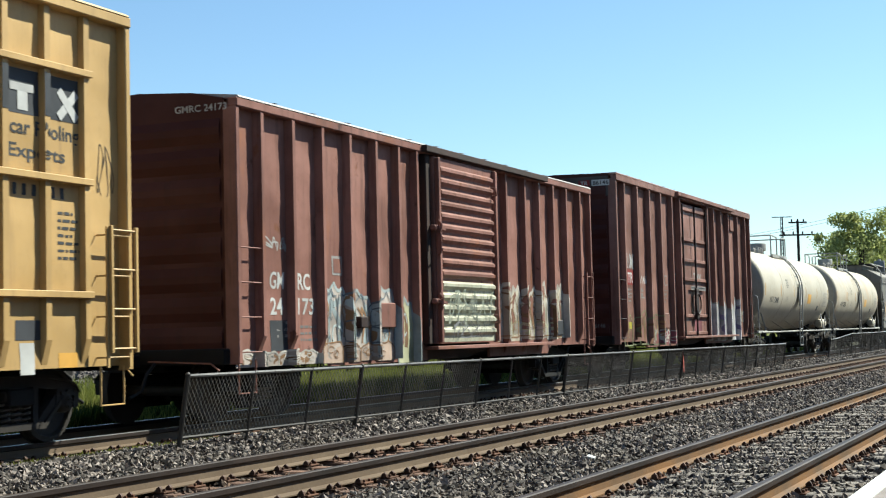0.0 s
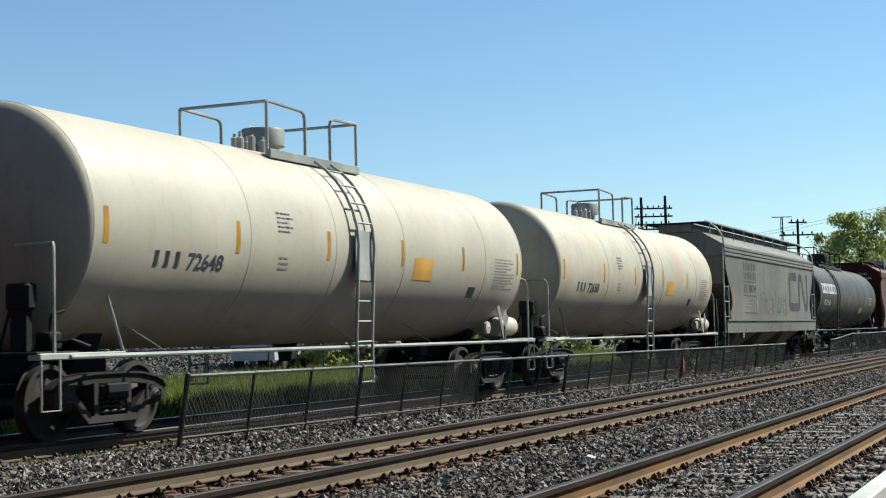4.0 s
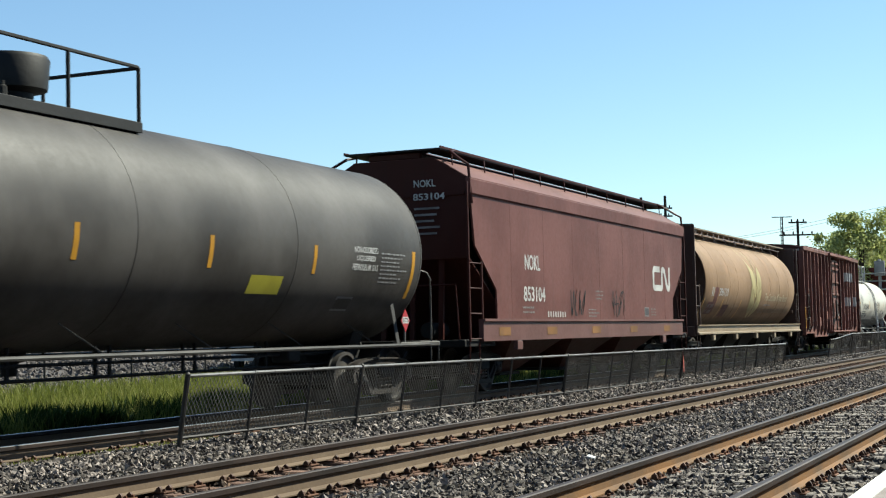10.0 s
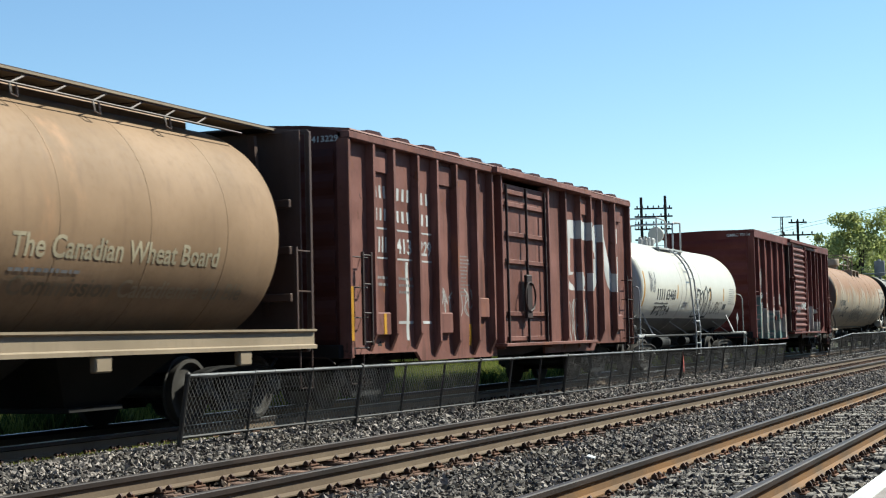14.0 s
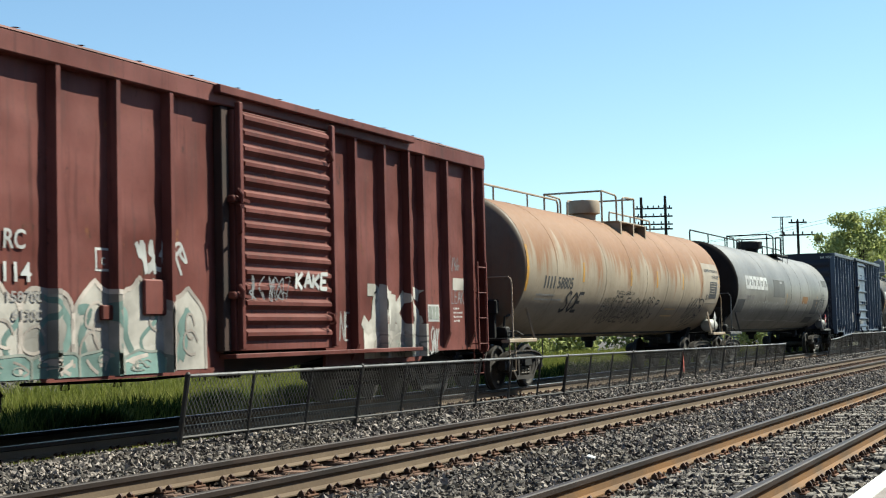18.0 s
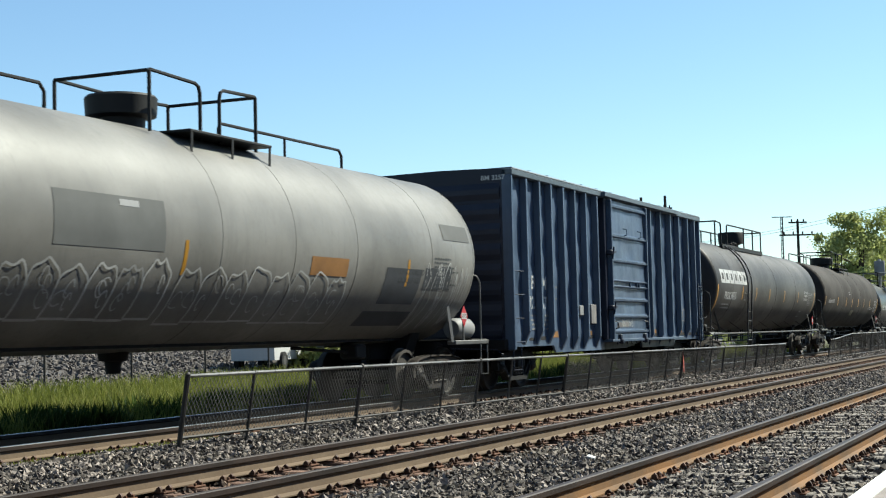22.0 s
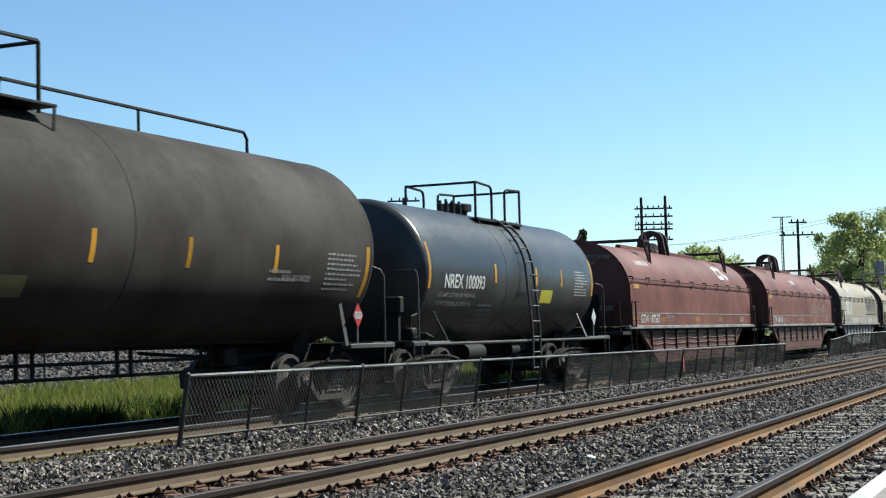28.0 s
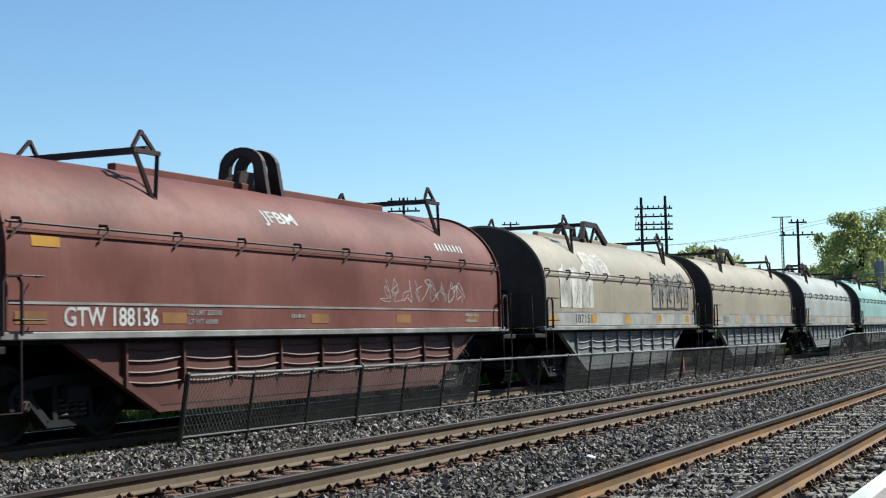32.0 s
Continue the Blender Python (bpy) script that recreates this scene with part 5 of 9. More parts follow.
def tank_car(u, L, R, zc, shell, label, trim, style, belly=None, seams=(), dome_mat=None, platform=None, ladder=None, dome=None, dusty=False, head=0.62, zrail=None, front=None, gussets=False, crest=0.65, pipe=None):
    """L: from the front weld of the shell to the rear one. style: 'walk' has a side pipe and a ladder; 'bare' has neither."""
    c = car("tank_car", label, u, L, "tank car", "freight train")
    H = head
    # a dished front head that turns into the shell over a tight knuckle
    prof = [(-0.13 - (0.72 * H - 0.13) * (1 - (q / 0.95) ** 2), R * q) for q in (0, 0.2, 0.4, 0.55, 0.7, 0.8, 0.88, 0.93)]
    prof += [(-0.105, R * 0.958), (-0.08, R * 0.978), (-0.05, R * 0.991), (-0.02, R * 0.998), (0.0, R)]
    prof[0] = (-0.72 * H, 0.001)
    n = 14
    prof += [(L * i / n, R) for i in range(1, n)]
    prof += [(L + H * math.cos(a), R * math.sin(a)) for a in [math.pi / 2 - i * math.pi / 2 / 9 for i in range(10)]]
    prof[-1] = (L + H, 0.001)
    s = Shape().lathe(prof, zc, 64)
    if belly:
        pick = [1 if sum(s.v[i][2] for i in f) / len(f) < belly[1] else 0 for f in s.f]
        part("shell", s.mesh("shell", [shell, belly[0]], pick), None, c, "welded cylindrical tank with a black coated belly")
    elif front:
        # front: a darker colour for the head that faces away from the sun
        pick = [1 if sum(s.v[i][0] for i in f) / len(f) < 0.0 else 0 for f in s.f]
        part("shell", s.mesh("shell", [shell, front], pick), None, c, "welded cylindrical tank with a darker front head")
    else:
        part("shell", s, shell, c, "welded cylindrical tank")
    for x in (0.0, L) + tuple(seams):
        part("weld_seam", Shape().lathe([(x - 0.014, R - 0.004), (x - 0.008, R + 0.004), (x + 0.008, R + 0.004), (x + 0.014, R - 0.004)], zc, 64), shell, c)
    top = zc + R
    for x, d in ((0.0, -1), (L, 1)):
        tank_end(c, x, d, trim, R, zc)
    if style == "walk":
        for k in (-1, 1):
            part("side_pipe", Shape().tube([(-0.4, k * 1.47, 1.00), (L + 0.4, k * 1.47, 1.00)], 0.030, 8), pipe or trim, c, "pipe handrail along the side")
            m = max(2, int(L / 2.4))
            for i in range(m):
                x = 1.6 + (L - 3.2) * i / (m - 1)
                yy = -round_side(R, zc)(x, 1.42)
                part("pipe_strut", Shape().beam((x, k * 1.46, 1.0), (x - 0.3, k * (yy - 0.01), 1.40), 0.045, 0.014), trim, c)
    else:
        for k in (-1, 1):
            part("jacket_rib", Shape().box(1.0, L - 1.0, k * 0.5, k * 0.56, zc - R * 0.96, zc - R * 0.90), M_UNDER, c)
    a, b = platform
    zp = top + 0.03
    if style == "walk":
        part("top_platform", Shape().box(a, b, -0.82, 0.82, zp - 0.22, zp - 0.17, 0.01), dome_mat, c, "grating platform round the manway")
        for k in (-1, 1):
            part("platform_edge", Shape().box(a, b, k * 0.80, k * 0.84, zp - (0.24 if L > 12 else 0.22), zp - (0.10 if L > 12 else 0.165), 0.006), dome_mat, c)
            for x in (a + 0.1, (a + b) / 2, b - 0.1):
                part("platform_bracket", Shape().prism([(x - 0.02, zp - 0.2), (x + 0.02, zp - 0.2), (x + 0.02, zp - 0.45), (x - 0.02, zp - 0.45)], k * 0.60, k * 0.82, "y"), dome_mat, c)
        lx0, lx1 = ladder
        safety_rail(c, a - 0.8 if b - a > 4 else a, b, zp, zrail, dome_mat, (lx0 - 0.15, lx1 + 0.15), [a + (b - a) * q for q in (0.55, 0.78)] if b - a > 4 else ())
        arc = [(-(R + 0.10) * math.cos(q), zc + (R + 0.10) * math.sin(q)) for q in [radians(v) for v in (0, 10, 20, 30, 40, 50, 58)]]
        for k in (-1, 1):
            for x in (lx0, lx1):
                part("ladder_stile", Shape().tube([(x, k * 1.56, 0.42), (x, k * 1.56, 1.2)] + [(x, -k * y, z) for y, z in arc], 0.026, 6), trim, c)
            for z in (0.44, 0.76, 1.08, 1.4, 1.72, 2.04, 2.36):
                part("ladder_rung", Shape().tube([(lx0, k * 1.56, z), (lx1, k * 1.56, z)], 0.017, 5), trim, c)
            for q in (13, 25, 37, 49):
                y, z = (R + 0.10) * math.cos(radians(q)), zc + (R + 0.10) * math.sin(radians(q))
                part("ladder_rung", Shape().tube([(lx0, k * y, z), (lx1, k * y, z)], 0.017, 5), trim, c)
    else:
        # a short platform hung beside the dome, and a single handrail along the crest on either side
        for k in (-1, 1):
            part("top_platform", Shape().box(a, b, k * 0.55, k * 1.06, zp - 0.16, zp - 0.12, 0.008), dome_mat, c, "hung grating platform")
            for x in (a + 0.05, (a + b) / 2, b - 0.05):
                if gussets:
                    part("platform_bracket", Shape().prism([(k * 1.10, zp - 0.16), (k * 0.70, zp - 0.17), (k * 0.98, zp - 0.40), (k * 1.06, zp - 0.62), (k * 1.10, zp - 0.60)], x - 0.012, x + 0.012), dome_mat, c, "curved gusset plate")
                    part("platform_bracket", Shape().box(x - 0.05, x + 0.05, k * 1.09, k * 1.105, zp - 0.62, zp - 0.14), dome_mat, c)
                    continue
                part("platform_bracket", Shape().beam((x, k * 1.05, zp - 0.13), (x, k * 1.04, zp - 0.44), 0.05, 0.014).beam((x, k * 1.05, zp - 0.14), (x, k * 0.6, zp - 0.14), 0.03, 0.03), dome_mat, c)
        safety_rail(c, a - 0.55, b, zp, zrail, dome_mat, (a + (b - a) * 0.31, a + (b - a) * 0.54))
        for xa, xb in ((-0.1, a - 1.75), (b + 0.2, b + (L - b) * crest)):
            z = top + 0.36
            part("crest_rail", Shape().tube([(xa, 0, top - 0.02), (xa, 0, z - 0.08), (xa + 0.05, 0, z), (xb - 0.1, 0, z), (xb, 0, z - 0.1), (xb, 0, top - 0.02)], 0.026, 6), dome_mat, c, "handrail along the crest")
            m = max(2, int((xb - xa) / 2.0))
            for i in range(1, m):
                x = xa + (xb - xa) * i / m
                part("crest_post", Shape().tube([(x, 0, top - 0.05), (x, 0, z)], 0.022, 6), dome_mat, c)
    dx, dr, dh, flare = dome
    part("manway", Shape().lathe([(top - 0.12, dr * 0.70), (top + dh * 0.25, dr * 0.74), (top + dh * 0.32, dr * (0.3 + 0.7 * flare)), (top + dh * 0.92, dr * flare), (top + dh, dr * flare * 0.94), (top + dh, 0.001)], 0, 26, axis="z", at=(dx, 0, 0)), dome_mat, c, "covered manway on top")
    for q in range(5 if style == "walk" else 0):
        s = Shape()
        x = dx - dr - 0.75 + 0.17 * q
        s.lathe([(top - 0.05, 0.06), (top + 0.14 + 0.03 * (q % 3), 0.06), (top + 0.16 + 0.03 * (q % 3), 0.03), (top + 0.24, 0.03), (top + 0.24, 0.001)], 0, 8, axis="z", at=(x, -0.25 + 0.2 * (q % 2), 0))
        part("valve", s, dome_mat, c, "upright valve" if q == 0 else "")
    part("outlet_valve", Shape().lathe([(zc - R - 0.28, 0.001), (zc - R - 0.28, 0.10), (zc - R - 0.12, 0.12), (zc - R - 0.1, 0.2), (zc - R + 0.05, 0.22)], 0, 12, axis="z", at=(L * 0.5, 0, 0)), M_UNDER, c, "bottom outlet valve")
    if L < 12:
        part("centre_sill", Shape().box(1.6, L - 1.6, -0.2, 0.2, 0.74, 0.98, 0.02), M_UNDER, c)
        part("air_reservoir", Shape().lathe([(L * 0.3, 0.001), (L * 0.3, 0.17), (L * 0.3 + 0.9, 0.17), (L * 0.3 + 0.9, 0.001)], 0.80, 14, -0.75), M_UNDER, c, "air reservoir under the tank")
        part("brake_cylinder", Shape().lathe([(L * 0.6, 0.001), (L * 0.6, 0.14), (L * 0.6 + 0.45, 0.14), (L * 0.6 + 0.5, 0.06), (L * 0.6 + 0.9, 0.03), (L * 0.6 + 0.9, 0.001)], 0.82, 12, -0.6), M_UNDER, c)
        part("brake_rod", Shape().beam((1.8, -0.5, 0.66), (L - 1.8, -0.5, 0.70), 0.05, 0.05), M_UNDER, c)
    if L > 11 and trim is M_TRIM:
        for z in (0.90, 0.72):
            part("train_pipe", Shape().tube([(0.3, -0.45, z + 0.06), (1.9, -0.45, z), (L - 1.9, -0.45, z), (L - 0.3, -0.45, z + 0.06)], 0.026, 6), M_UNDER, c, "long brake pipe under the tank")
        for i in range(int((L - 4.4) / 2.0) + 1):
            for e in (-0.15, 0.15):
                x = 2.2 + 2.0 * i + e
                part("pipe_hanger", Shape().box(x - 0.022, x + 0.022, -0.47, -0.43, 0.70, zc - R + 0.10), M_UNDER, c)
    part("brake_valve", Shape().box(L - 3.1, L - 2.7, -0.62, -0.3, 0.78, 1.04, 0.03).tube([(L - 3.1, -0.45, 0.9), (L - 4.0, -0.3, 0.96), (L - 4.6, -0.2, 1.0)], 0.03, 6), M_UNDER, c)
    bogie(c, 0.95, dusty)
    bogie(c, L - 0.95 + 0.35, dusty)
    return c


def strips(c, xs, z0, z1, surf, w=0.1, material=None):
    for x in xs:
        sticker(c, x, x + w, z0, z1, material or M_YELLOW, surf, "reflective_strip")

# ---- covered hoppers ----


def end_ladder(c, x0, x1, y, z0, z1, material, tall=None):
    for x in (x0, x1):
        part("ladder_stile", Shape().box(x - 0.025, x + 0.025, y - 0.02, y + 0.02, z0, tall if (tall and x == x0) else z1, 0.005), material, c)
    n = int((z1 - z0) / 0.46)
    for i in range(n + 1):
        z = z0 + 0.05 + i * (z1 - z0 - 0.1) / n
        part("ladder_rung", Shape().tube([(x0, y, z), (x1, y, z)], 0.014, 5), material, c)


def hopper_end(c, x, d, zroof, material, trim, ladder_x, deep):
    """End wall, slope sheet, posts, ladders and the end platform of a hopper."""
    s = Shape().prism([(-1.5, 2.6), (1.5, 2.6), (1.5, zroof - 0.25), (0.9, zroof + 0.18), (-0.9, zroof + 0.18), (-1.5, zroof - 0.25)], x - 0.02, x + 0.02)
    part("end_wall", s, material, c)
    s = Shape().prism([(x, 2.62), (x - d * deep, 1.05), (x - d * deep - d * 0.05, 1.05), (x - d * 0.05, 2.62)], -1.48, 1.48, "y")
    part("slope_sheet", s, material, c, "slanted end sheet")
    part("end_platform", Shape().box(x - d * 1.2, x + d * 0.35, -1.52, 1.52, 0.92, 1.06, 0.015), M_UNDER, c, "end platform over the bogie")
    part("draft_sill", Shape().box(x - d * 2.6, x + d * 0.4, -0.28, 0.28, 0.72, 0.98, 0.02), M_UNDER, c)
    for y in (-0.9, -0.3, 0.3, 0.9):
        part("end_post", Shape().beam((x + d * 0.02, y, 1.05), (x - d * 0.1, y, 2.7), 0.10, 0.06), material, c)
    coupler(c, x + d * 0.3, d)
    for k in (-1, 1):
        end_ladder(c, x + d * 0.18, x - d * ladder_x, k * 1.56, 1.02, 2.55, trim, zroof - 0.1)
        stirrup(c, x + d * 0.16, x - d * 0.32, k * 1.54, 0.42, 1.0, trim)
    part("crossover_rail", Shape().tube([(x + d * 0.2, -1.35, 1.06), (x + d * 0.2, -1.3, 2.1), (x + d * 0.2, 1.3, 2.1), (x + d * 0.2, 1.35, 1.06)], 0.018, 6), trim, c)


def hopper(u, L, zs, zf, body, label, end_mat, trim, sill_mat, grooves=2, dusty=False, board=4.58, flank=((0.18, 3.06), (0.66, 2.3), (1.1, 1.6)), sill_x=1.0):
    """zs: foot of the eave band, zf: its top, flank: the side sheet's stepped front edge. Flat slope-sided covered hopper with three bays."""
    c = car("covered_hopper", label, u, L, "covered hopper", "freight train")
    zl = 1.45
    out = [(0.2, zs + 0.02)] + list(flank) + [(flank[-1][0], zl), (L - flank[-1][0], zl)] + [(L - x, z) for x, z in flank[::-1]] + [(L - 0.2, zs + 0.02)]
    for k in (-1, 1):
        part("side_wall", Shape().prism(out, k * 1.56, k * 1.52, "y"), body, c, "smooth sloping-ended side sheet")
        o = [(k * 1.50, zs), (k * 1.58, zs)]
        h = (zf - zs) / max(1, grooves)
        for i in range(grooves):
            z = zs + h * i
            o += [(k * 1.60, z + 0.02), (k * 1.60, z + h - 0.035), (k * 1.575, z + h - 0.02), (k * 1.575, z + h)]
        o += [(k * 1.50, zf)]
        part("eave_band", Shape().prism(o, 0.12, L - 0.12), body, c, "grooved eave band")
        part("side_sill", Shape().prism([(k * 1.50, 1.02), (k * 1.60, 1.02), (k * 1.60, zl - 0.07), (k * 1.64, zl - 0.05), (k * 1.64, zl), (k * 1.50, zl)], sill_x, L - sill_x), sill_mat, c, "pressed side sill")
        for i in range(1, 8):
            x = 0.3 + (L - 0.6) * i / 8
            part("side_seam", Shape().box(x - 0.008, x + 0.008, k * 1.558, k * 1.5615, zl, zs), body, c)
        part("jacking_pad", Shape().box(2.4, 2.72, k * 1.50, k * 1.60, 0.82, 1.02, 0.02), sill_mat, c)
        part("jacking_pad", Shape().box(L - 2.72, L - 2.4, k * 1.50, k * 1.60, 0.82, 1.02, 0.02), sill_mat, c)
    zr = zf + 0.42
    part("roof", Shape().prism([(-1.56, zf), (-0.85, zr), (0.85, zr), (1.56, zf), (1.5, zf - 0.03), (-1.5, zf - 0.03)], 0.15, L - 0.15), body, c, "sloping roof")
    for x in (0.14, L - 0.14):
        part("roof_end", Shape().prism([(-1.55, zf - 0.01), (-0.85, zr - 0.01), (0.85, zr - 0.01), (1.55, zf - 0.01), (1.45, zs), (-1.45, zs)], x - 0.012, x + 0.012), end_mat, c, "upper end sheet coloured as in shade")
    part("hatch", Shape().box(0.18, L - 0.18, -0.56, 0.56, zr - 0.02, board + 0.01, 0.04), end_mat, c, "long trough hatch")
    for k in (-1, 1):
        y0, y1 = k * 0.58, k * 1.02
        zw = board
        part("running_board", Shape().box(0.05, L - 0.05, y0, y1, zw, zw + 0.03), M_BLACK, c, "dark grating running board")
        part("board_edge", Shape().box(0.05, L - 0.05, y1 - 0.012, y1 + 0.012, zw + 0.02, zw + 0.065), trim, c)
        n = 9
        for i in range(n + 1):
            x = 0.6 + (L - 1.2) * i / n
            part("board_bracket", Shape().beam((x, y1, zw + 0.03), (x, y1 + k * 0.03, zf + 0.12), 0.035, 0.02), trim, c)
        for x, d in ((0.0, -1), (L, 1)):
            part("corner_grab", Shape().tube([(x - d * 0.75, y1, zw + 0.05), (x - d * 0.35, k * 1.12, zw - 0.03), (x - d * 0.2, k * 1.36, zw - 0.2), (x - d * 0.17, k * 1.54, zf + 0.25), (x - d * 0.16, k * 1.60, zf - 0.5)], 0.03, 6), trim, c, "bent corner grab iron")
    for x, d in ((0.0, -1), (L, 1)):
        part("running_board", Shape().box(x - d * 0.5, x - d * 0.02, -1.0, 1.0, board - 0.005, board + 0.025), M_BLACK, c, "cross running board")
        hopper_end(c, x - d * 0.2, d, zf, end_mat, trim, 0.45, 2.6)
    for i, x in enumerate((4.25, L / 2, L - 4.25)):
        s = Shape()
        a, b = 1.72, 0.42
        top = [(x - a, -1.46, 1.1), (x + a, -1.46, 1.1), (x + a, 1.46, 1.1), (x - a, 1.46, 1.1)]
        low = [(x - b, -0.62, 0.34), (x + b, -0.62, 0.34), (x + b, 0.62, 0.34), (x - b, 0.62, 0.34)]
        s.add(top + low, [(0, 1, 2, 3), (7, 6, 5, 4), (0, 4, 5, 1), (1, 5, 6, 2), (2, 6, 7, 3), (3, 7, 4, 0)])
        h = part("hopper_bay", s, end_mat, c, "funnel-shaped discharge bay")
        part("outlet_gate", Shape().box(x - 0.6, x + 0.6, -0.7, 0.7, 0.28, 0.345, 0.01), M_UNDER, h)
    s = Shape().box(1.0, L - 1.0, -0.15, 0.15, 0.78, 1.05)
    part("centre_sill", s, M_UNDER, c)
    part("air_reservoir", Shape().lathe([(0.0, 0.001), (0.0, 0.15), (0.7, 0.15), (0.7, 0.001)], 1.25, 12, -0.7), M_UNDER, c)
    bogie(c, 1.75, dusty)
    bogie(c, L - 1.75, dusty)
    return c


def cylinder_hopper(u, L, R, zc, body, label, end_mat, trim, sill_mat):
    """A hopper with a round-sided body, trough hatches and trussed running boards."""
    c = car("cylindrical_hopper", label, u, L, "covered hopper", "freight train")
    s = Shape().lathe([(0, R * 0.985), (0.05, R)] + [(L * i / 12, R) for i in range(1, 12)] + [(L - 0.25, R), (L - 0.06, R * 0.975), (L, R * 0.93)], zc, 64)
    part("body", s, body, c, "rounded steel body")
    for x, d in ((0.012, -1), (L - 0.012, 1)):
        s = Shape().lathe([(x - d * 0.45, 0.001), (x - d * 0.3, R * 0.6), (x, R * 0.97)], zc, 48)
        part("end_head", s, end_mat, c, "dark dished end")
    for x in [L * q for q in (0.10, 0.22, 0.30, 0.5, 0.66, 0.78, 0.9)]:
        part("weld_seam", Shape().lathe([(x - 0.014, R - 0.004), (x - 0.008, R + 0.003), (x + 0.008, R + 0.003), (x + 0.014, R - 0.004)], zc, 64), body, c)
    top = zc + R
    part("hatch", Shape().box(0.6, L - 0.6, -0.4, 0.4, top - 0.12, top + 0.07, 0.04), body, c, "long trough hatch")
    zw = top + 0.05
    for k in (-1, 1):
        part("side_sill", Shape().prism([(k * 1.45, 1.0), (k * 1.58, 1.0), (k * 1.58, 1.05), (k * 1.53, 1.07), (k * 1.53, 1.24), (k * 1.58, 1.26), (k * 1.58, 1.29), (k * 1.45, 1.29)], -1.0, L + 1.0), sill_mat, c, "pale channel side sill")
        part("running_board", Shape().box(-0.9, L + 0.9, k * 0.42, k * 1.02, zw, zw + 0.03), sill_mat, c, "dusty grating running board")
        for y in (0.5, 0.98):
            part("board_edge", Shape().box(-0.9, L + 0.9, k * y - 0.012, k * y + 0.012, zw - 0.02, zw + 0.05), end_mat, c)
        part("truss_chord", Shape().tube([(0.2, k * 1.05, zw - 0.16), (L - 0.2, k * 1.05, zw - 0.16)], 0.016, 5), end_mat, c)
        n = 18
        for i in range(n):
            x = 0.3 + (L - 0.9) * i / n
            part("truss_web", Shape().tube([(x, k * 1.05, zw - 0.16), (x + 0.42, k * 0.97, zw + 0.0), (x + 0.40, k * 0.55, zw)], 0.014, 5), end_mat, c)
            if i % 2 == 0:
                part("board_hanger", Shape().tube([(x, k * 1.05, zw - 0.16), (x - 0.03, k * 1.10, zw - 0.30), (x + 0.08, k * 1.10, zw - 0.32), (x + 0.12, k * 1.05, zw - 0.16)], 0.014, 5), end_mat, c)
        for i in range(5):
            x = 1.0 + (L - 2.0) * i / 4
            part("jacking_pad", Shape().box(x - 0.16, x + 0.16, k * 1.46, k * 1.56, 0.80, 1.0, 0.02), sill_mat, c)
        for x, d in ((0.0, -1), (L, 1)):
            end_ladder(c, x + d * 1.0, x + d * 0.55, k * 1.50, 1.2, 2.5, trim)
            part("corner_post", Shape().box(x + d * 0.96, x + d * 1.04, k * 1.44, k * 1.52, 1.0, zw - 0.02, 0.01), trim, c, "tall corner post")
            part("corner_brace", Shape().beam((x + d * 1.0, k * 1.48, zw - 0.03), (x + d * 0.8, k * 0.9, zw), 0.07), trim, c)
            stirrup(c, x + d * 0.62, x + d * 0.98, k * 1.5, 0.42, 1.0, trim)
    for x, d in ((0.0, -1), (L, 1)):
        part("end_bulkhead", Shape().box(x + d * 0.84, x + d * 0.88, -1.42, 1.42, 1.2, zw - 0.01, 0.008), end_mat, c, "dark upright end sheet")
        part("end_frame", Shape().box(x + d * 0.9, x + d * 1.05, -1.45, 1.45, 0.95, 1.25, 0.015), end_mat, c)
        part("end_platform", Shape().box(x - d * 0.3, x + d * 1.0, -1.4, 1.4, 0.96, 1.04, 0.01), M_UNDER, c)
        part("draft_sill", Shape().box(x - d * 2.0, x + d * 1.1, -0.28, 0.28, 0.72, 0.97, 0.02), M_UNDER, c)
        part("running_board", Shape().box(x + d * 0.45, x + d * 0.95, -1.0, 1.0, zw - 0.005, zw + 0.025), M_BLACK, c, "cross running board")
        for y in (-0.8, 0.0, 0.8):
            part("end_post", Shape().beam((x + d * 0.92, y, 1.2), (x + d * 0.5, y, zw - 0.1), 0.12, 0.08), end_mat, c)
        for z in (1.7, 2.4, 3.1):
            part("end_beam", Shape().box(x + d * 0.62, x + d * 0.70, -1.35, 1.35, z, z + 0.12, 0.01), end_mat, c)
        coupler(c, x + d * 1.0, d)
    for x in (3.2, 6.2, L - 6.2, L - 3.2):
        s = Shape()
        a, b = 1.45, 0.5
        top4 = [(x - a, -1.2, 1.15), (x + a, -1.2, 1.15), (x + a, 1.2, 1.15), (x - a, 1.2, 1.15)]
        low4 = [(x - b, -0.6, 0.36), (x + b, -0.6, 0.36), (x + b, 0.6, 0.36), (x - b, 0.6, 0.36)]
        s.add(top4 + low4, [(0, 1, 2, 3), (7, 6, 5, 4), (0, 4, 5, 1), (1, 5, 6, 2), (2, 6, 7, 3), (3, 7, 4, 0)])
        h = part("hopper_bay", s, M_UNDER, c, "funnel-shaped discharge bay")
        part("outlet_gate", Shape().box(x - 0.55, x + 0.55, -0.7, 0.7, 0.30, 0.365, 0.01), M_UNDER, h)
    part("centre_sill", Shape().box(0.0, L, -0.15, 0.15, 0.78, 1.05), M_UNDER, c)
    bogie(c, 0.35, False)
    bogie(c, L - 0.35, False)
    return c


# ---- covered coil cars ----


def coil_side(z):
    """Half-width of the hood at a height."""
    if z <= 2.15:
        return 1.45
    return 1.45 * math.sqrt(max(0.0, 1 - ((z - 2.15) / 1.34) ** 2))


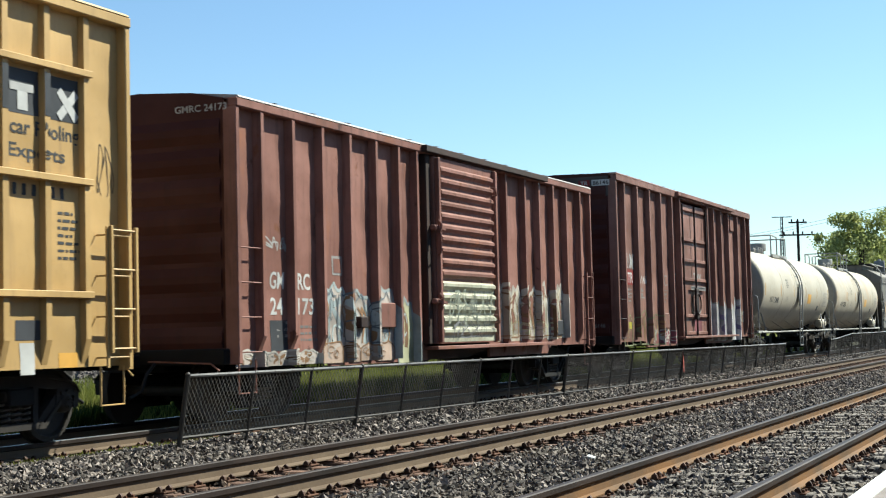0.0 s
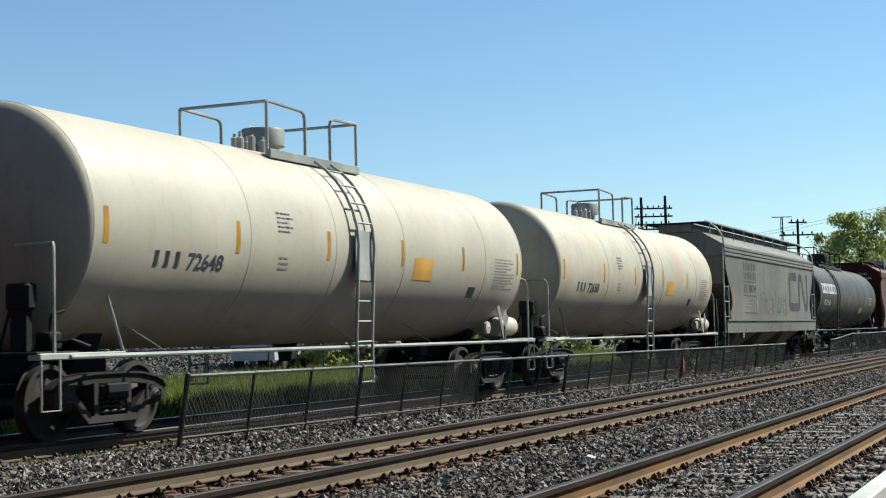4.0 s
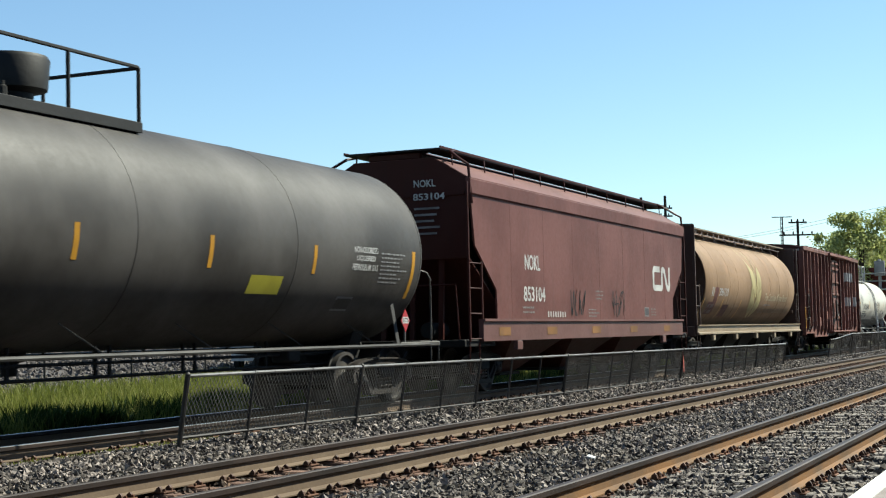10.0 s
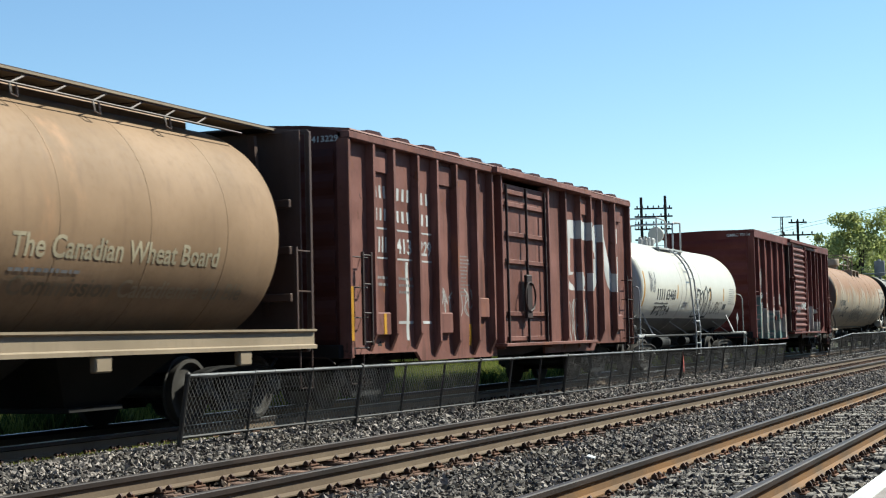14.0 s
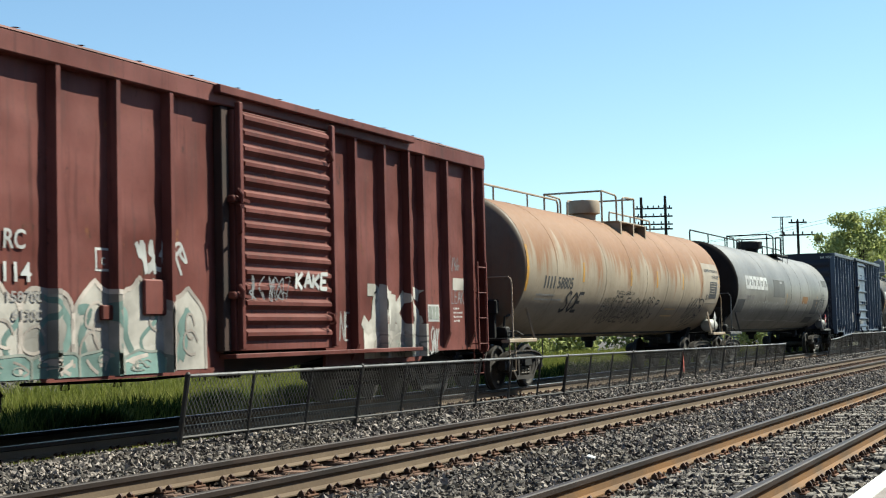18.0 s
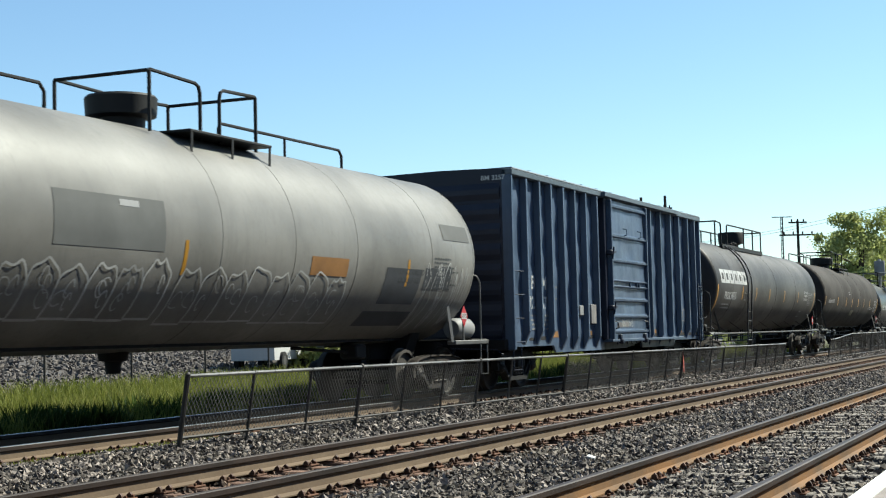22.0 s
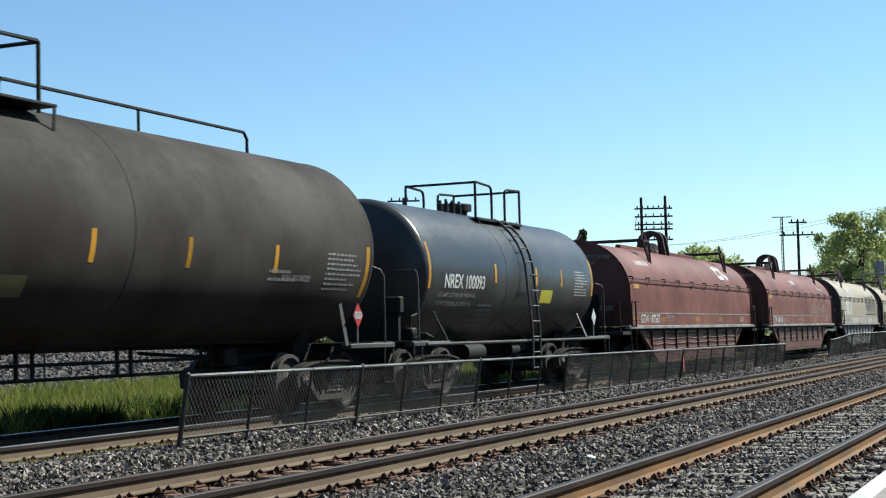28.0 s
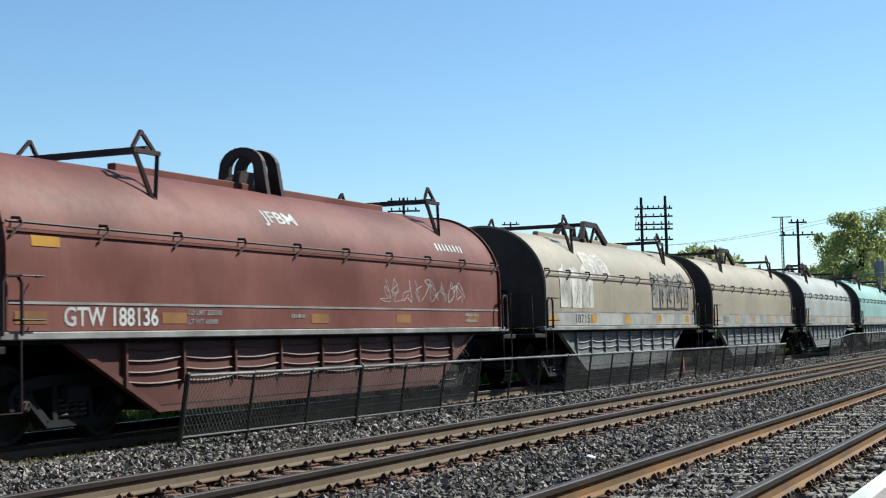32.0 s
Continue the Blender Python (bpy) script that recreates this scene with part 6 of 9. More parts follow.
def coil_car(u, L, hood, label, belly_mat, sill_mat, lifting, end_mat, hook=True):
    c = car("coil_car", label, u, L, "coil car", "freight train")
    arc = [(1.45 * math.cos(a), 2.15 + 1.34 * math.sin(a)) for a in [math.pi * i / 28 for i in range(29)]]
    outer = [(1.45, 1.30)] + arc + [(-1.45, 1.30)]
    s = Shape().prism(outer, 0.0, L, caps=False, smooth=True)
    s.f.pop()
    s.s.pop()
    part("hood", s, hood, c, "arched steel hood")
    for x in (0.03, L - 0.03):
        s = Shape().prism(outer, x - 0.02, x + 0.02)
        part("hood_end", s, end_mat, c, "flat arched end plate")
        rim = [(a * 1.012, 2.15 + (b - 2.15) * 1.012 if b > 2.15 else b) for a, b in outer]
        t = Shape()
        for (a, b), (a2, b2) in zip(rim, rim[1:]):
            t.beam((x, a, b), (x, a2, b2), 0.06, 0.025, (1, 0, 0))
        part("hood_rim", t, hood, c)
    zl = 2.50
    yl = coil_side(zl)
    for k in (-1, 1):
        part("latch_rod", Shape().tube([(0.05, k * (yl + 0.07), zl), (L - 0.05, k * (yl + 0.07), zl)], 0.017, 6), lifting, c, "locking rod along the hood")
        part("hood_ledge", Shape().box(0.0, L, k * (yl + 0.0), k * (yl + 0.05), zl - 0.10, zl - 0.07), hood, c)
        n = 9
        for i in range(n + 1):
            x = 0.25 + (L - 0.5) * i / n
            part("latch_clip", Shape().tube([(x, k * (yl - 0.02), zl + 0.05), (x, k * (yl + 0.09), zl + 0.04), (x + 0.05, k * (yl + 0.09), zl - 0.02), (x - 0.12, k * (yl + 0.06), zl - 0.16)], 0.018, 5), lifting, c)
        part("side_sill", Shape().box(-0.25, L + 0.25, k * 1.34, k * 1.54, 1.20, 1.29, 0.012), sill_mat, c, "pale deck sill")
        part("sill_trim", Shape().box(0.1, L - 0.1, k * 1.452, k * 1.459, 1.60, 1.63), sill_mat, c)
        b0, b1 = 3.0, L - 3.0
        o = [(1.3, 1.165), (L - 1.3, 1.165), (b1, 0.36), (b0, 0.36)]
        part("belly_side", Shape().prism(o, k * 1.36, k * 1.32, "y"), belly_mat, c, "trapezoid trough side")
        o = [(1.15, 1.165), (1.3, 1.165), (b0 + 0.06, 0.34), (b1 - 0.06, 0.34), (L - 1.3, 1.165), (L - 1.15, 1.165), (b1, 0.27), (b0, 0.27)]
        part("belly_flange", Shape().prism(o, k * 1.39, k * 1.30, "y"), belly_mat, c, "flange round the trough")
        m = 9
        for i in range(m):
            x = 2.3 + (L - 4.6) * i / (m - 1)
            low = 0.62 if (i in (0, m - 1)) else 0.62
            part("belly_rib", Shape().box(x - 0.03, x + 0.03, k * 1.358, k * 1.42, low, 1.16, 0.008), belly_mat, c)
        for z in (0.66, 0.80, 0.94, 1.08) if k < 0 else ():
            for i in range(m - 1):
                xa, xb = 2.3 + (L - 4.6) * i / (m - 1) + 0.03, 2.3 + (L - 4.6) * (i + 1) / (m - 1) - 0.03
                sag = 0.035 * math.sin(3.1 * i + 9.0 * z)
                part("belly_slat", Shape().tube([(xa + (xb - xa) * q, -1.372, z - 0.03 * math.sin(math.pi * q) + sag * (q - 0.5)) for q in (0, 0.2, 0.4, 0.6, 0.8, 1)], 0.017, 5), belly_mat, c)
        for z in (0.66, 0.80, 0.94, 1.08) if k > 0 else ():
            part("belly_slat", Shape().prism([(k * 1.358, z - 0.05), (k * 1.395, z + 0.0), (k * 1.358, z + 0.06)], 1.7, L - 1.7), belly_mat, c)
        rungs(c, 0.12, 0.5, k * 1.5, (1.42, 1.9), lifting, k * -0.12 if k > 0 else 0.12)
        for x, d in ((0.0, -1), (L, 1)):
            stirrup(c, x + d * -0.15, x + d * 0.3, k * 1.58, 0.42, 1.2, lifting)
            part("corner_loop", Shape().tube([(x + d * 0.12, k * 1.56, 1.25), (x + d * 0.12, k * 1.56, 1.82), (x + d * 0.05, k * 1.56, 1.9), (x - d * 0.10, k * 1.58, 1.9), (x - d * 0.17, k * 1.58, 1.82), (x - d * 0.17, k * 1.58, 1.25)], 0.022, 6), lifting, c, "corner grab loop")
    part("deck", Shape().box(-0.25, L + 0.25, -1.42, 1.42, 1.15, 1.26), M_UNDER, c)
    part("trough_floor", Shape().box(3.0, L - 3.0, -1.38, 1.38, 0.30, 0.36), M_UNDER, c)
    for x, d in ((0.0, -1), (L, 1)):
        part("end_deck", Shape().box(x, x + d * 0.75, -1.5, 1.5, 1.05, 1.14, 0.012), M_UNDER, c)
        part("draft_sill", Shape().box(x - d * 2.6, x + d * 0.8, -0.3, 0.3, 0.72, 1.05, 0.02), M_UNDER, c)
        part("hand_brake", Shape().lathe([(x + d * 0.45, 0.05), (x + d * 0.46, 0.28), (x + d * 0.49, 0.28), (x + d * 0.5, 0.05)], 1.85, 16, -0.55), M_UNDER, c, "hand brake wheel")
        part("brake_stand", Shape().box(x + d * 0.3, x + d * 0.46, -0.75, -0.35, 1.1, 2.1, 0.02), M_UNDER, c)
        part("end_rail", Shape().tube([(x + d * 0.6, -1.4, 1.1), (x + d * 0.6, -1.38, 1.95), (x + d * 0.6, -0.9, 2.0), (x + d * 0.6, -0.9, 1.1)], 0.018, 6), lifting, c)
        coupler(c, x + d * 0.65, d)
    # hood lifting gear on the crest
    ztop = 3.49
    part("ridge_strip", Shape().box(L * 0.27, L * 0.84, -0.07, 0.07, ztop - 0.03, ztop + 0.12, 0.012), hood, c, "ridge strip on the crest")
    for x in (L * 0.23, L * 0.855):
        part("stacking_bar", Shape().beam((x, -1.0, ztop + 0.17), (x, 1.0, ztop + 0.17), 0.085, 0.085), lifting, c, "crosswise stacking bar")
        for k in (-1, 1):
            b = Shape()
            for dx in (-0.26, 0.26):
                b.beam((x + dx, k * 0.98, ztop + 0.14), (x + dx * 0.1, k * 1.10, 2.97), 0.05, 0.05)
            b.beam((x - 0.30, k * 0.98, ztop + 0.14), (x + 0.30, k * 0.98, ztop + 0.14), 0.06, 0.06)
            b.beam((x - 0.26, k * 0.94, ztop + 0.15), (x, k * 0.9, ztop + 0.42), 0.045, 0.045)
            b.beam((x + 0.26, k * 0.94, ztop + 0.15), (x, k * 0.9, ztop + 0.42), 0.045, 0.045)
            part("stacking_bracket", b, lifting, c, "V-shaped stacking bracket")
    xc = L * 0.52
    if hook:
        for dx in (-0.22, 0.22):
            o = []
            for a in range(13):
                q = math.pi * a / 12
                o.append((0.40 * math.cos(q), ztop + 0.38 + 0.32 * math.sin(q)))
            inn = [(0.22 * math.cos(math.pi * a / 12), ztop + 0.36 + 0.20 * math.sin(math.pi * a / 12)) for a in range(13)]
            o = [(0.48, ztop - 0.1)] + o + [(-0.48, ztop - 0.1), (-0.26, ztop - 0.08)] + inn[::-1] + [(0.26, ztop - 0.08)]
            part("lifting_eye", Shape().prism(o, xc + dx - 0.05, xc + dx + 0.05), lifting, c, "horseshoe lifting eye")
        part("lifting_gusset", Shape().prism([(xc - 0.9, ztop + 0.08), (xc + 0.9, ztop + 0.08), (xc + 0.3, ztop + 0.32), (xc - 0.3, ztop + 0.32)], -0.03, 0.03, "y"), lifting, c)
    else:
        for k in (-1, 1):
            b = Shape()
            pts = [(xc - 1.0, k * 0.42, ztop - 0.02), (xc - 0.5, k * 0.3, ztop + 0.45), (xc + 0.5, k * 0.3, ztop + 0.45), (xc + 1.0, k * 0.42, ztop - 0.02)]
            for p, q in zip(pts, pts[1:]):
                b.beam(p, q, 0.11, 0.13)
            b.beam((xc - 0.5, k * 0.3, ztop + 0.45), (xc - 0.1, k * 0.3, ztop), 0.06)
            b.beam((xc + 0.5, k * 0.3, ztop + 0.45), (xc + 0.1, k * 0.3, ztop), 0.06)
            part("lifting_frame", b, lifting, c, "trapezoid lifting frame")
        part("lifting_bar", Shape().beam((xc, -0.3, ztop + 0.46), (xc, 0.3, ztop + 0.46), 0.3, 0.08), lifting, c)
    bogie(c, 1.7, False)
    bogie(c, L - 1.7, False)
    return c


# ---- the train, car by car ----
BROWN = dict(grime=(0.05, 0.03, 0.026), dirt=0.6, fade=0.4, rough=0.55, dents=0.75, scuff=0.75, gloss=0.15)
M_PALE_ROOF = paint("worn_galvanised_roof", (0.44, 0.42, 0.40), (0.16, 0.10, 0.08), 0.5, 0.3, fade=0.2, dents=0.2)

# yellow boxcar
M_AMBER = paint("amber_car_paint", (0.58, 0.375, 0.145), (0.17, 0.11, 0.06), 0.4, 0.0, fade=0.2, dents=0.5)
RX = [0.66 + 1.02 * 0, 1.4] + [2.1, 2.8, 3.5, 4.2, 4.9, 5.6] + [10.0, 10.65, 11.35, 12.05, 12.75, 13.46, 14.17, 14.88]
c, f = boxcar(-0.8, 15.68, 5.10, M_AMBER, RX, (6.1, 9.5, "plug"), "yellow-ochre high boxcar with exterior ribs and ladders", dusty=True, rib=(0.048, 1.548))
for z in (4.29, 3.02, 1.71):
    part("belt_rail", Shape().box(10.0, 14.95, -1.59, -1.47, z - 0.04, z + 0.04, 0.008), M_AMBER, c, "horizontal belt rail")
sticker(c, 12.45, 14.95, 3.70, 4.20, M_DARK_PATCH, f, "dark_panel", "dark painted panel")
for x in (12.75, 13.46, 14.17):
    sticker(c, x - 0.05, x + 0.05, 3.71, 4.20, M_DARK_PATCH, flat(-1.549), "dark_panel")
for i in range(4):
    sticker(c, 12.5, 13.5, 3.84 + 0.07 * i, 3.87 + 0.07 * i, M_WHITE, f, "stripe", "white stripe" if i == 0 else "", 0.010)
sticker(c, 13.62, 14.02, 3.95, 4.04, M_WHITE, f, "wordmark_block", "pale wordmark block", 0.010)
sticker(c, 13.75, 13.92, 3.74, 3.95, M_WHITE, f, "wordmark_block", "", 0.010)
for k in (-1, 1):
    s = ribbon(Shape(), [(14.62 - 0.16 * k, 3.74), (14.62 + 0.16 * k, 4.05)], 0.11, f, 0.011 + 0.001 * k)
    flat_part("wordmark_block", s, M_WHITE, c)
letters(c, "car Pooling", 13.62, 3.42, 1.22, 0.22, M_INK, f, ribs=(14.17, 14.88), face=-1.555)
letters(c, "Experts", 13.60, 3.17, 0.98, 0.2, M_INK, f, ribs=(14.17, 14.88), face=-1.555)
blocks(c, 6, 13.62, 2.80, 0.98, 0.13, M_INK, f, "short dark word as bars", False)
small_print(c, 14.43, 2.62, 0.42, 7, 0.045, M_INK, f, 3)
sticker(c, 13.70, 14.15, 1.2, 1.42, M_DARK_PATCH, f, "data_panel", "dark data panel")
sticker(c, 13.77, 14.01, 0.82, 1.17, M_WHITE, f, "paper_sticker", "white paper sticker")
sticker(c, 14.43, 14.77, 0.88, 1.05, M_ORANGE, f)
scrawl(c, 15.15, 15.50, 2.9, 3.5, M_SPRAY_K, f, 5, 0.015, 2)
end_ladder(c, 15.17, 15.66, -1.66, 1.03, 2.53, M_AMBER)

# first brown boxcar, with a corrugated door
M_B1 = paint("faded_brown_car_paint", (0.278, 0.129, 0.099), rust=0.32, **BROWN)
M_DOORSPRAY = paint("pale_sprayed_door_paint", (0.56, 0.56, 0.42), (0.15, 0.08, 0.055), 0.9, 0.35, (0.20, 0.085, 0.05), 0.3, scuff=0.9)
M_SEAFOAM = plain("sea_green_spray", (0.40, 0.44, 0.35), 0.7, 0.0, 0.3, 9, 0.0)
M_BLUSH, M_TEAL, M_SKY = spray("blush_white_spray", (0.70, 0.61, 0.54)), spray("teal_spray", (0.42, 0.49, 0.50)), spray("pale_blue_spray", (0.58, 0.66, 0.66))
M_SLATEBLUE, M_PEACH = spray("slate_blue_spray", (0.20, 0.24, 0.28)), spray("peach_spray", (0.62, 0.46, 0.36))
M_CHALK = spray("chalky_cream_spray", (0.74, 0.67, 0.53))
M_LIME, M_OCHRE, M_MILK = spray("pale_lime_spray", (0.66, 0.66, 0.42)), spray("ochre_spray", (0.36, 0.20, 0.10)), spray("milky_spray", (0.76, 0.72, 0.64))
# Much darker than the sides: the ends' shade is put into this colour.
M_B1E = paint("brown_rib_and_shaded_end_paint", (0.075, 0.024, 0.019), (0.03, 0.02, 0.018), 0.5, 0.0, fade=0.2, dents=0.3, gloss=0.1)
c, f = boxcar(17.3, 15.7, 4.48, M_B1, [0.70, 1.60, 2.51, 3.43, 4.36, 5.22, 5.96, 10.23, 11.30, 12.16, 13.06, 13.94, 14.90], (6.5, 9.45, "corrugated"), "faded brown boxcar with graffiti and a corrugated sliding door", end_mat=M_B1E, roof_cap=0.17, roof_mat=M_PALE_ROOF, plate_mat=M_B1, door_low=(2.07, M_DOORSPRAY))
RB = [0.70, 1.60, 2.51, 3.43, 4.36, 5.22, 5.96, 10.23, 11.30, 12.16, 13.06, 13.94, 14.90]
mural(c, 2.58, 5.16, 0.76, 2.12, 3, (M_BLUSH, M_TEAL, M_SKY), f, 301, RB, 0.055)
mural(c, 2.62, 5.12, 0.80, 1.98, 5, (None, M_OCHRE, M_SLATEBLUE), lambda x, z: f(x, z) - 0.006, 308, RB, 0.026)
mural(c, 2.62, 5.12, 0.76, 1.12, 4, (M_PEACH, M_BLUSH, M_OCHRE), lambda x, z: f(x, z) - 0.014, 309, RB, 0.022)
mural(c, 9.7, 13.7, 1.06, 2.12, 6, (None, M_OCHRE, M_OCHRE), lambda x, z: f(x, z) - 0.006, 310, RB, 0.022)
mural(c, 5.30, 5.92, 0.70, 2.06, 1, (M_LIME, M_OCHRE, M_SKY), f, 302, RB, 0.06)
mural(c, 0.15, 2.45, 0.76, 1.02, 4, (M_BLUSH, M_OCHRE, M_MILK), f, 303, RB, 0.03)
mural(c, 9.55, 13.9, 1.0, 2.30, 8, (M_CHALK, M_B1, M_MILK), f, 304, RB, 0.06)
scrawl(c, 6.9, 9.0, 1.35, 1.95, M_SEAFOAM, flat(-1.717), 306, 0.028, 6, "green and dark strokes on the door")
scrawl(c, 7.0, 8.8, 1.12, 1.4, M_SPRAY_G, flat(-1.717), 307, 0.018, 4, "green and dark strokes on the door")
mural(c, 10.3, 13.2, 1.04, 1.42, 7, (M_MILK, M_BLUSH, M_LIME), f, 305, RB, 0.03)
part("card_box", Shape().box(3.75, 4.02, -1.56, -1.45, 1.30, 1.48, 0.015), M_DARK_IRON, c, "small dark card box")
part("card_plate", Shape().box(4.47, 5.12, -1.53, -1.45, 1.30, 1.71, 0.015), M_B1, c, "brown metal placard board")
part("data_plate", Shape().box(13.35, 13.78, -1.50, -1.45, 1.10, 1.42, 0.01), M_DARK_PATCH, c, "dark data plate")
letters(c, "GM", 1.06, 1.87, 0.40, 0.25, M_WHITE, f)
letters(c, "RC", 1.88, 1.87, 0.38, 0.25, M_WHITE, f)
letters(c, "24", 1.08, 1.50, 0.36, 0.25, M_WHITE, f)
letters(c, "173", 1.86, 1.50, 0.50, 0.25, M_WHITE, f)
small_print(c, 1.25, 1.36, 0.45, 3, 0.05, M_DULL_WHITE, f, 4)
small_print(c, 1.95, 1.30, 0.55, 3, 0.05, M_DULL_WHITE, f, 5)
sticker(c, 2.98, 3.30, 2.12, 2.42, M_DULL_WHITE, f, "stencil_frame", "framed stencil")
sticker(c, 3.02, 3.26, 2.16, 2.38, M_B1, f, "stencil_field", "", 0.009)
sticker(c, 1.06, 1.70, 0.98, 1.42, M_DARK_PATCH, f, "dark_patch", "dark grey paint patch")
scrawl(c, 0.95, 1.60, 2.42, 2.62, M_SPRAY_W, f, 7, 0.02, 3)


def end_letters(c, words, y0, z, w, h, material, x=-0.03):
    """Lettering on the front end wall, which faces -x; y0 is its left end as read from there."""
    ob = letters(c, words, 0.0, z, w, h, material, flat(0.0), lift=0.012)
    ob.matrix_basis = pose(x, y0, 0, 0, 0, -90)
    return ob


def end_patch(c, y0, y1, z0, z1, material, name, label, x=-0.004):
    """A painted or unpainted rectangle on the front end wall."""
    return part(name, Shape().box(x - 0.002, x, y0, y1, z0, z1), material, c, label)


M_BARE_END = plain("bare_galvanised_end", (0.12, 0.10, 0.095), 0.7, 0.0, 0.3, 14, 0.1)
M_REDSIGN = plain("red_number_patch", (0.34, 0.035, 0.03), 0.6, 0.0, 0.2, 14, 0.0)
end_letters(c, "GMRC 24173", -0.62, 4.31, 0.84, 0.10, M_WHITE, 0.0)
end_letters(c, "GMRC 24173", 0.9, 2.06, 0.9, 0.07, M_DULL_WHITE, -0.07)

# second brown boxcar, high, with a plug door
M_B2 = paint("brown_plug_car_paint", (0.255, 0.127, 0.098), rust=0.1, **BROWN)
M_LILAC, M_PURPLE, M_MINT = spray("lilac_white_spray", (0.74, 0.71, 0.72)), spray("purple_spray", (0.27, 0.22, 0.38)), spray("pale_mint_spray", (0.60, 0.65, 0.56))
M_PINK, M_MOSS = spray("dull_pink_spray", (0.36, 0.11, 0.13)), spray("moss_green_spray", (0.36, 0.38, 0.20))
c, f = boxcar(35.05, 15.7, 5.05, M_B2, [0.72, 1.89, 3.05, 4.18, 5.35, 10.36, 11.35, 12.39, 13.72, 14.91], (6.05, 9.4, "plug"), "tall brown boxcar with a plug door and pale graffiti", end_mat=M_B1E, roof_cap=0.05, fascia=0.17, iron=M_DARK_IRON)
RB = [0.72, 1.89, 3.05, 4.18, 5.35, 10.36, 11.35, 12.39, 13.72, 14.91]
mural(c, 0.85, 4.3, 0.76, 1.72, 5, (None, M_OCHRE, M_MOSS), f, 311, RB, 0.032)
mural(c, 3.5, 5.7, 0.76, 1.24, 4, (M_PINK, M_MILK, M_MILK), f, 312, RB, 0.03)
mural(c, 9.7, 14.2, 0.74, 2.26, 5, (M_LILAC, M_PURPLE, M_MINT), f, 313, RB, 0.036)
tag(c, "OIS", 14.15, 14.85, 1.35, 1.75, M_MINT, f, 314, 0.06)
sticker(c, 7.75, 8.65, 1.10, 1.50, M_PINK, flat(-1.532), "paint_patch", "pink sprayed patch on the door")
letters(c, "TR", 1.25, 2.38, 0.44, 0.26, M_WHITE, f)
letters(c, "86146", 2.16, 2.38, 0.80, 0.22, M_WHITE, f)
tag(c, "SLONE", 1.02, 1.84, 2.72, 3.12, M_SPRAY_W, f, 9, 0.045)
tag(c, "WE", 5.55, 5.98, 2.28, 2.78, M_SPRAY_W, f, 10, 0.04)
sticker(c, 1.02, 1.47, 1.20, 1.38, M_LEMON, f)
small_print(c, 1.10, 2.18, 0.55, 4, 0.05, M_DULL_WHITE, f, 6)
small_print(c, 2.30, 2.18, 0.5, 3, 0.05, M_DULL_WHITE, f, 7)
small_print(c, 4.50, 2.1, 0.6, 3, 0.05, M_DULL_WHITE, f, 8)
part("defect_box", Shape().box(4.3, 4.95, -1.54, -1.47, 1.2, 1.62, 0.02), M_B2, c, "small metal card box")
end_patch(c, -1.40, 1.40, 4.50, 5.0, M_BARE_END, "end_panel", "bare grey upper end panel")
end_patch(c, -0.93, -0.64, 4.765, 4.915, M_REDSIGN, "number_patch", "red number patch", -0.008)
end_patch(c, -1.44, -0.98, 4.765, 4.915, M_WHITE, "number_patch", "white number patch", -0.008)
end_letters(c, "TR", -0.69, 4.79, 0.2, 0.1, M_WHITE, -0.006)
end_letters(c, "86146", -1.01, 4.79, 0.41, 0.1, M_INK, -0.006)
for z, w in ((3.65, 0.6), (3.1, 0.4), (2.55, 0.55)):
    end_patch(c, 0.1 - w, 0.1, z, z + 0.035, M_DULL_WHITE, "small_print", "row of small print", -0.066)
sticker(c, 1.02, 1.75, 2.33, 2.72, M_REDSIGN, f, "paint_patch", "red paint patch", 0.003)
letters(c, "LD LMT", 1.05, 2.16, 0.4, 0.09, M_DULL_WHITE, f)
letters(c, "LT WT", 1.05, 2.01, 0.36, 0.09, M_DULL_WHITE, f)
letters(c, "212300", 2.2, 2.16, 0.42, 0.1, M_DULL_WHITE, f)
letters(c, "72700", 2.25, 2.0, 0.36, 0.1, M_DULL_WHITE, f)
sticker(c, 4.78, 5.06, 2.38, 2.66, M_DULL_WHITE, f, "stencil_frame")
sticker(c, 4.81, 5.03, 2.41, 2.63, M_B2, f, "stencil_field", "", 0.009)
small_print(c, 4.5, 2.22, 0.75, 2, 0.05, M_DULL_WHITE, f, 19)
tag(c, "TOKN", 7.75, 8.65, 2.5, 2.82, M_SPRAY_W, flat(-1.535), 18, 0.05)
part("notice_strip", Shape().box(7.2, 8.95, -1.605, -1.60, 2.30, 2.42), M_DULL_WHITE, c, "pale notice strip across the door")
small_print(c, 7.25, 2.34, 1.65, 1, 0.06, M_INK, flat(-1.605), 20)
part("corner_hatch", Shape().box(13.1, 13.62, -1.50, -1.46, 4.35, 4.86, 0.01), M_B2, c, "plate between the end ribs")
end_letters(c, "86146", -0.9, 1.25, 0.35, 0.10, M_DULL_WHITE, -0.07)

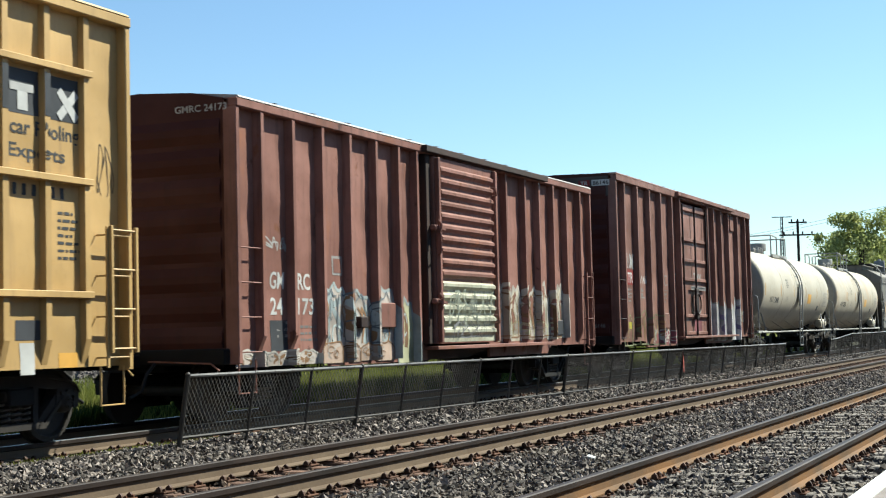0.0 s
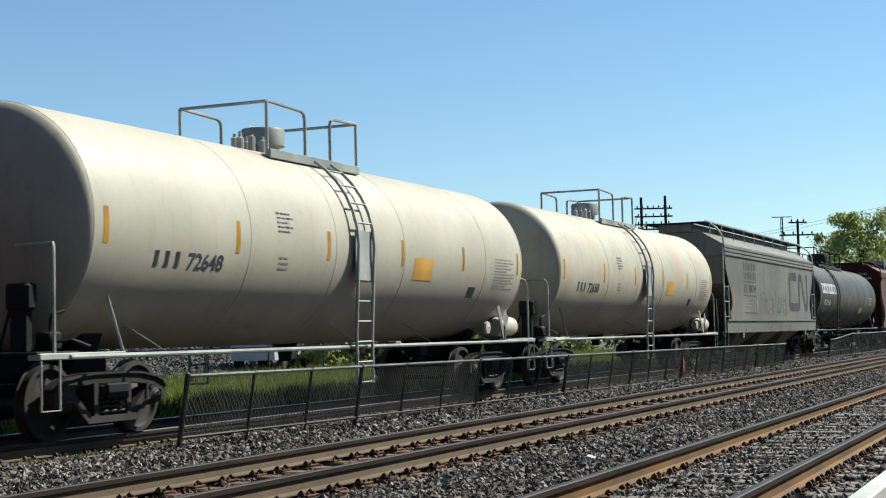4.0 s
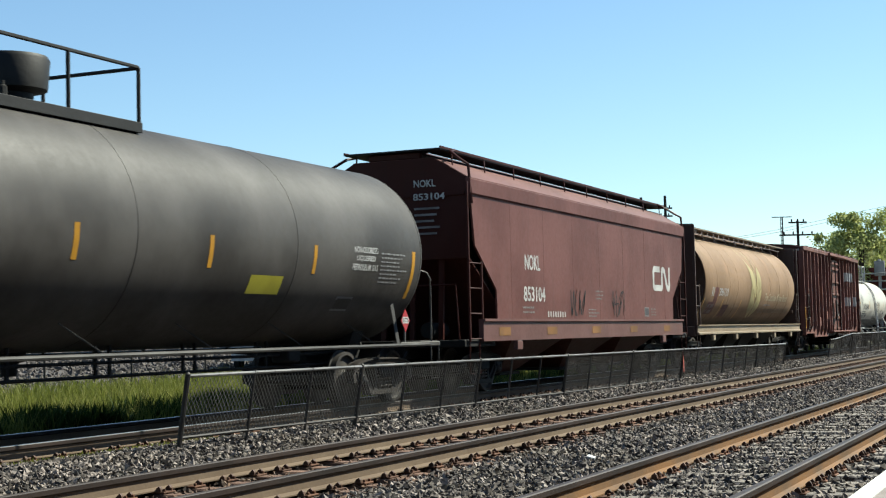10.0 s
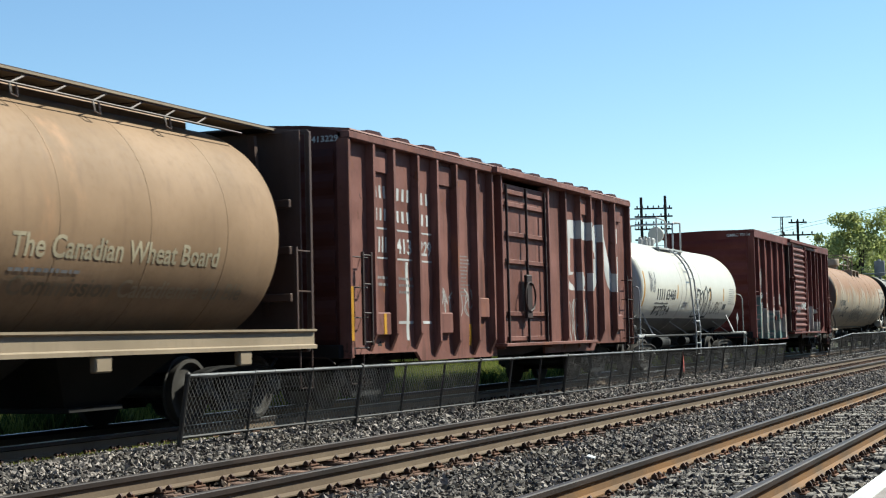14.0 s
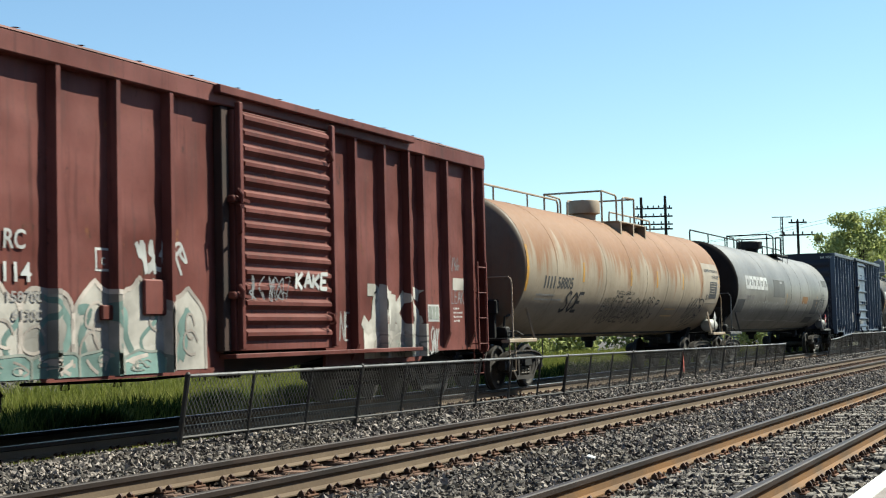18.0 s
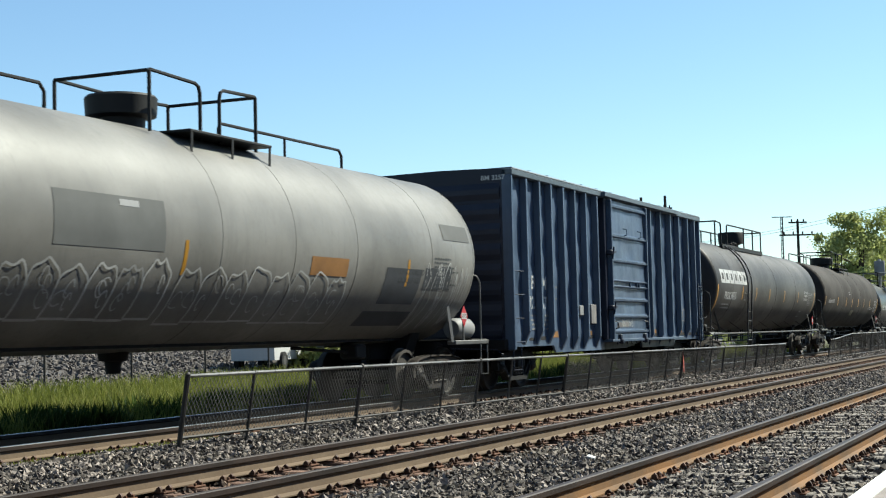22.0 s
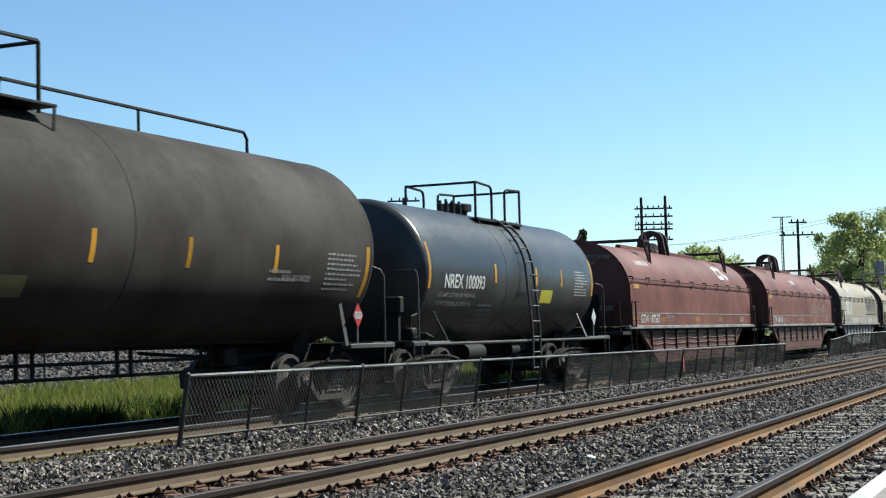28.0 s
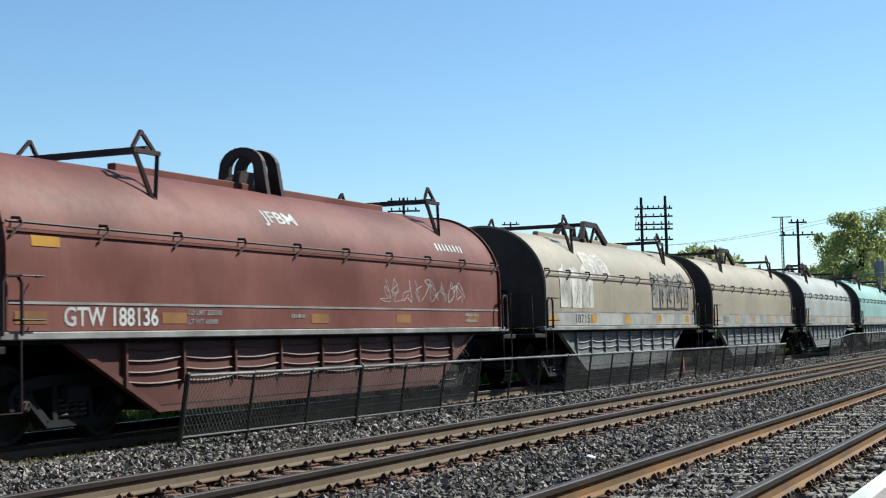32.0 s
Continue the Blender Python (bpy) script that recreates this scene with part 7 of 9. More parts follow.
# two white tank cars
M_CREAM = paint("cream_tank_paint", (0.61, 0.548, 0.435), (0.22, 0.16, 0.11), 0.32, 0.25, (0.36, 0.25, 0.16), 0.12, 0.5, 0.12, 0.7)
M_CREAM2 = paint("rust_washed_cream_tank_paint", (0.60, 0.53, 0.41), (0.20, 0.14, 0.09), 0.36, 0.40, (0.34, 0.225, 0.135), 0.12, 0.5, 0.12, 0.9)
# Darker cream for the front heads: shade put into the colour, plus rust stains.
M_CREAMHEAD = paint("shaded_grimy_cream_head_paint", (0.46, 0.42, 0.33), (0.17, 0.12, 0.08), 0.55, 0.45, (0.26, 0.15, 0.08), 0.15, 0.6, 0.1, 0.9)
for u, shell, number, words in ((53.2, M_CREAM, "72648", "white tank car with a centre ladder and top railing"), (69.92, M_CREAM2, "72650", "rust-streaked white tank car with a centre ladder")):
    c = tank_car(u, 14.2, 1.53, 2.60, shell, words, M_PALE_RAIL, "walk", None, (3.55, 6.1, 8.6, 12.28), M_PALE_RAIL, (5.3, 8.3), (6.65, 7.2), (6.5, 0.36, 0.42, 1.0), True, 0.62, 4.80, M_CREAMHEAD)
    t = round_side(1.53, 2.60)
    letters(c, number, 2.03, 2.08, 0.85, 0.22, M_INK, t)
    blocks(c, 3, 1.2, 2.1, 0.7, 0.2, M_DARK_PATCH, t, "dark owner's mark as bars", False)
    strips(c, (0.18, 3.16, 5.80, 8.46, 11.12, 13.95), 2.34, 2.78, t)
    sticker(c, 9.0, 9.8, 2.12, 2.5, M_ORANGE, t, "sticker", "orange notice sticker")
    small_print(c, 4.3, 2.95, 0.5, 5, 0.035, M_INK, t, 11)
    small_print(c, 12.75, 2.6, 1.1, 11, 0.03, M_GREY_PANEL, t, 12)
    small_print(c, 4.35, 2.3, 0.4, 3, 0.04, M_GREY_PANEL, t, 13)
    sticker(c, 11.6, 11.95, 1.85, 2.05, M_DARK_PATCH, t, "dark_label")
    part("ladder_guard", Shape().box(6.62, 7.22, -1.585, -1.57, 2.05, 2.85, 0.005), M_PALE_RAIL, c, "perforated guard on the ladder")
    part("reservoir", Shape().lathe([(13.6, 0.001), (13.61, 0.16), (13.7, 0.2), (14.4, 0.2), (14.49, 0.16), (14.5, 0.001)], 1.30, 18, -1.15), M_CREAM, c, "cream air reservoir on the end platform")
    placard(c, 13.4, 1.46, -1.46, M_GREY_PANEL, "", True)
    part("valve_handle", Shape().lathe([(-1.47, 0.02), (-1.45, 0.12), (-1.40, 0.12), (-1.38, 0.02)], 0, 12, axis="y", at=(12.5, 0, 1.28)), M_CREAM, c)

# grey covered hopper
M_GREYH = paint("grey_hopper_paint", (0.195, 0.178, 0.155), (0.075, 0.066, 0.058), 0.6, 0.0, fade=0.2, dents=0.4, rough=0.55)
# Grimy end sheets, darker than the sides with their shade in the colour.
M_GREYE = paint("grimy_shaded_hopper_end_paint", (0.15, 0.146, 0.138), (0.035, 0.03, 0.026), 0.7, 0.0, fade=0.2, dents=0.2)
c = hopper(85.6, 16.8, 3.5, 3.86, M_GREYH, "weathered grey covered hopper with dark lettering", M_GREYE, M_PALE_RAIL, M_GREYH, 3, flank=((0.29, 3.33), (0.40, 3.1), (0.53, 2.89), (0.80, 2.62), (1.01, 2.4), (1.14, 2.2), (1.19, 1.99), (1.10, 1.8), (0.94, 1.65)), sill_x=0.2)
f = flat(-1.562)
blocks(c, 8, 2.92, 3.12, 2.05, 0.27, M_INK, f, "dark railway name as bars", False)
blocks(c, 8, 2.95, 2.80, 2.03, 0.26, M_INK, f, "dark railway name as bars", False)
for z in (2.72, 2.24, 1.66):
    sticker(c, 2.95, 5.0, z, z + 0.03, M_INK, f, "rule", "painted rule")
letters(c, "388749", 3.75, 2.36, 1.22, 0.27, M_INK, f)
blocks(c, 2, 2.96, 2.36, 0.5, 0.27, M_INK, f, "dark owner's mark as bars", False)
small_print(c, 2.95, 2.1, 2.0, 3, 0.05, M_GREY_PANEL, f, 15)
winding_mark(c, 11.1, 1.78, 4.1, 1.5, M_INK, f, 0.32, "dark winding-band emblem")
strips(c, (1.38,), 1.65, 2.48, f, 0.11)
strips(c, (5.05, 7.4, 10.0), 1.66, 2.12, f, 0.09)
scrawl(c, 5.4, 11.0, 1.62, 2.35, M_INK, f, 21, 0.016, 9, "thin dark scrawl")
scrawl(c, 6.2, 11.2, 1.08, 1.40, M_INK, flat(-1.605), 22, 0.014, 7, "thin dark scrawl")
end_letters(c, "388749", 0.0, 3.95, 0.42, 0.11, M_INK, 0.122)

# black tank car with a white wordmark, and its sister farther back
M_COAL = paint("black_tank_paint", (0.047, 0.041, 0.036), (0.045, 0.038, 0.032), 0.35, 0.0, fade=0.5, dents=0.08, rough=0.52, streak=0.6, gloss=0.22)
for u, L, number, words in ((104.3, 17.75, "36156", "long black tank car with white block lettering"), (267.15, 17.95, "39715", "long black tank car with white block lettering and amber strips")):
    c = tank_car(u + 0.08, L + 0.1, 1.53, 2.58, M_COAL, words, M_TRIM, "walk", None, (2.2, 4.55, 5.2, 9.5, 13.5), M_BLACK, (3.9, 10.6), (4.1, 4.7), (9.0, 0.38, 0.62, 1.27), True, 0.6, 4.78)
    t = round_side(1.53, 2.58)
    blocks(c, 6, 0.52, 2.62, 3.85, 0.44, M_WHITE, t, "white block wordmark")
    letters(c, "PROX " + number, 1.12, 2.10, 1.65, 0.25, M_WHITE, t)
    small_print(c, 1.0, 1.92, 1.6, 2, 0.06, M_GREY_PANEL, t, 31)
    strips(c, (0.05,), 1.7, 2.56, t, 0.12)
    strips(c, (3.7, 5.92, 8.25, 11.12, 14.0), 2.12, 2.55, t)
    strips(c, (L - 0.25,), 1.8, 2.6, t, 0.12)
    if number == "36156":
        sticker(c, 12.3, 13.2, 1.80, 2.06, M_LEMON, t, "sticker", "yellow notice sticker")
    letters(c, "NON-ODORIZED", 15.33, 2.5, 0.85, 0.1, M_WHITE, t)
    letters(c, "LIQUEFIED", 15.42, 2.36, 0.66, 0.1, M_WHITE, t)
    letters(c, "PETROLEUM GAS", 15.3, 2.22, 0.9, 0.1, M_WHITE, t)
    sticker(c, 15.1, 15.65, 1.58, 1.80, M_GREY_PANEL, t, "stencil_frame")
    sticker(c, 15.13, 15.62, 1.61, 1.77, M_COAL, t, "stencil_field", "", 0.009)
    small_print(c, 16.3, 2.5, 1.1, 8, 0.035, M_GREY_PANEL, t, 33)
    sticker(c, 4.08, 4.32, 2.1, 2.36, M_GREY_PANEL, t, "stencil_frame")
    sticker(c, 4.11, 4.29, 2.13, 2.33, M_COAL, t, "stencil_field", "", 0.009)
    small_print(c, -0.8, 0.99, 0.9, 1, 0.05, M_WHITE, flat(-1.461), 34)
    placard(c, L - 0.4, 1.42, -1.44, M_RED, "1075")

# maroon covered hopper
M_MAROON = paint("maroon_hopper_paint", (0.140, 0.045, 0.036), (0.06, 0.034, 0.03), 0.3, 0.0, fade=0.25, dents=0.35, rough=0.55, gloss=0.2)
# Dark maroon with the ends' shade put in; ladders and bays share it.
M_MAROOND = paint("maroon_trim_and_shaded_end_paint", (0.058, 0.014, 0.010), (0.024, 0.013, 0.011), 0.4, 0.0, fade=0.1, dents=0.2, gloss=0.1)
M_MAROONS = paint("maroon_sill_paint", (0.16, 0.07, 0.06), (0.07, 0.04, 0.035), 0.3, 0.0, fade=0.25, dents=0.1)
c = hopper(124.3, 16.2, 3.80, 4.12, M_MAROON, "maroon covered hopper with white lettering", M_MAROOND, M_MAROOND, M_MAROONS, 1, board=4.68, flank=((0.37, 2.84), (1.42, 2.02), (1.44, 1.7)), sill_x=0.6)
letters(c, "NOKL", 3.03, 2.46, 0.92, 0.32, M_WHITE, f)
letters(c, "853104", 2.93, 1.81, 1.3, 0.31, M_WHITE, f)
winding_mark(c, 12.75, 2.21, 1.75, 0.66, M_WHITE, f, 0.16, "white winding-band emblem")
blocks(c, 8, 4.33, 1.49, 1.25, 0.12, M_WHITE, f, "white web address as bars", False)
small_print(c, 2.85, 1.66, 0.9, 2, 0.05, M_DULL_WHITE, f, 41)
small_print(c, 7.75, 2.08, 0.7, 3, 0.045, M_DULL_WHITE, f, 42)
small_print(c, 7.2, 1.65, 0.9, 3, 0.04, M_DULL_WHITE, f, 43)
sticker(c, 11.88, 12.28, 1.52, 1.76, M_GREY_PANEL, f, "stencil_frame", "framed data plate")
sticker(c, 11.91, 12.25, 1.55, 1.73, M_DARK_PATCH, f, "stencil_field", "", 0.009)
small_print(c, 12.5, 1.70, 0.6, 3, 0.04, M_DULL_WHITE, f, 44)
scrawl(c, 5.9, 7.0, 1.55, 2.1, M_SPRAY_K, f, 45, 0.035, 4, "dark scrawl")
scrawl(c, 8.9, 10.2, 1.55, 2.12, M_SPRAY_K, f, 46, 0.032, 4, "soft dark spray tag")
for x in (1.4, 4.2, 7.3, 10.4, 13.6):
    sticker(c, x, x + 0.62, 1.12, 1.28, M_ORANGE_DULL, flat(-1.603), "reflective_strip")
end_letters(c, "NOKL", -0.43, 3.98, 0.45, 0.14, M_WHITE, 0.122)
end_letters(c, "853104", -0.41, 3.73, 0.66, 0.13, M_WHITE, 0.122)
for i in range(5):
    end_patch(c, -0.95 + 0.06 * (i % 3), -0.42, 3.55 - 0.12 * i, 3.59 - 0.12 * i, M_DULL_WHITE, "small_print", "row of small print", 0.12)

# tan cylindrical hopper
M_TAN = paint("tan_hopper_paint", (0.31, 0.195, 0.11), (0.12, 0.07, 0.045), 0.42, 0.25, (0.27, 0.15, 0.08), 0.2, 0.62, 0.15, 0.9, gloss=0.14)
M_TAND = paint("dark_brown_frame_paint", (0.085, 0.048, 0.035), (0.03, 0.02, 0.017), 0.5, 0.0, fade=0.2, dents=0.1)
M_TANS = paint("pale_sill_paint", (0.33, 0.25, 0.165), (0.14, 0.10, 0.07), 0.5, 0.0, fade=0.2, dents=0.05)
M_WHEAT = plain("yellow_emblem_paint", (0.56, 0.47, 0.22), 0.6, 0.0, 0.25, 10, 0.0)
c = cylinder_hopper(142.95, 14.75, 1.6, 2.64, M_TAN, "tan round-sided covered hopper with a yellow leaf emblem", M_TAND, M_TAND, M_TANS)
t = round_side(1.6, 2.64)
letters(c, "396110", 1.87, 2.18, 1.17, 0.26, M_WHITE, t)
blocks(c, 2, 0.8, 2.18, 0.4, 0.26, M_WHITE, t, "white owner's mark as bars", False)
M_REDPATCH = plain("faded_red_paint_patch", (0.17, 0.05, 0.045), 0.6, 0.0, 0.25, 10, 0.0)
sticker(c, 1.24, 1.72, 1.62, 2.45, M_REDPATCH, t, "paint_patch", "dark red paint patch", 0.003)
sticker(c, 0.75, 1.24, 1.62, 2.0, M_REDPATCH, t, "paint_patch", "dark red paint patch", 0.003)
sticker(c, 2.8, 3.6, 1.56, 1.93, M_REDPATCH, t, "paint_patch", "dark red paint patch", 0.003)
letters(c, "LD LMT 224500", 0.55, 1.82, 1.0, 0.1, M_DULL_WHITE, t)
letters(c, "LT WT  61500", 0.55, 1.66, 0.95, 0.1, M_DULL_WHITE, t)
strips(c, (0.05, 2.55, 5.2), 1.5, 2.1, t, 0.09)
LEAVES = (
    ((6.46, 3.48), (6.67, 3.3), (7.04, 3.12), (7.26, 2.89), (7.3, 2.61), (7.31, 2.2), (6.93, 2.4), (6.59, 2.63), (6.46, 3.07)),
    ((7.93, 3.31), (8.09, 3.12), (8.12, 2.86), (8.08, 2.59), (7.74, 2.4), (7.47, 2.2), (7.39, 2.61), (7.56, 3.02)),
    ((6.52, 2.62), (6.92, 2.36), (7.23, 2.15), (7.39, 1.9), (7.37, 1.69), (7.34, 1.5), (6.96, 1.67), (6.64, 1.84), (6.49, 2.23)),
    ((8.13, 2.54), (8.19, 2.15), (8.18, 1.9), (7.97, 1.71), (7.62, 1.54), (7.49, 1.73), (7.47, 2.02), (7.66, 2.34)),
)
AWNS = (
    ((6.22, 3.9), (6.33, 3.68), (6.48, 3.43)),
    ((6.99, 3.79), (7.16, 3.45), (7.29, 2.96)),
    ((7.11, 3.77), (7.27, 3.43), (7.34, 2.94)),
    ((7.77, 3.71), (7.86, 3.53), (7.92, 3.3)),
)
for n, leaf in enumerate(LEAVES):
    pts = curve_through(list(leaf) + [leaf[0]], 4)[:-1]
    k = len(pts)
    mid = [(sum(p[0] for p in pts) / k, sum(p[1] for p in pts) / k)]
    rings = [(mid[0][0] + (x - mid[0][0]) * q, mid[0][1] + (z - mid[0][1]) * q) for q in (1.0, 0.8, 0.6, 0.4, 0.2, 0.02) for x, z in pts]
    s = Shape().add([(x, t(x, z) - 0.012, z) for x, z in rings], [(j * k + i, j * k + (i + 1) % k, (j + 1) * k + (i + 1) % k, (j + 1) * k + i) for j in range(5) for i in range(k)])
    flat_part("emblem_leaf", s, M_WHEAT, c, "yellow leaf of a painted emblem" if n == 0 else "")
for awn in AWNS:
    flat_part("emblem_awn", ribbon(Shape(), curve_through(list(awn), 5), 0.045, t), M_WHEAT, c, "thin pale awn of the emblem")
M_TANWORD = plain("pale_tan_lettering", (0.60, 0.50, 0.33), 0.6, 0.0, 0.25, 14, 0.0)
M_TANGHOST = plain("weathered_tan_lettering", (0.36, 0.26, 0.16), 0.6, 0.0, 0.3, 14, 0.0)
letters(c, "The Canadian Wheat Board", 8.95, 2.12, 4.15, 0.27, M_TANWORD, t, "pale tan painted words")
letters(c, "La Commission Canadienne du Bl\u00e9", 8.65, 1.70, 5.3, 0.22, M_TANGHOST, t, "weathered tan painted words")
small_print(c, 9.0, 1.95, 1.8, 1, 0.06, M_DULL_WHITE, t, 51)

# brown boxcar with a plug door and white lettering
M_B9 = paint("brown_lettered_paint", (0.205, 0.084, 0.064), rust=0.25, **BROWN)
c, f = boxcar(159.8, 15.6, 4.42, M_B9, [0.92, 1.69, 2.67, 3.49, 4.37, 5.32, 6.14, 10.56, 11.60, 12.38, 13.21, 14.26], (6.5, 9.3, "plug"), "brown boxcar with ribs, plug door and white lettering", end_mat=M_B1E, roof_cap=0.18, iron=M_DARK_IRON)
for z, h in ((3.45, 0.21), (3.08, 0.20)):
    blocks(c, 3, 1.15, z, 0.47, h, M_WHITE, f, "white railway name as bars", False)
    blocks(c, 3, 1.95, z, 0.62, h, M_WHITE, f, "white railway name as bars", False)
    blocks(c, 2, 2.95, z, 0.42, h, M_WHITE, f, "white railway name as bars", False)
blocks(c, 4, 1.14, 2.55, 0.48, 0.26, M_WHITE, f, "white owner's mark as bars", False)
letters(c, "413", 1.96, 2.55, 0.60, 0.26, M_WHITE, f)
letters(c, "229", 2.92, 2.55, 0.49, 0.26, M_WHITE, f)
for a, b in ((1.14, 1.62), (1.94, 2.58), (2.91, 3.42)):
    for z in (2.93, 2.44):
        sticker(c, a, b, z, z + 0.03, M_WHITE, f, "rule", "painted rule")
for xa, xb, za, zb in ((2.33, 2.43, 1.08, 2.42), (1.94, 2.60, 1.36, 1.41), (2.90, 3.36, 1.36, 1.41)):
    sticker(c, xa, xb, za, zb, M_WHITE, f, "rule", "painted rule")
small_print(c, 1.20, 2.1, 0.55, 2, 0.06, M_DULL_WHITE, f, 61)
small_print(c, 2.05, 2.1, 0.7, 3, 0.06, M_DULL_WHITE, f, 62)
small_print(c, 4.70, 2.6, 0.5, 12, 0.035, M_DULL_WHITE, f, 63)
winding_mark(c, 10.72, 2.1, 4.1, 1.6, M_WHITE, f, 0.42, "white winding-band emblem across the ribs", (10.56, 11.60, 12.38, 13.21, 14.26))
for x, z in ((1.09, 4.22), (3.74, 4.22), (11.72, 4.22), (14.42, 4.22)):
    part("card_plate", Shape().box(x, x + 0.62, -1.50, -1.47, z - 0.36, z, 0.015), M_B9, c, "square metal plate")
for x, z in ((0.99, 1.17), (3.60, 1.18), (5.40, 1.47), (14.32, 1.18)):
    part("card_box", Shape().box(x, x + 0.58, -1.54, -1.47, z, z + 0.38, 0.02), M_B9, c, "metal card box")
for i in range(1, 14):
    x = 1.10 * i - 0.15
    part("roof_seam_cap", Shape().prism([(x - 0.34, 4.425), (x - 0.22, 4.50), (x + 0.20, 4.51), (x + 0.34, 4.425)], -1.60, 1.60, "y"), M_B1E, c, "dark pressed roof rib" if i == 1 else "")
end_ladder(c, 0.30, 0.60, -1.66, 1.02, 2.5, M_DARK_IRON)
strips(c, (0.0,), 1.1, 1.95, flat(-1.597), 0.09)
strips(c, (1.28,), 1.19, 1.53, flat(-1.543), 0.1)
strips(c, (5.1,), 0.95, 1.35, f, 0.09)
scrawl(c, 3.80, 5.50, 1.5, 2.0, M_SPRAY_W, f, 65, 0.03, 5)
scrawl(c, 10.80, 12.50, 0.95, 1.9, M_SPRAY_W, f, 66, 0.03, 6)
end_letters(c, "413229", -0.95, 4.25, 0.48, 0.10, M_WHITE, 0.0)

# short white tank car with a black belly
M_WHITE_RAIL = plain("white_painted_rail", (0.66, 0.66, 0.66), 0.5, 0.0, 0.2, 20, 0.1, (0.3, 0.28, 0.25))
M_SNOW = paint("white_tank_paint", (0.73, 0.69, 0.60), (0.30, 0.27, 0.24), 0.2, 0.0, fade=0.05, dents=0.06, rough=0.35, streak=0.6)
M_COAT = paint("black_belly_coating", (0.045, 0.045, 0.045), (0.12, 0.11, 0.10), 0.3, 0.0, fade=0.4, dents=0.05, rough=0.5, gloss=0.35)
c = tank_car(177.25, 11.25, 1.35, 2.35, M_SNOW, "short glossy white tank car with a black lower half", M_WHITE_RAIL, "walk", (M_COAT, 1.47), (4.1, 6.4), M_WHITE_RAIL, (3.6, 6.3), (4.75, 5.25), (5.3, 0.26, 0.22, 1.0), True, 0.6, 4.42, pipe=M_UNDER)
part("manway_lid", Shape().lathe([(5.78, 0.001), (5.78, 0.24), (5.82, 0.25), (5.88, 0.17), (5.90, 0.001)], 4.06, 20, -0.15), M_SNOW, c, "white manway lid that stands open")
t = round_side(1.35, 2.35)
letters(c, "65468", 2.42, 2.0, 1.0, 0.3, M_INK, t)
blocks(c, 4, 1.42, 2.0, 0.9, 0.3, M_INK, t, "dark owner's mark as bars", False)
small_print(c, 1.35, 1.88, 1.9, 2, 0.05, M_INK, t, 71)
strips(c, (0.12,), 1.8, 2.75, t, 0.11)
strips(c, (3.6, 5.7, 7.56, 9.4, 11.18), 2.05, 2.45, t, 0.09)
mural(c, 5.85, 7.75, 1.52, 2.5, 4, (None, None, M_SPRAY_K), t, 75, (), 0.055, "black outlined spray letters")
sticker(c, 9.53, 9.95, 1.78, 1.95, M_INK, t, "dark_label")
scrawl(c, 8.0, 9.4, 1.65, 2.0, M_SPRAY_K, t, 73, 0.02, 5, "black outline graffiti")
scrawl(c, 1.4, 3.1, 1.58, 1.82, M_SPRAY_K, t, 74, 0.03, 6, "black outline graffiti")
scrawl(c, 0.6, 1.3, 2.2, 2.75, M_SPRAY_G, t, 75, 0.02, 4, "grey scrawl")
small_print(c, 10.2, 2.42, 0.95, 8, 0.035, M_GREY_PANEL, t, 76)
placard(c, 11.0, 1.5, -1.42, M_GREY_PANEL, "")

# red-brown boxcar with a corrugated door
M_B11 = paint("red_brown_car_paint", (0.150, 0.038, 0.028), rust=0.08, **BROWN)
M_AQUA, M_SAGE, M_SAND = spray("aqua_spray", (0.25, 0.39, 0.35)), spray("grey_sage_spray", (0.38, 0.41, 0.36)), spray("sandy_white_spray", (0.58, 0.54, 0.48))
# The red ends, darkened in colour for the shade they stand in.
M_B11E = paint("shaded_red_end_paint", (0.12, 0.026, 0.021), (0.05, 0.02, 0.017), 0.4, 0.0, fade=0.2, dents=0.3, gloss=0.1)
c, f = boxcar(190.5, 15.85, 4.56, M_B11, [0.75, 1.83, 2.98, 4.11, 5.24, 10.39, 11.45, 12.4, 13.0, 14.05, 15.2], (6.6, 9.5, "corrugated"), "dark red boxcar with pale graffiti along its foot", end_mat=M_B11E, roof_cap=0.05, fascia=0.25)
RB = [0.75, 1.83, 2.98, 4.11, 5.24, 10.39, 11.45, 12.4, 13.0, 14.05, 15.2]
mural(c, 0.34, 1.62, 0.76, 2.42, 1, (M_AQUA, M_SAGE, M_SAND), f, 321, RB, 0.06)
mural(c, 1.55, 6.15, 0.76, 2.05, 5, (M_SAND, M_AQUA, M_BLUSH), f, 322, RB, 0.06)
mural(c, 1.8, 5.2, 0.76, 1.10, 4, (M_AQUA, M_BLUSH, M_SAGE), lambda x, z: f(x, z) - 0.007, 323, RB, 0.03)
mural(c, 11.2, 13.2, 0.80, 1.25, 3, (M_SAND, M_SAGE, M_SAND), f, 324, RB, 0.03)
letters(c, "GM", 1.40, 2.2, 0.42, 0.22, M_WHITE, f, lift=0.020)
letters(c, "RC", 2.18, 2.2, 0.36, 0.22, M_WHITE, f, lift=0.020)
letters(c, "78", 1.42, 1.84, 0.36, 0.22, M_WHITE, f, lift=0.020)
letters(c, "114", 2.18, 1.84, 0.46, 0.22, M_WHITE, f, lift=0.020)
scrawl(c, 1.05, 1.75, 2.5, 3.2, M_SPRAY_W, f, 81, 0.03, 4)
scrawl(c, 14.30, 14.80, 2.33, 2.58, M_SPRAY_G, f, 82, 0.014, 4)
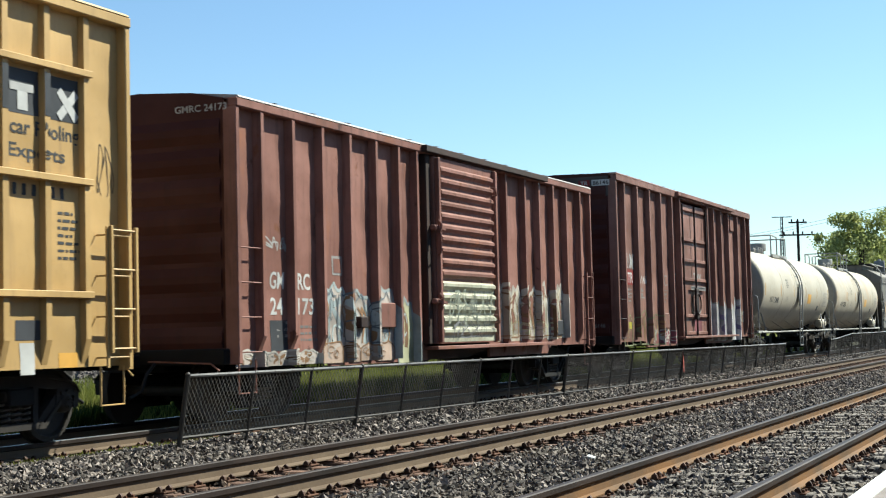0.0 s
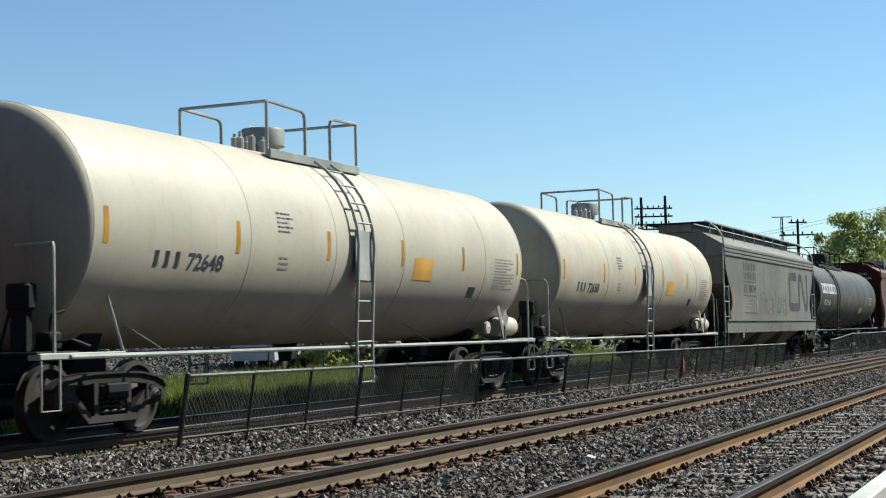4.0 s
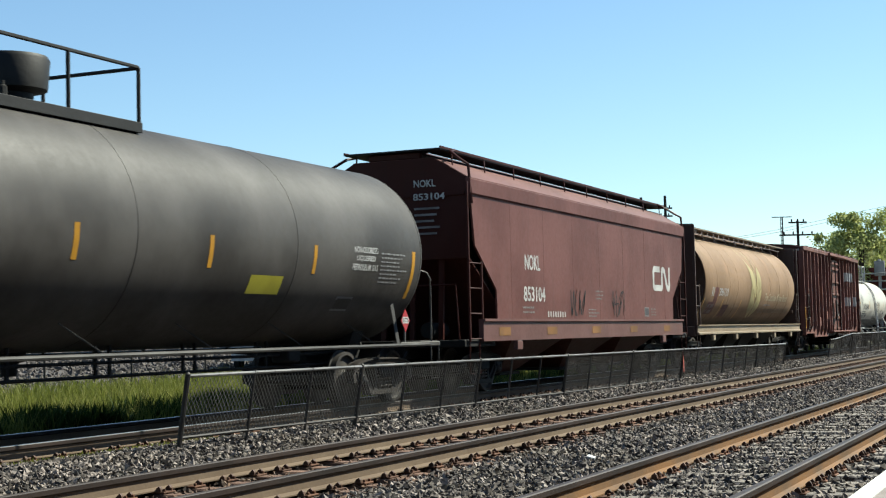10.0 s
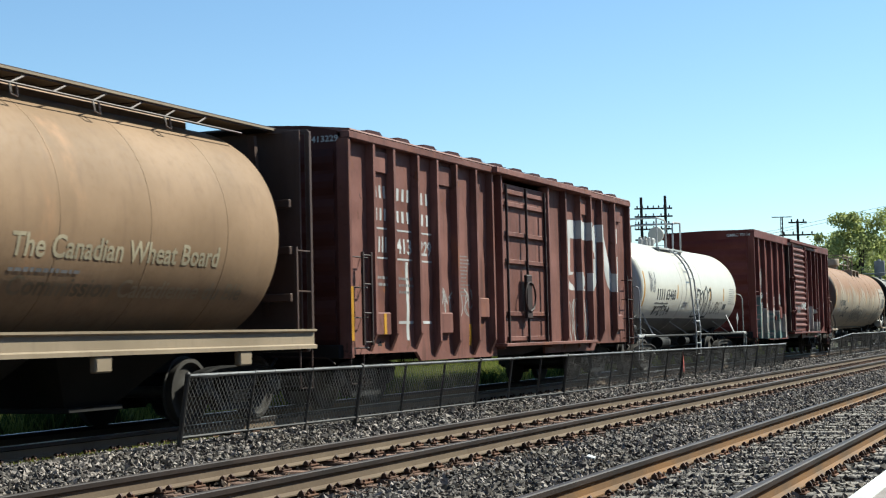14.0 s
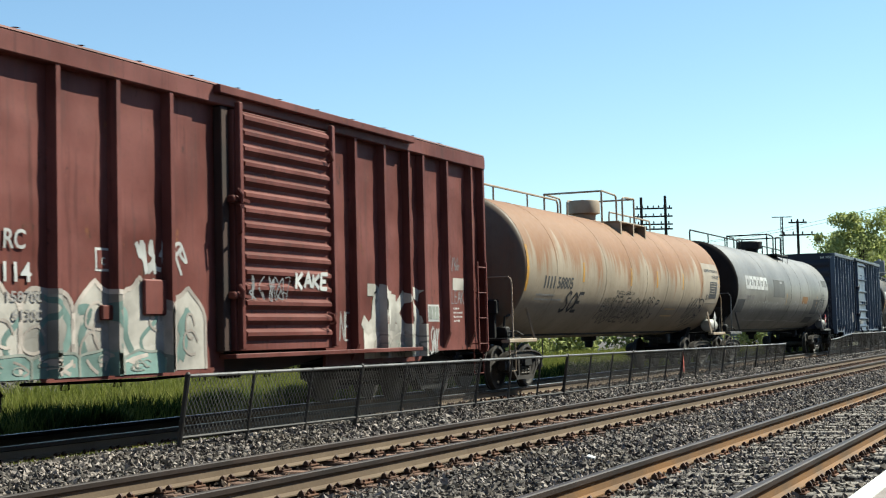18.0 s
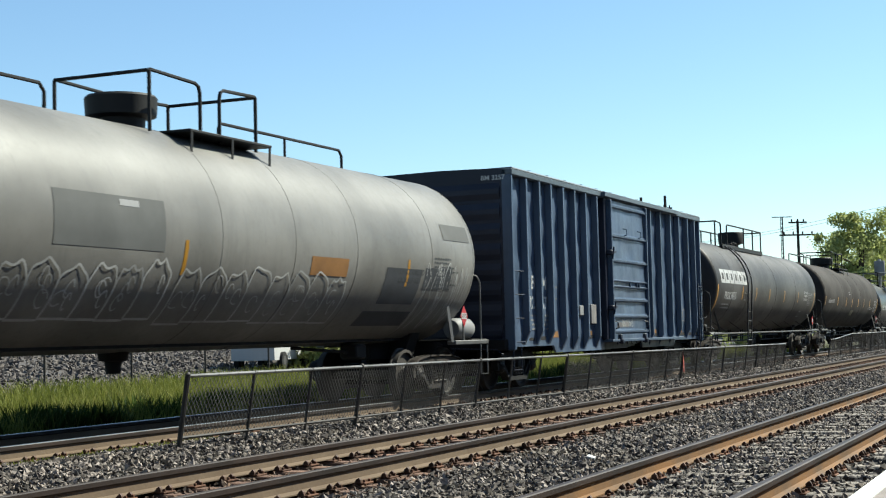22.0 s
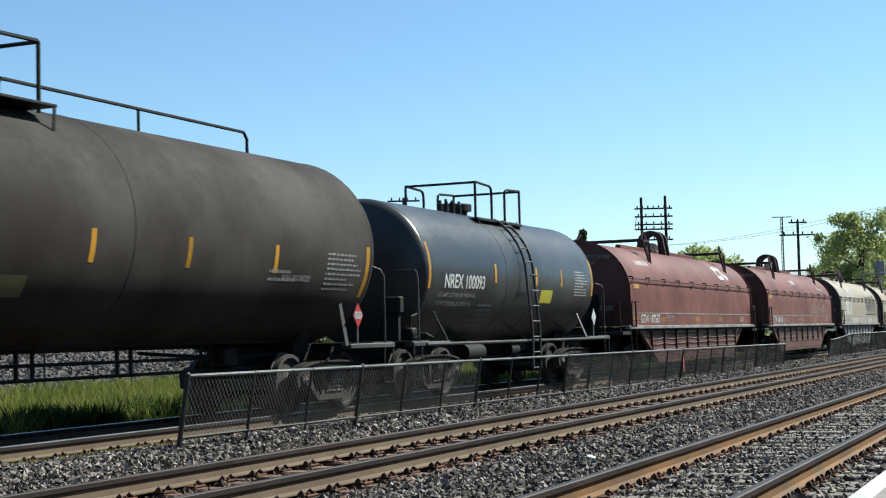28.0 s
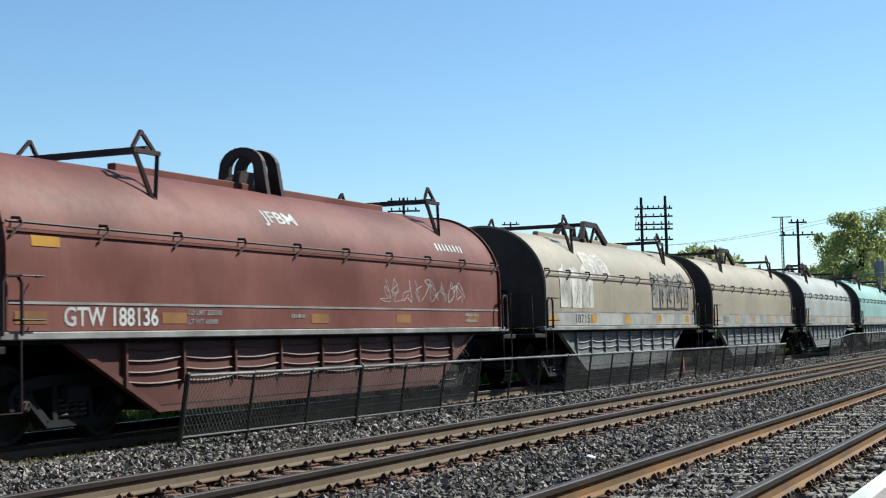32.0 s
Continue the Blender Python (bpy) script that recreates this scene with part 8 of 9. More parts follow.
sticker(c, 13.34, 13.82, 1.40, 1.70, M_WHITE, f, "label_board", "white framed label board")
for xa in (13.37, 13.52, 13.67):
    sticker(c, xa, xa + 0.12, 1.44, 1.67, M_SAGE, f, "label_field", "", 0.008)
sticker(c, 3.8, 4.08, 2.0, 2.28, M_WHITE, f, "stencil_frame", "framed stencil")
sticker(c, 3.83, 4.05, 2.03, 2.25, M_B11, f, "stencil_field", "", 0.009)
letters(c, "C", 3.9, 2.07, 0.08, 0.1, M_WHITE, lambda x, z: f(x, z) - 0.006)
letters(c, "158700", 2.22, 1.62, 0.62, 0.12, M_DULL_WHITE, f, lift=0.020)
letters(c, "61300", 2.3, 1.42, 0.52, 0.12, M_DULL_WHITE, f, lift=0.020)
part("card_box", Shape().box(3.85, 4.2, -1.53, -1.47, 1.42, 1.6, 0.015), M_B11, c, "small metal card box")
part("card_plate", Shape().box(4.72, 5.36, -1.52, -1.47, 1.48, 1.93, 0.02), M_B11, c, "square metal plate")
scrawl(c, 4.6, 5.7, 2.0, 2.4, M_SPRAY_W, f, 84, 0.06, 4, "bold white spray tag")
tag(c, "KAKE", 8.15, 9.15, 1.86, 2.12, M_WHITE, flat(-1.720), 85, 0.06, None, 0.1, "bold white tag on the door")
scrawl(c, 6.85, 8.0, 1.70, 2.02, M_SPRAY_G, flat(-1.717), 185, 0.022, 5, "faint spray tag on the door")
flat_part("paint_patch", folded(patch(Shape(), 10.8, 13.15, 0.80, 1.36, f, 0.006), [11.45, 12.4, 13.0], -1.606), M_MILK, c, "white sprayed base of the letters")
tag(c, "JNKS", 10.75, 13.0, 1.20, 1.92, M_MILK, lambda x, z: f(x, z) - 0.004, 86, 0.20, None, 0.08, "fat white spray-painted letters", RB)
tag(c, "LEAK", 14.42, 15.0, 1.72, 1.98, M_SPRAY_G, f, 87, 0.022)
tag(c, "SNX", 13.42, 13.78, 0.80, 1.32, M_SPRAY_W, f, 88, 0.035)
tag(c, "NE", 9.95, 10.3, 1.1, 1.6, M_SPRAY_W, f, 89, 0.03)
sticker(c, 14.5, 15.02, 1.98, 2.2, M_SAND, f, "paint_patch", "pale paint patch", 0.003)
small_print(c, 14.5, 1.62, 0.42, 4, 0.04, M_WHITE, f, 90)
end_letters(c, "GMRC 78114", -0.66, 4.36, 0.82, 0.10, M_WHITE, 0.0)

# rusty tan pressure tank car
M_TAN_RAIL = plain("tan_painted_rail", (0.46, 0.38, 0.29), 0.65, 0.0, 0.3, 20, 0.1, (0.28, 0.20, 0.13))
M_RUSTY = paint("rust_bleached_tank_paint", (0.385, 0.315, 0.23), (0.16, 0.12, 0.085), 0.5, 0.0, fade=0.2, rough=0.6, dents=0.1, streak=0.9, gloss=0.15)
def crest_rust(m, z0, z1, col):
    """Rust that has spread down from the crest of a tank in ragged runs, ring by ring."""
    n, l = m.node_tree.nodes, m.node_tree.links
    b = n["Principled BSDF"]
    base = b.inputs["Base Color"].links[0].from_socket
    tc, sep = n.new("ShaderNodeTexCoord"), n.new("ShaderNodeSeparateXYZ")
    l.new(tc.outputs["Object"], sep.inputs[0])
    run = noisy(n, l, 1.6, coords(n, l, (1.5, 0.3, 0.25), False), 6.0, 0.65)
    ring = noisy(n, l, 1.0, coords(n, l, (1.15, 0.0, 0.0), False), 4.0, 0.75)
    fine = noisy(n, l, 14.0, coords(n, l, (1, 1, 0.6), False), 5.0, 0.7)
    h = math_node(n, l, "ADD", sep.outputs[2], math_node(n, l, "MULTIPLY", math_node(n, l, "SUBTRACT", run, 0.5), 2.2))
    h = math_node(n, l, "ADD", h, math_node(n, l, "MULTIPLY", math_node(n, l, "SUBTRACT", ring, 0.5), 3.4))
    k = math_node(n, l, "MULTIPLY", ramped(n, l, h, z0, z1), math_node(n, l, "ADD", math_node(n, l, "MULTIPLY", fine, 0.4), 0.62))
    l.new(mixed(n, l, k, base, mixed(n, l, run, tuple(0.75 * q for q in col), tuple(1.25 * q for q in col))), b.inputs["Base Color"])


M_RUSTYHEAD = paint("dark_rusty_head_paint", (0.17, 0.125, 0.085), (0.06, 0.04, 0.03), 0.6, 0.5, (0.12, 0.06, 0.035), 0.2, 0.6, 0.1, 0.9)
crest_rust(M_RUSTY, 2.45, 3.05, (0.205, 0.090, 0.036))
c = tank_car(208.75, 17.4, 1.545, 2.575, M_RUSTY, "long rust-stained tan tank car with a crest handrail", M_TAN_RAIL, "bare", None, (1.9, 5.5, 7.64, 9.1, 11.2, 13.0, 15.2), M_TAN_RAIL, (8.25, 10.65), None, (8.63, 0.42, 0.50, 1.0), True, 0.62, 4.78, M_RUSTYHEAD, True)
t = round_side(1.545, 2.575)
letters(c, "58805", 2.0, 2.12, 1.05, 0.26, M_INK, t)
blocks(c, 4, 1.08, 2.12, 0.8, 0.26, M_INK, t, "dark owner's mark as bars", False)
small_print(c, 0.8, 1.95, 1.9, 2, 0.05, M_GREY_PANEL, t, 91)
tag(c, "SOE", 2.7, 4.0, 1.6, 2.1, M_SPRAY_K, t, 92, 0.07, None, 0.25, "bold dark tag")
tag(c, "HUSTLENOMICS", 5.7, 10.1, 1.40, 2.0, M_SPRAY_K, t, 93, 0.14, M_RUSTY, 0.15, "black outlined spray letters")
tag(c, "TWOCLUBSIX", 6.5, 8.1, 2.06, 2.16, M_SPRAY_K, t, 96, 0.018, None, 0.1, "thin black tag")
tag(c, "P", 10.35, 10.8, 1.76, 2.0, M_SPRAY_K, t, 97, 0.035, None, 0.1, "thin black tag")
tag(c, "X", 10.3, 10.6, 1.48, 1.66, M_SPRAY_K, t, 98, 0.03, None, 0.1, "thin black tag")
sticker(c, 11.55, 12.7, 1.54, 1.76, M_AMBER, t, "sticker", "faded yellow notice")
tag(c, "MOB", 14.0, 15.7, 1.32, 2.02, M_SPRAY_K, t, 94, 0.24, M_RUSTY, 0.2, "black outlined spray letters")
tag(c, "SIX", 15.75, 16.4, 2.06, 2.2, M_SPRAY_K, t, 99, 0.03, None, 0.1, "thin black tag")
strips(c, (-0.02,), 2.04, 3.0, t, 0.13)
strips(c, (3.7, 7.56, 10.02, 12.78, 17.2), 2.3, 2.75, t, 0.12)
M_PALEPATCH = plain("pale_fresh_paint_patch", (0.47, 0.40, 0.31), 0.6, 0.0, 0.15, 10, 0.0)
sticker(c, 15.35, 17.3, 1.95, 3.16, M_PALEPATCH, t, "paint_patch", "paler repainted panel", 0.003)
letters(c, "LIQUEFIED PETROLEUM GAS", 15.5, 2.88, 1.72, 0.1, M_INK, t, "stencilled contents name", lift=0.008)
letters(c, "NON-ODORIZED", 16.35, 2.70, 0.85, 0.1, M_INK, t, lift=0.008)
sticker(c, 16.1, 17.0, 2.1, 2.6, M_DARK_PATCH, t, "data_panel", "dark data panel", 0.007)
small_print(c, 16.15, 2.53, 0.8, 5, 0.04, M_PALEPATCH, round_side(1.555, 2.575), 95)
placard(c, 17.0, 1.5, -1.44, M_WHITE, "1075")
part("reservoir", Shape().lathe([(17.05, 0.001), (17.06, 0.16), (17.15, 0.2), (17.75, 0.2), (17.84, 0.16), (17.85, 0.001)], 1.27, 18, -1.15), M_PALE_RAIL, c, "pale air reservoir on the end platform")

# grey pressure tank car
M_DARK_PATCH_G = plain("flat_grey_touch_up_paint", (0.13, 0.132, 0.128), 0.7, 0.0, 0.15, 10, 0.0)
# Matt near-black for the front head: the shade on it is in the colour.
M_SHADEHEAD = paint("shaded_black_head_paint", (0.022, 0.019, 0.018), (0.03, 0.026, 0.022), 0.4, 0.0, fade=0.2, dents=0.05, rough=0.9, gloss=0.03)
M_SLATE = paint("grey_tank_paint", (0.188, 0.180, 0.164), (0.07, 0.068, 0.065), 0.45, 0.0, fade=0.3, dents=0.1, rough=0.45, streak=0.8)
c = tank_car(228.8, 18.3, 1.56, 2.575, M_SLATE, "long grey tank car with a faded wordmark and scrawls", M_GALV, "bare", None, (4.6, 9.5, 11.5, 13.5, 16.4), M_BLACK, (9.5, 11.7), None, (9.4, 0.45, 0.42, 1.12), True, 0.62, 4.80, M_SHADEHEAD)
t = round_side(1.562, 2.575)
blocks(c, 6, 1.18, 2.5, 3.65, 0.45, M_WHITE, t, "faded white block wordmark")
small_print(c, 1.1, 2.12, 1.8, 1, 0.2, M_DULL_WHITE, t, 101)
sticker(c, 5.95, 8.15, 2.28, 2.92, M_DARK_PATCH_G, t, "paint_patch", "darker grey repainted panel", 0.003)
sticker(c, 7.2, 7.6, 2.80, 2.88, M_GREY_PANEL, t, "stencil_frame", "", 0.006)
sticker(c, 12.0, 13.2, 2.10, 2.38, M_ORANGE_DULL, t, "sticker", "faded orange notice")
sticker(c, 0.2, 1.3, 1.70, 2.13, M_DARK_PATCH, t, "paint_patch", "dark paint patch", 0.003)
for xa, xb, za, zb in ((14.6, 16.0, 1.70, 2.30), (16.15, 17.3, 1.98, 2.34), (14.3, 16.2, 1.34, 1.58)):
    sticker(c, xa, xb, za, zb, M_DARK_PATCH, t, "paint_patch", "brown-black paint patch", 0.003)
sticker(c, 16.95, 18.15, 2.87, 3.16, M_DARK_PATCH_G, t, "paint_patch", "dark painted bar", 0.006)
small_print(c, 16.5, 2.5, 1.1, 8, 0.04, M_INK, t, 102)
mural(c, 2.4, 8.4, 1.42, 2.22, 11, (None, None, M_SPRAY_W), t, 103, (), 0.03, "spray-painted outline of bulging letters")
mural(c, 8.6, 13.3, 1.38, 2.25, 8, (None, None, M_SPRAY_W), t, 105, (), 0.026, "spray-painted outline of bulging letters")
scrawl(c, 16.2, 18.1, 1.3, 2.4, M_SPRAY_W, t, 104, 0.02, 7, "pale outline graffiti")
letters(c, "NON-ODORIZED", 15.0, 2.2, 1.1, 0.1, M_INK, t)
letters(c, "LIQUEFIED", 15.1, 2.05, 0.9, 0.1, M_INK, t)
strips(c, (8.6, 15.4), 2.0, 2.45, t, 0.08)
placard(c, 18.05, 1.5, -1.44, M_RED, "1075")
part("reservoir", Shape().lathe([(18.1, 0.001), (18.11, 0.16), (18.2, 0.2), (18.8, 0.2), (18.89, 0.16), (18.9, 0.001)], 1.27, 18, -1.15), M_GREY_PANEL, c, "grey air reservoir on the end platform")

# blue boxcar
M_NAVY = paint("dark_blue_paint", (0.062, 0.096, 0.158), (0.024, 0.032, 0.048), 0.35, 0.0, fade=0.3, dents=1.3, rough=0.40, gloss=0.36)
# Near-black blue carries the shade of the ends; ironwork and sill share it.
M_NAVYE = paint("deep_blue_iron_and_shaded_end_paint", (0.008, 0.012, 0.031), (0.01, 0.012, 0.02), 0.4, 0.0, fade=0.2, dents=0.3, rough=0.45)
M_NAVYR = paint("blue_grey_roof_paint", (0.10, 0.13, 0.155), (0.06, 0.07, 0.08), 0.4, 0.0, fade=0.3, dents=0.1)
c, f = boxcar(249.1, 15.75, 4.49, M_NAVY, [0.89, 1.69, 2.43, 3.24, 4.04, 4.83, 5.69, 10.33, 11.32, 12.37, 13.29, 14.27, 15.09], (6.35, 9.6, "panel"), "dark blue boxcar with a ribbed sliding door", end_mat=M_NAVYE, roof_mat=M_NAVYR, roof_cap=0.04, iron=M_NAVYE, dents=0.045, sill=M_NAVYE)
letters(c, "B", 1.40, 2.08, 0.18, 0.28, M_WHITE, f)
letters(c, "M", 2.06, 2.08, 0.26, 0.28, M_WHITE, f)
letters(c, "32", 1.24, 1.66, 0.34, 0.27, M_WHITE, f)
letters(c, "57", 2.02, 1.66, 0.34, 0.27, M_WHITE, f)
small_print(c, 1.34, 1.5, 0.35, 4, 0.05, M_DULL_WHITE, f, 111)
small_print(c, 2.16, 1.5, 0.3, 4, 0.05, M_DULL_WHITE, f, 112)
part("label_board", Shape().box(5.20, 5.60, -1.535, -1.45, 1.34, 1.79, 0.01), M_DULL_WHITE, c, "white metal label board")
sticker(c, 2.75, 3.05, 1.88, 2.16, M_DULL_WHITE, f, "stencil_frame")
sticker(c, 2.78, 3.02, 1.91, 2.13, M_NAVY, f, "stencil_field", "", 0.009)
part("card_box", Shape().box(4.42, 4.70, -1.52, -1.45, 1.53, 1.76, 0.015), M_GREY_PANEL, c, "small card holder")
for x in (0.12, 2.52, 4.98, 10.6, 13.4):
    sticker(c, x, x + (0.16 if x < 1 else 0.5), 1.05 if x > 1 else 0.95, 1.18 if x > 1 else 2.05, M_ORANGE_DULL, f, "reflective_strip")
small_print(c, 13.65, 1.95, 0.35, 4, 0.05, M_DULL_WHITE, f, 113)
small_print(c, 14.60, 1.95, 0.4, 6, 0.05, M_DULL_WHITE, f, 114)
small_print(c, 6.9, 1.24, 1.0, 1, 0.14, M_DULL_WHITE, flat(-1.642), 115)
sticker(c, 13.68, 14.15, 1.40, 1.75, M_DULL_WHITE, f, "stencil_frame", "framed plate stencil")
sticker(c, 13.72, 14.11, 1.44, 1.71, M_NAVY, f, "stencil_field", "", 0.009)
letters(c, "B", 13.86, 1.48, 0.1, 0.2, M_DULL_WHITE, lambda x, z: f(x, z) - 0.006)
scrawl(c, 7.3, 8.2, 1.27, 1.47, M_SPRAY_W, flat(-1.642), 116, 0.02, 5, "small white tag on the door")
end_letters(c, "BM 3257", -0.95, 4.27, 0.52, 0.10, M_WHITE, 0.0)

# olive-black pressure tank car
M_OLIVE = paint("dull_brown_black_tank_paint", (0.041, 0.033, 0.027), (0.026, 0.02, 0.016), 0.4, 0.0, fade=0.35, dents=0.06, rough=0.72, streak=0.7, gloss=0.1)
t = round_side(1.52, 2.56)
M_LEMON_DULL = plain("faded_yellow_sticker", (0.20, 0.18, 0.08), 0.6, 0.0, 0.25, 20, 0.0)
c = tank_car(287.95, 17.5, 1.52, 2.56, M_OLIVE, "long dull dark tank car with a crest handrail", M_TRIM, "bare", None, (5.2, 8.2, 11.0), M_BLACK, (7.3, 10.1), None, (8.75, 0.48, 0.50, 1.12), True, 0.62, 4.78, crest=0.82)
strips(c, (0.1, 3.6, 6.2, 8.1, 10.12, 12.16, 14.4), 2.1, 2.5, t)
strips(c, (17.3,), 1.8, 2.6, t, 0.12)
sticker(c, 8.3, 9.15, 1.68, 1.92, M_LEMON_DULL, t, "sticker", "faded yellow notice")
letters(c, "NON-ODORIZED", 14.7, 2.0, 0.85, 0.09, M_DULL_WHITE, t)
small_print(c, 7.0, 2.75, 0.6, 2, 0.05, M_DULL_WHITE, t, 121)
small_print(c, 16.0, 2.42, 1.15, 8, 0.04, M_GREY_PANEL, t, 122)
small_print(c, 14.3, 2.1, 1.0, 2, 0.06, M_GREY_PANEL, t, 123)
small_print(c, 1.0, 2.2, 1.6, 1, 0.2, M_DULL_WHITE, t, 124)
placard(c, 17.1, 1.5, -1.44, M_RED, "1075")

# short blue-black tank car
M_INKY = paint("glossy_black_tank_paint", (0.030, 0.031, 0.031), (0.05, 0.046, 0.042), 0.15, 0.0, fade=0.3, dents=0.0, rough=0.34, streak=0.5, gloss=0.34)
c = tank_car(308.05, 9.55, 1.36, 2.32, M_INKY, "short glossy black tank car with white numbers", M_TRIM, "walk", None, (3.9, 5.4), M_BLACK, (3.7, 6.25), (4.75, 5.2), (4.5, 0.34, 0.22, 1.0), True, 0.6, 4.27)
t = round_side(1.36, 2.32)
letters(c, "NREX 100093", 0.75, 2.02, 1.95, 0.27, M_WHITE, t)
letters(c, "LD LMT 207900 LB 94300 KG", 0.55, 1.86, 1.75, 0.08, M_DULL_WHITE, t)
letters(c, "LT WT 55100 LB 25000 KG", 0.55, 1.70, 1.65, 0.08, M_DULL_WHITE, t)
strips(c, (0.0, 9.42), 2.0, 2.85, t, 0.11)
strips(c, (3.23, 5.6, 7.22), 2.17, 2.55, t, 0.1)
sticker(c, 5.98, 6.72, 1.80, 2.08, M_LEMON, t, "sticker", "yellow notice sticker")
small_print(c, 8.2, 2.52, 0.95, 9, 0.035, M_WHITE, t, 131)
small_print(c, 2.6, 1.7, 0.9, 5, 0.05, M_GREY_PANEL, t, 132)
placard(c, 9.35, 1.5, -1.42, M_WHITE, "")

# coil cars
M_COILR = paint("maroon_hood_paint", (0.16, 0.048, 0.034), (0.08, 0.04, 0.033), 0.45, 0.0, fade=0.35, dents=0.8, rough=0.55, gloss=0.16)
M_COILB = paint("maroon_trough_paint", (0.115, 0.038, 0.027), (0.05, 0.03, 0.026), 0.5, 0.0, fade=0.3, dents=0.2)
# End plates: shade is put into these two paints, along with dirt.
M_COILE = paint("shaded_sooty_maroon_end_paint", (0.11, 0.044, 0.036), (0.03, 0.02, 0.018), 0.5, 0.0, fade=0.3, dents=0.1, gloss=0.15)
M_COILTE = paint("shaded_sooty_brown_end_paint", (0.06, 0.046, 0.036), (0.025, 0.02, 0.018), 0.5, 0.0, fade=0.3, dents=0.1, gloss=0.15)
M_SILLW = plain("pale_dusty_sill", (0.36, 0.34, 0.32), 0.7, 0.0, 0.3, 14, 0.2)
M_LIFT = plain("dark_maroon_lifting_gear", (0.06, 0.028, 0.026), 0.6, 0.0, 0.3, 14, 0.2)


def hood_side(x, z):
    return -coil_side(z) - 0.002


for u, L, number, words in ((320.25, 14.75, "187587", "maroon covered coil car with white numbers"), (337.85, 14.65, "188136", "maroon covered coil car with white numbers and scratched tags")):
    c = coil_car(u, L, M_COILR, words, M_COILB, M_SILLW, M_LIFT, M_COILE)
    f = flat(-1.452)
    letters(c, "GTW " + number, 1.05, 1.35, 1.86, 0.23, M_WHITE, f)
    letters(c, "LD LMT 225100", 3.6, 1.49, 0.8, 0.07, M_DULL_WHITE, f)
    letters(c, "LT WT 60900", 3.6, 1.37, 0.7, 0.07, M_DULL_WHITE, f)
    for x in (0.2, 3.0, 6.9, 9.9, 13.0):
        sticker(c, x, x + 0.55, 1.38, 1.52, M_ORANGE_DULL, f, "reflective_strip")
    sticker(c, 0.5, 1.0, 2.25, 2.37, M_YELLOW, hood_side)
    small_print(c, 6.3, 1.45, 0.5, 1, 0.07, M_DULL_WHITE, f, 141)
    small_print(c, 12.9, 1.5, 0.8, 2, 0.06, M_DULL_WHITE, f, 142)
    if number == "187587":
        winding_mark(c, 10.85, 2.74, 1.3, 0.42, M_WHITE, hood_side, 0.12, "white winding-band emblem")
        blocks(c, 8, 1.6, 2.9, 1.3, 0.13, M_WHITE, hood_side, "white web address as bars", False)
    else:
        blocks(c, 8, 11.9, 2.70, 1.3, 0.13, M_WHITE, hood_side, "white web address as bars", False)
        letters(c, "JFBM", 5.95, 2.80, 1.0, 0.24, M_SPRAY_W, hood_side, "white spray tag", "scrawl")
        scrawl(c, 9.3, 12.9, 1.75, 2.12, M_SPRAY_W, hood_side, 144, 0.014, 9, "thin scratched tag")
    end_letters(c, "GTW " + number, -0.2, 1.68, 0.85, 0.13, M_DULL_WHITE, 0.005)
    end_letters(c, "THRU 187799" if number != "187587" else "THRU 188169", 0.22, 2.85, 0.8, 0.11, M_DULL_WHITE, 0.005)
    end_letters(c, "FOR USE ON GTW 187800" if number == "187587" else "FOR USE ON GTW", 0.5, 3.02, 1.5, 0.11, M_DULL_WHITE, 0.005)
M_COILT = paint("worn_tan_hood_paint", (0.35, 0.285, 0.205), (0.14, 0.11, 0.08), 0.45, 0.2, (0.2, 0.11, 0.06), 0.2)
M_COILT2 = paint("tan_hood_paint", (0.35, 0.285, 0.20), (0.14, 0.11, 0.08), 0.45, 0.15, (0.2, 0.11, 0.06), 0.2, 0.5, 0.2)
M_COILG = paint("pale_grey_hood_paint", (0.37, 0.36, 0.33), (0.16, 0.14, 0.12), 0.4, 0.12, (0.22, 0.14, 0.09), 0.2, 0.5, 0.2)
M_COILQ = paint("pale_green_hood_paint", (0.26, 0.42, 0.38), (0.15, 0.17, 0.15), 0.35, 0.0, fade=0.2, dents=0.2)
M_PALE_BAND = plain("pale_number_band", (0.46, 0.44, 0.41), 0.7, 0.0, 0.25, 8, 0.1)
M_COILTB = paint("grey_trough_paint", (0.24, 0.235, 0.23), (0.07, 0.065, 0.06), 0.6, 0.0, fade=0.3, dents=0.2)
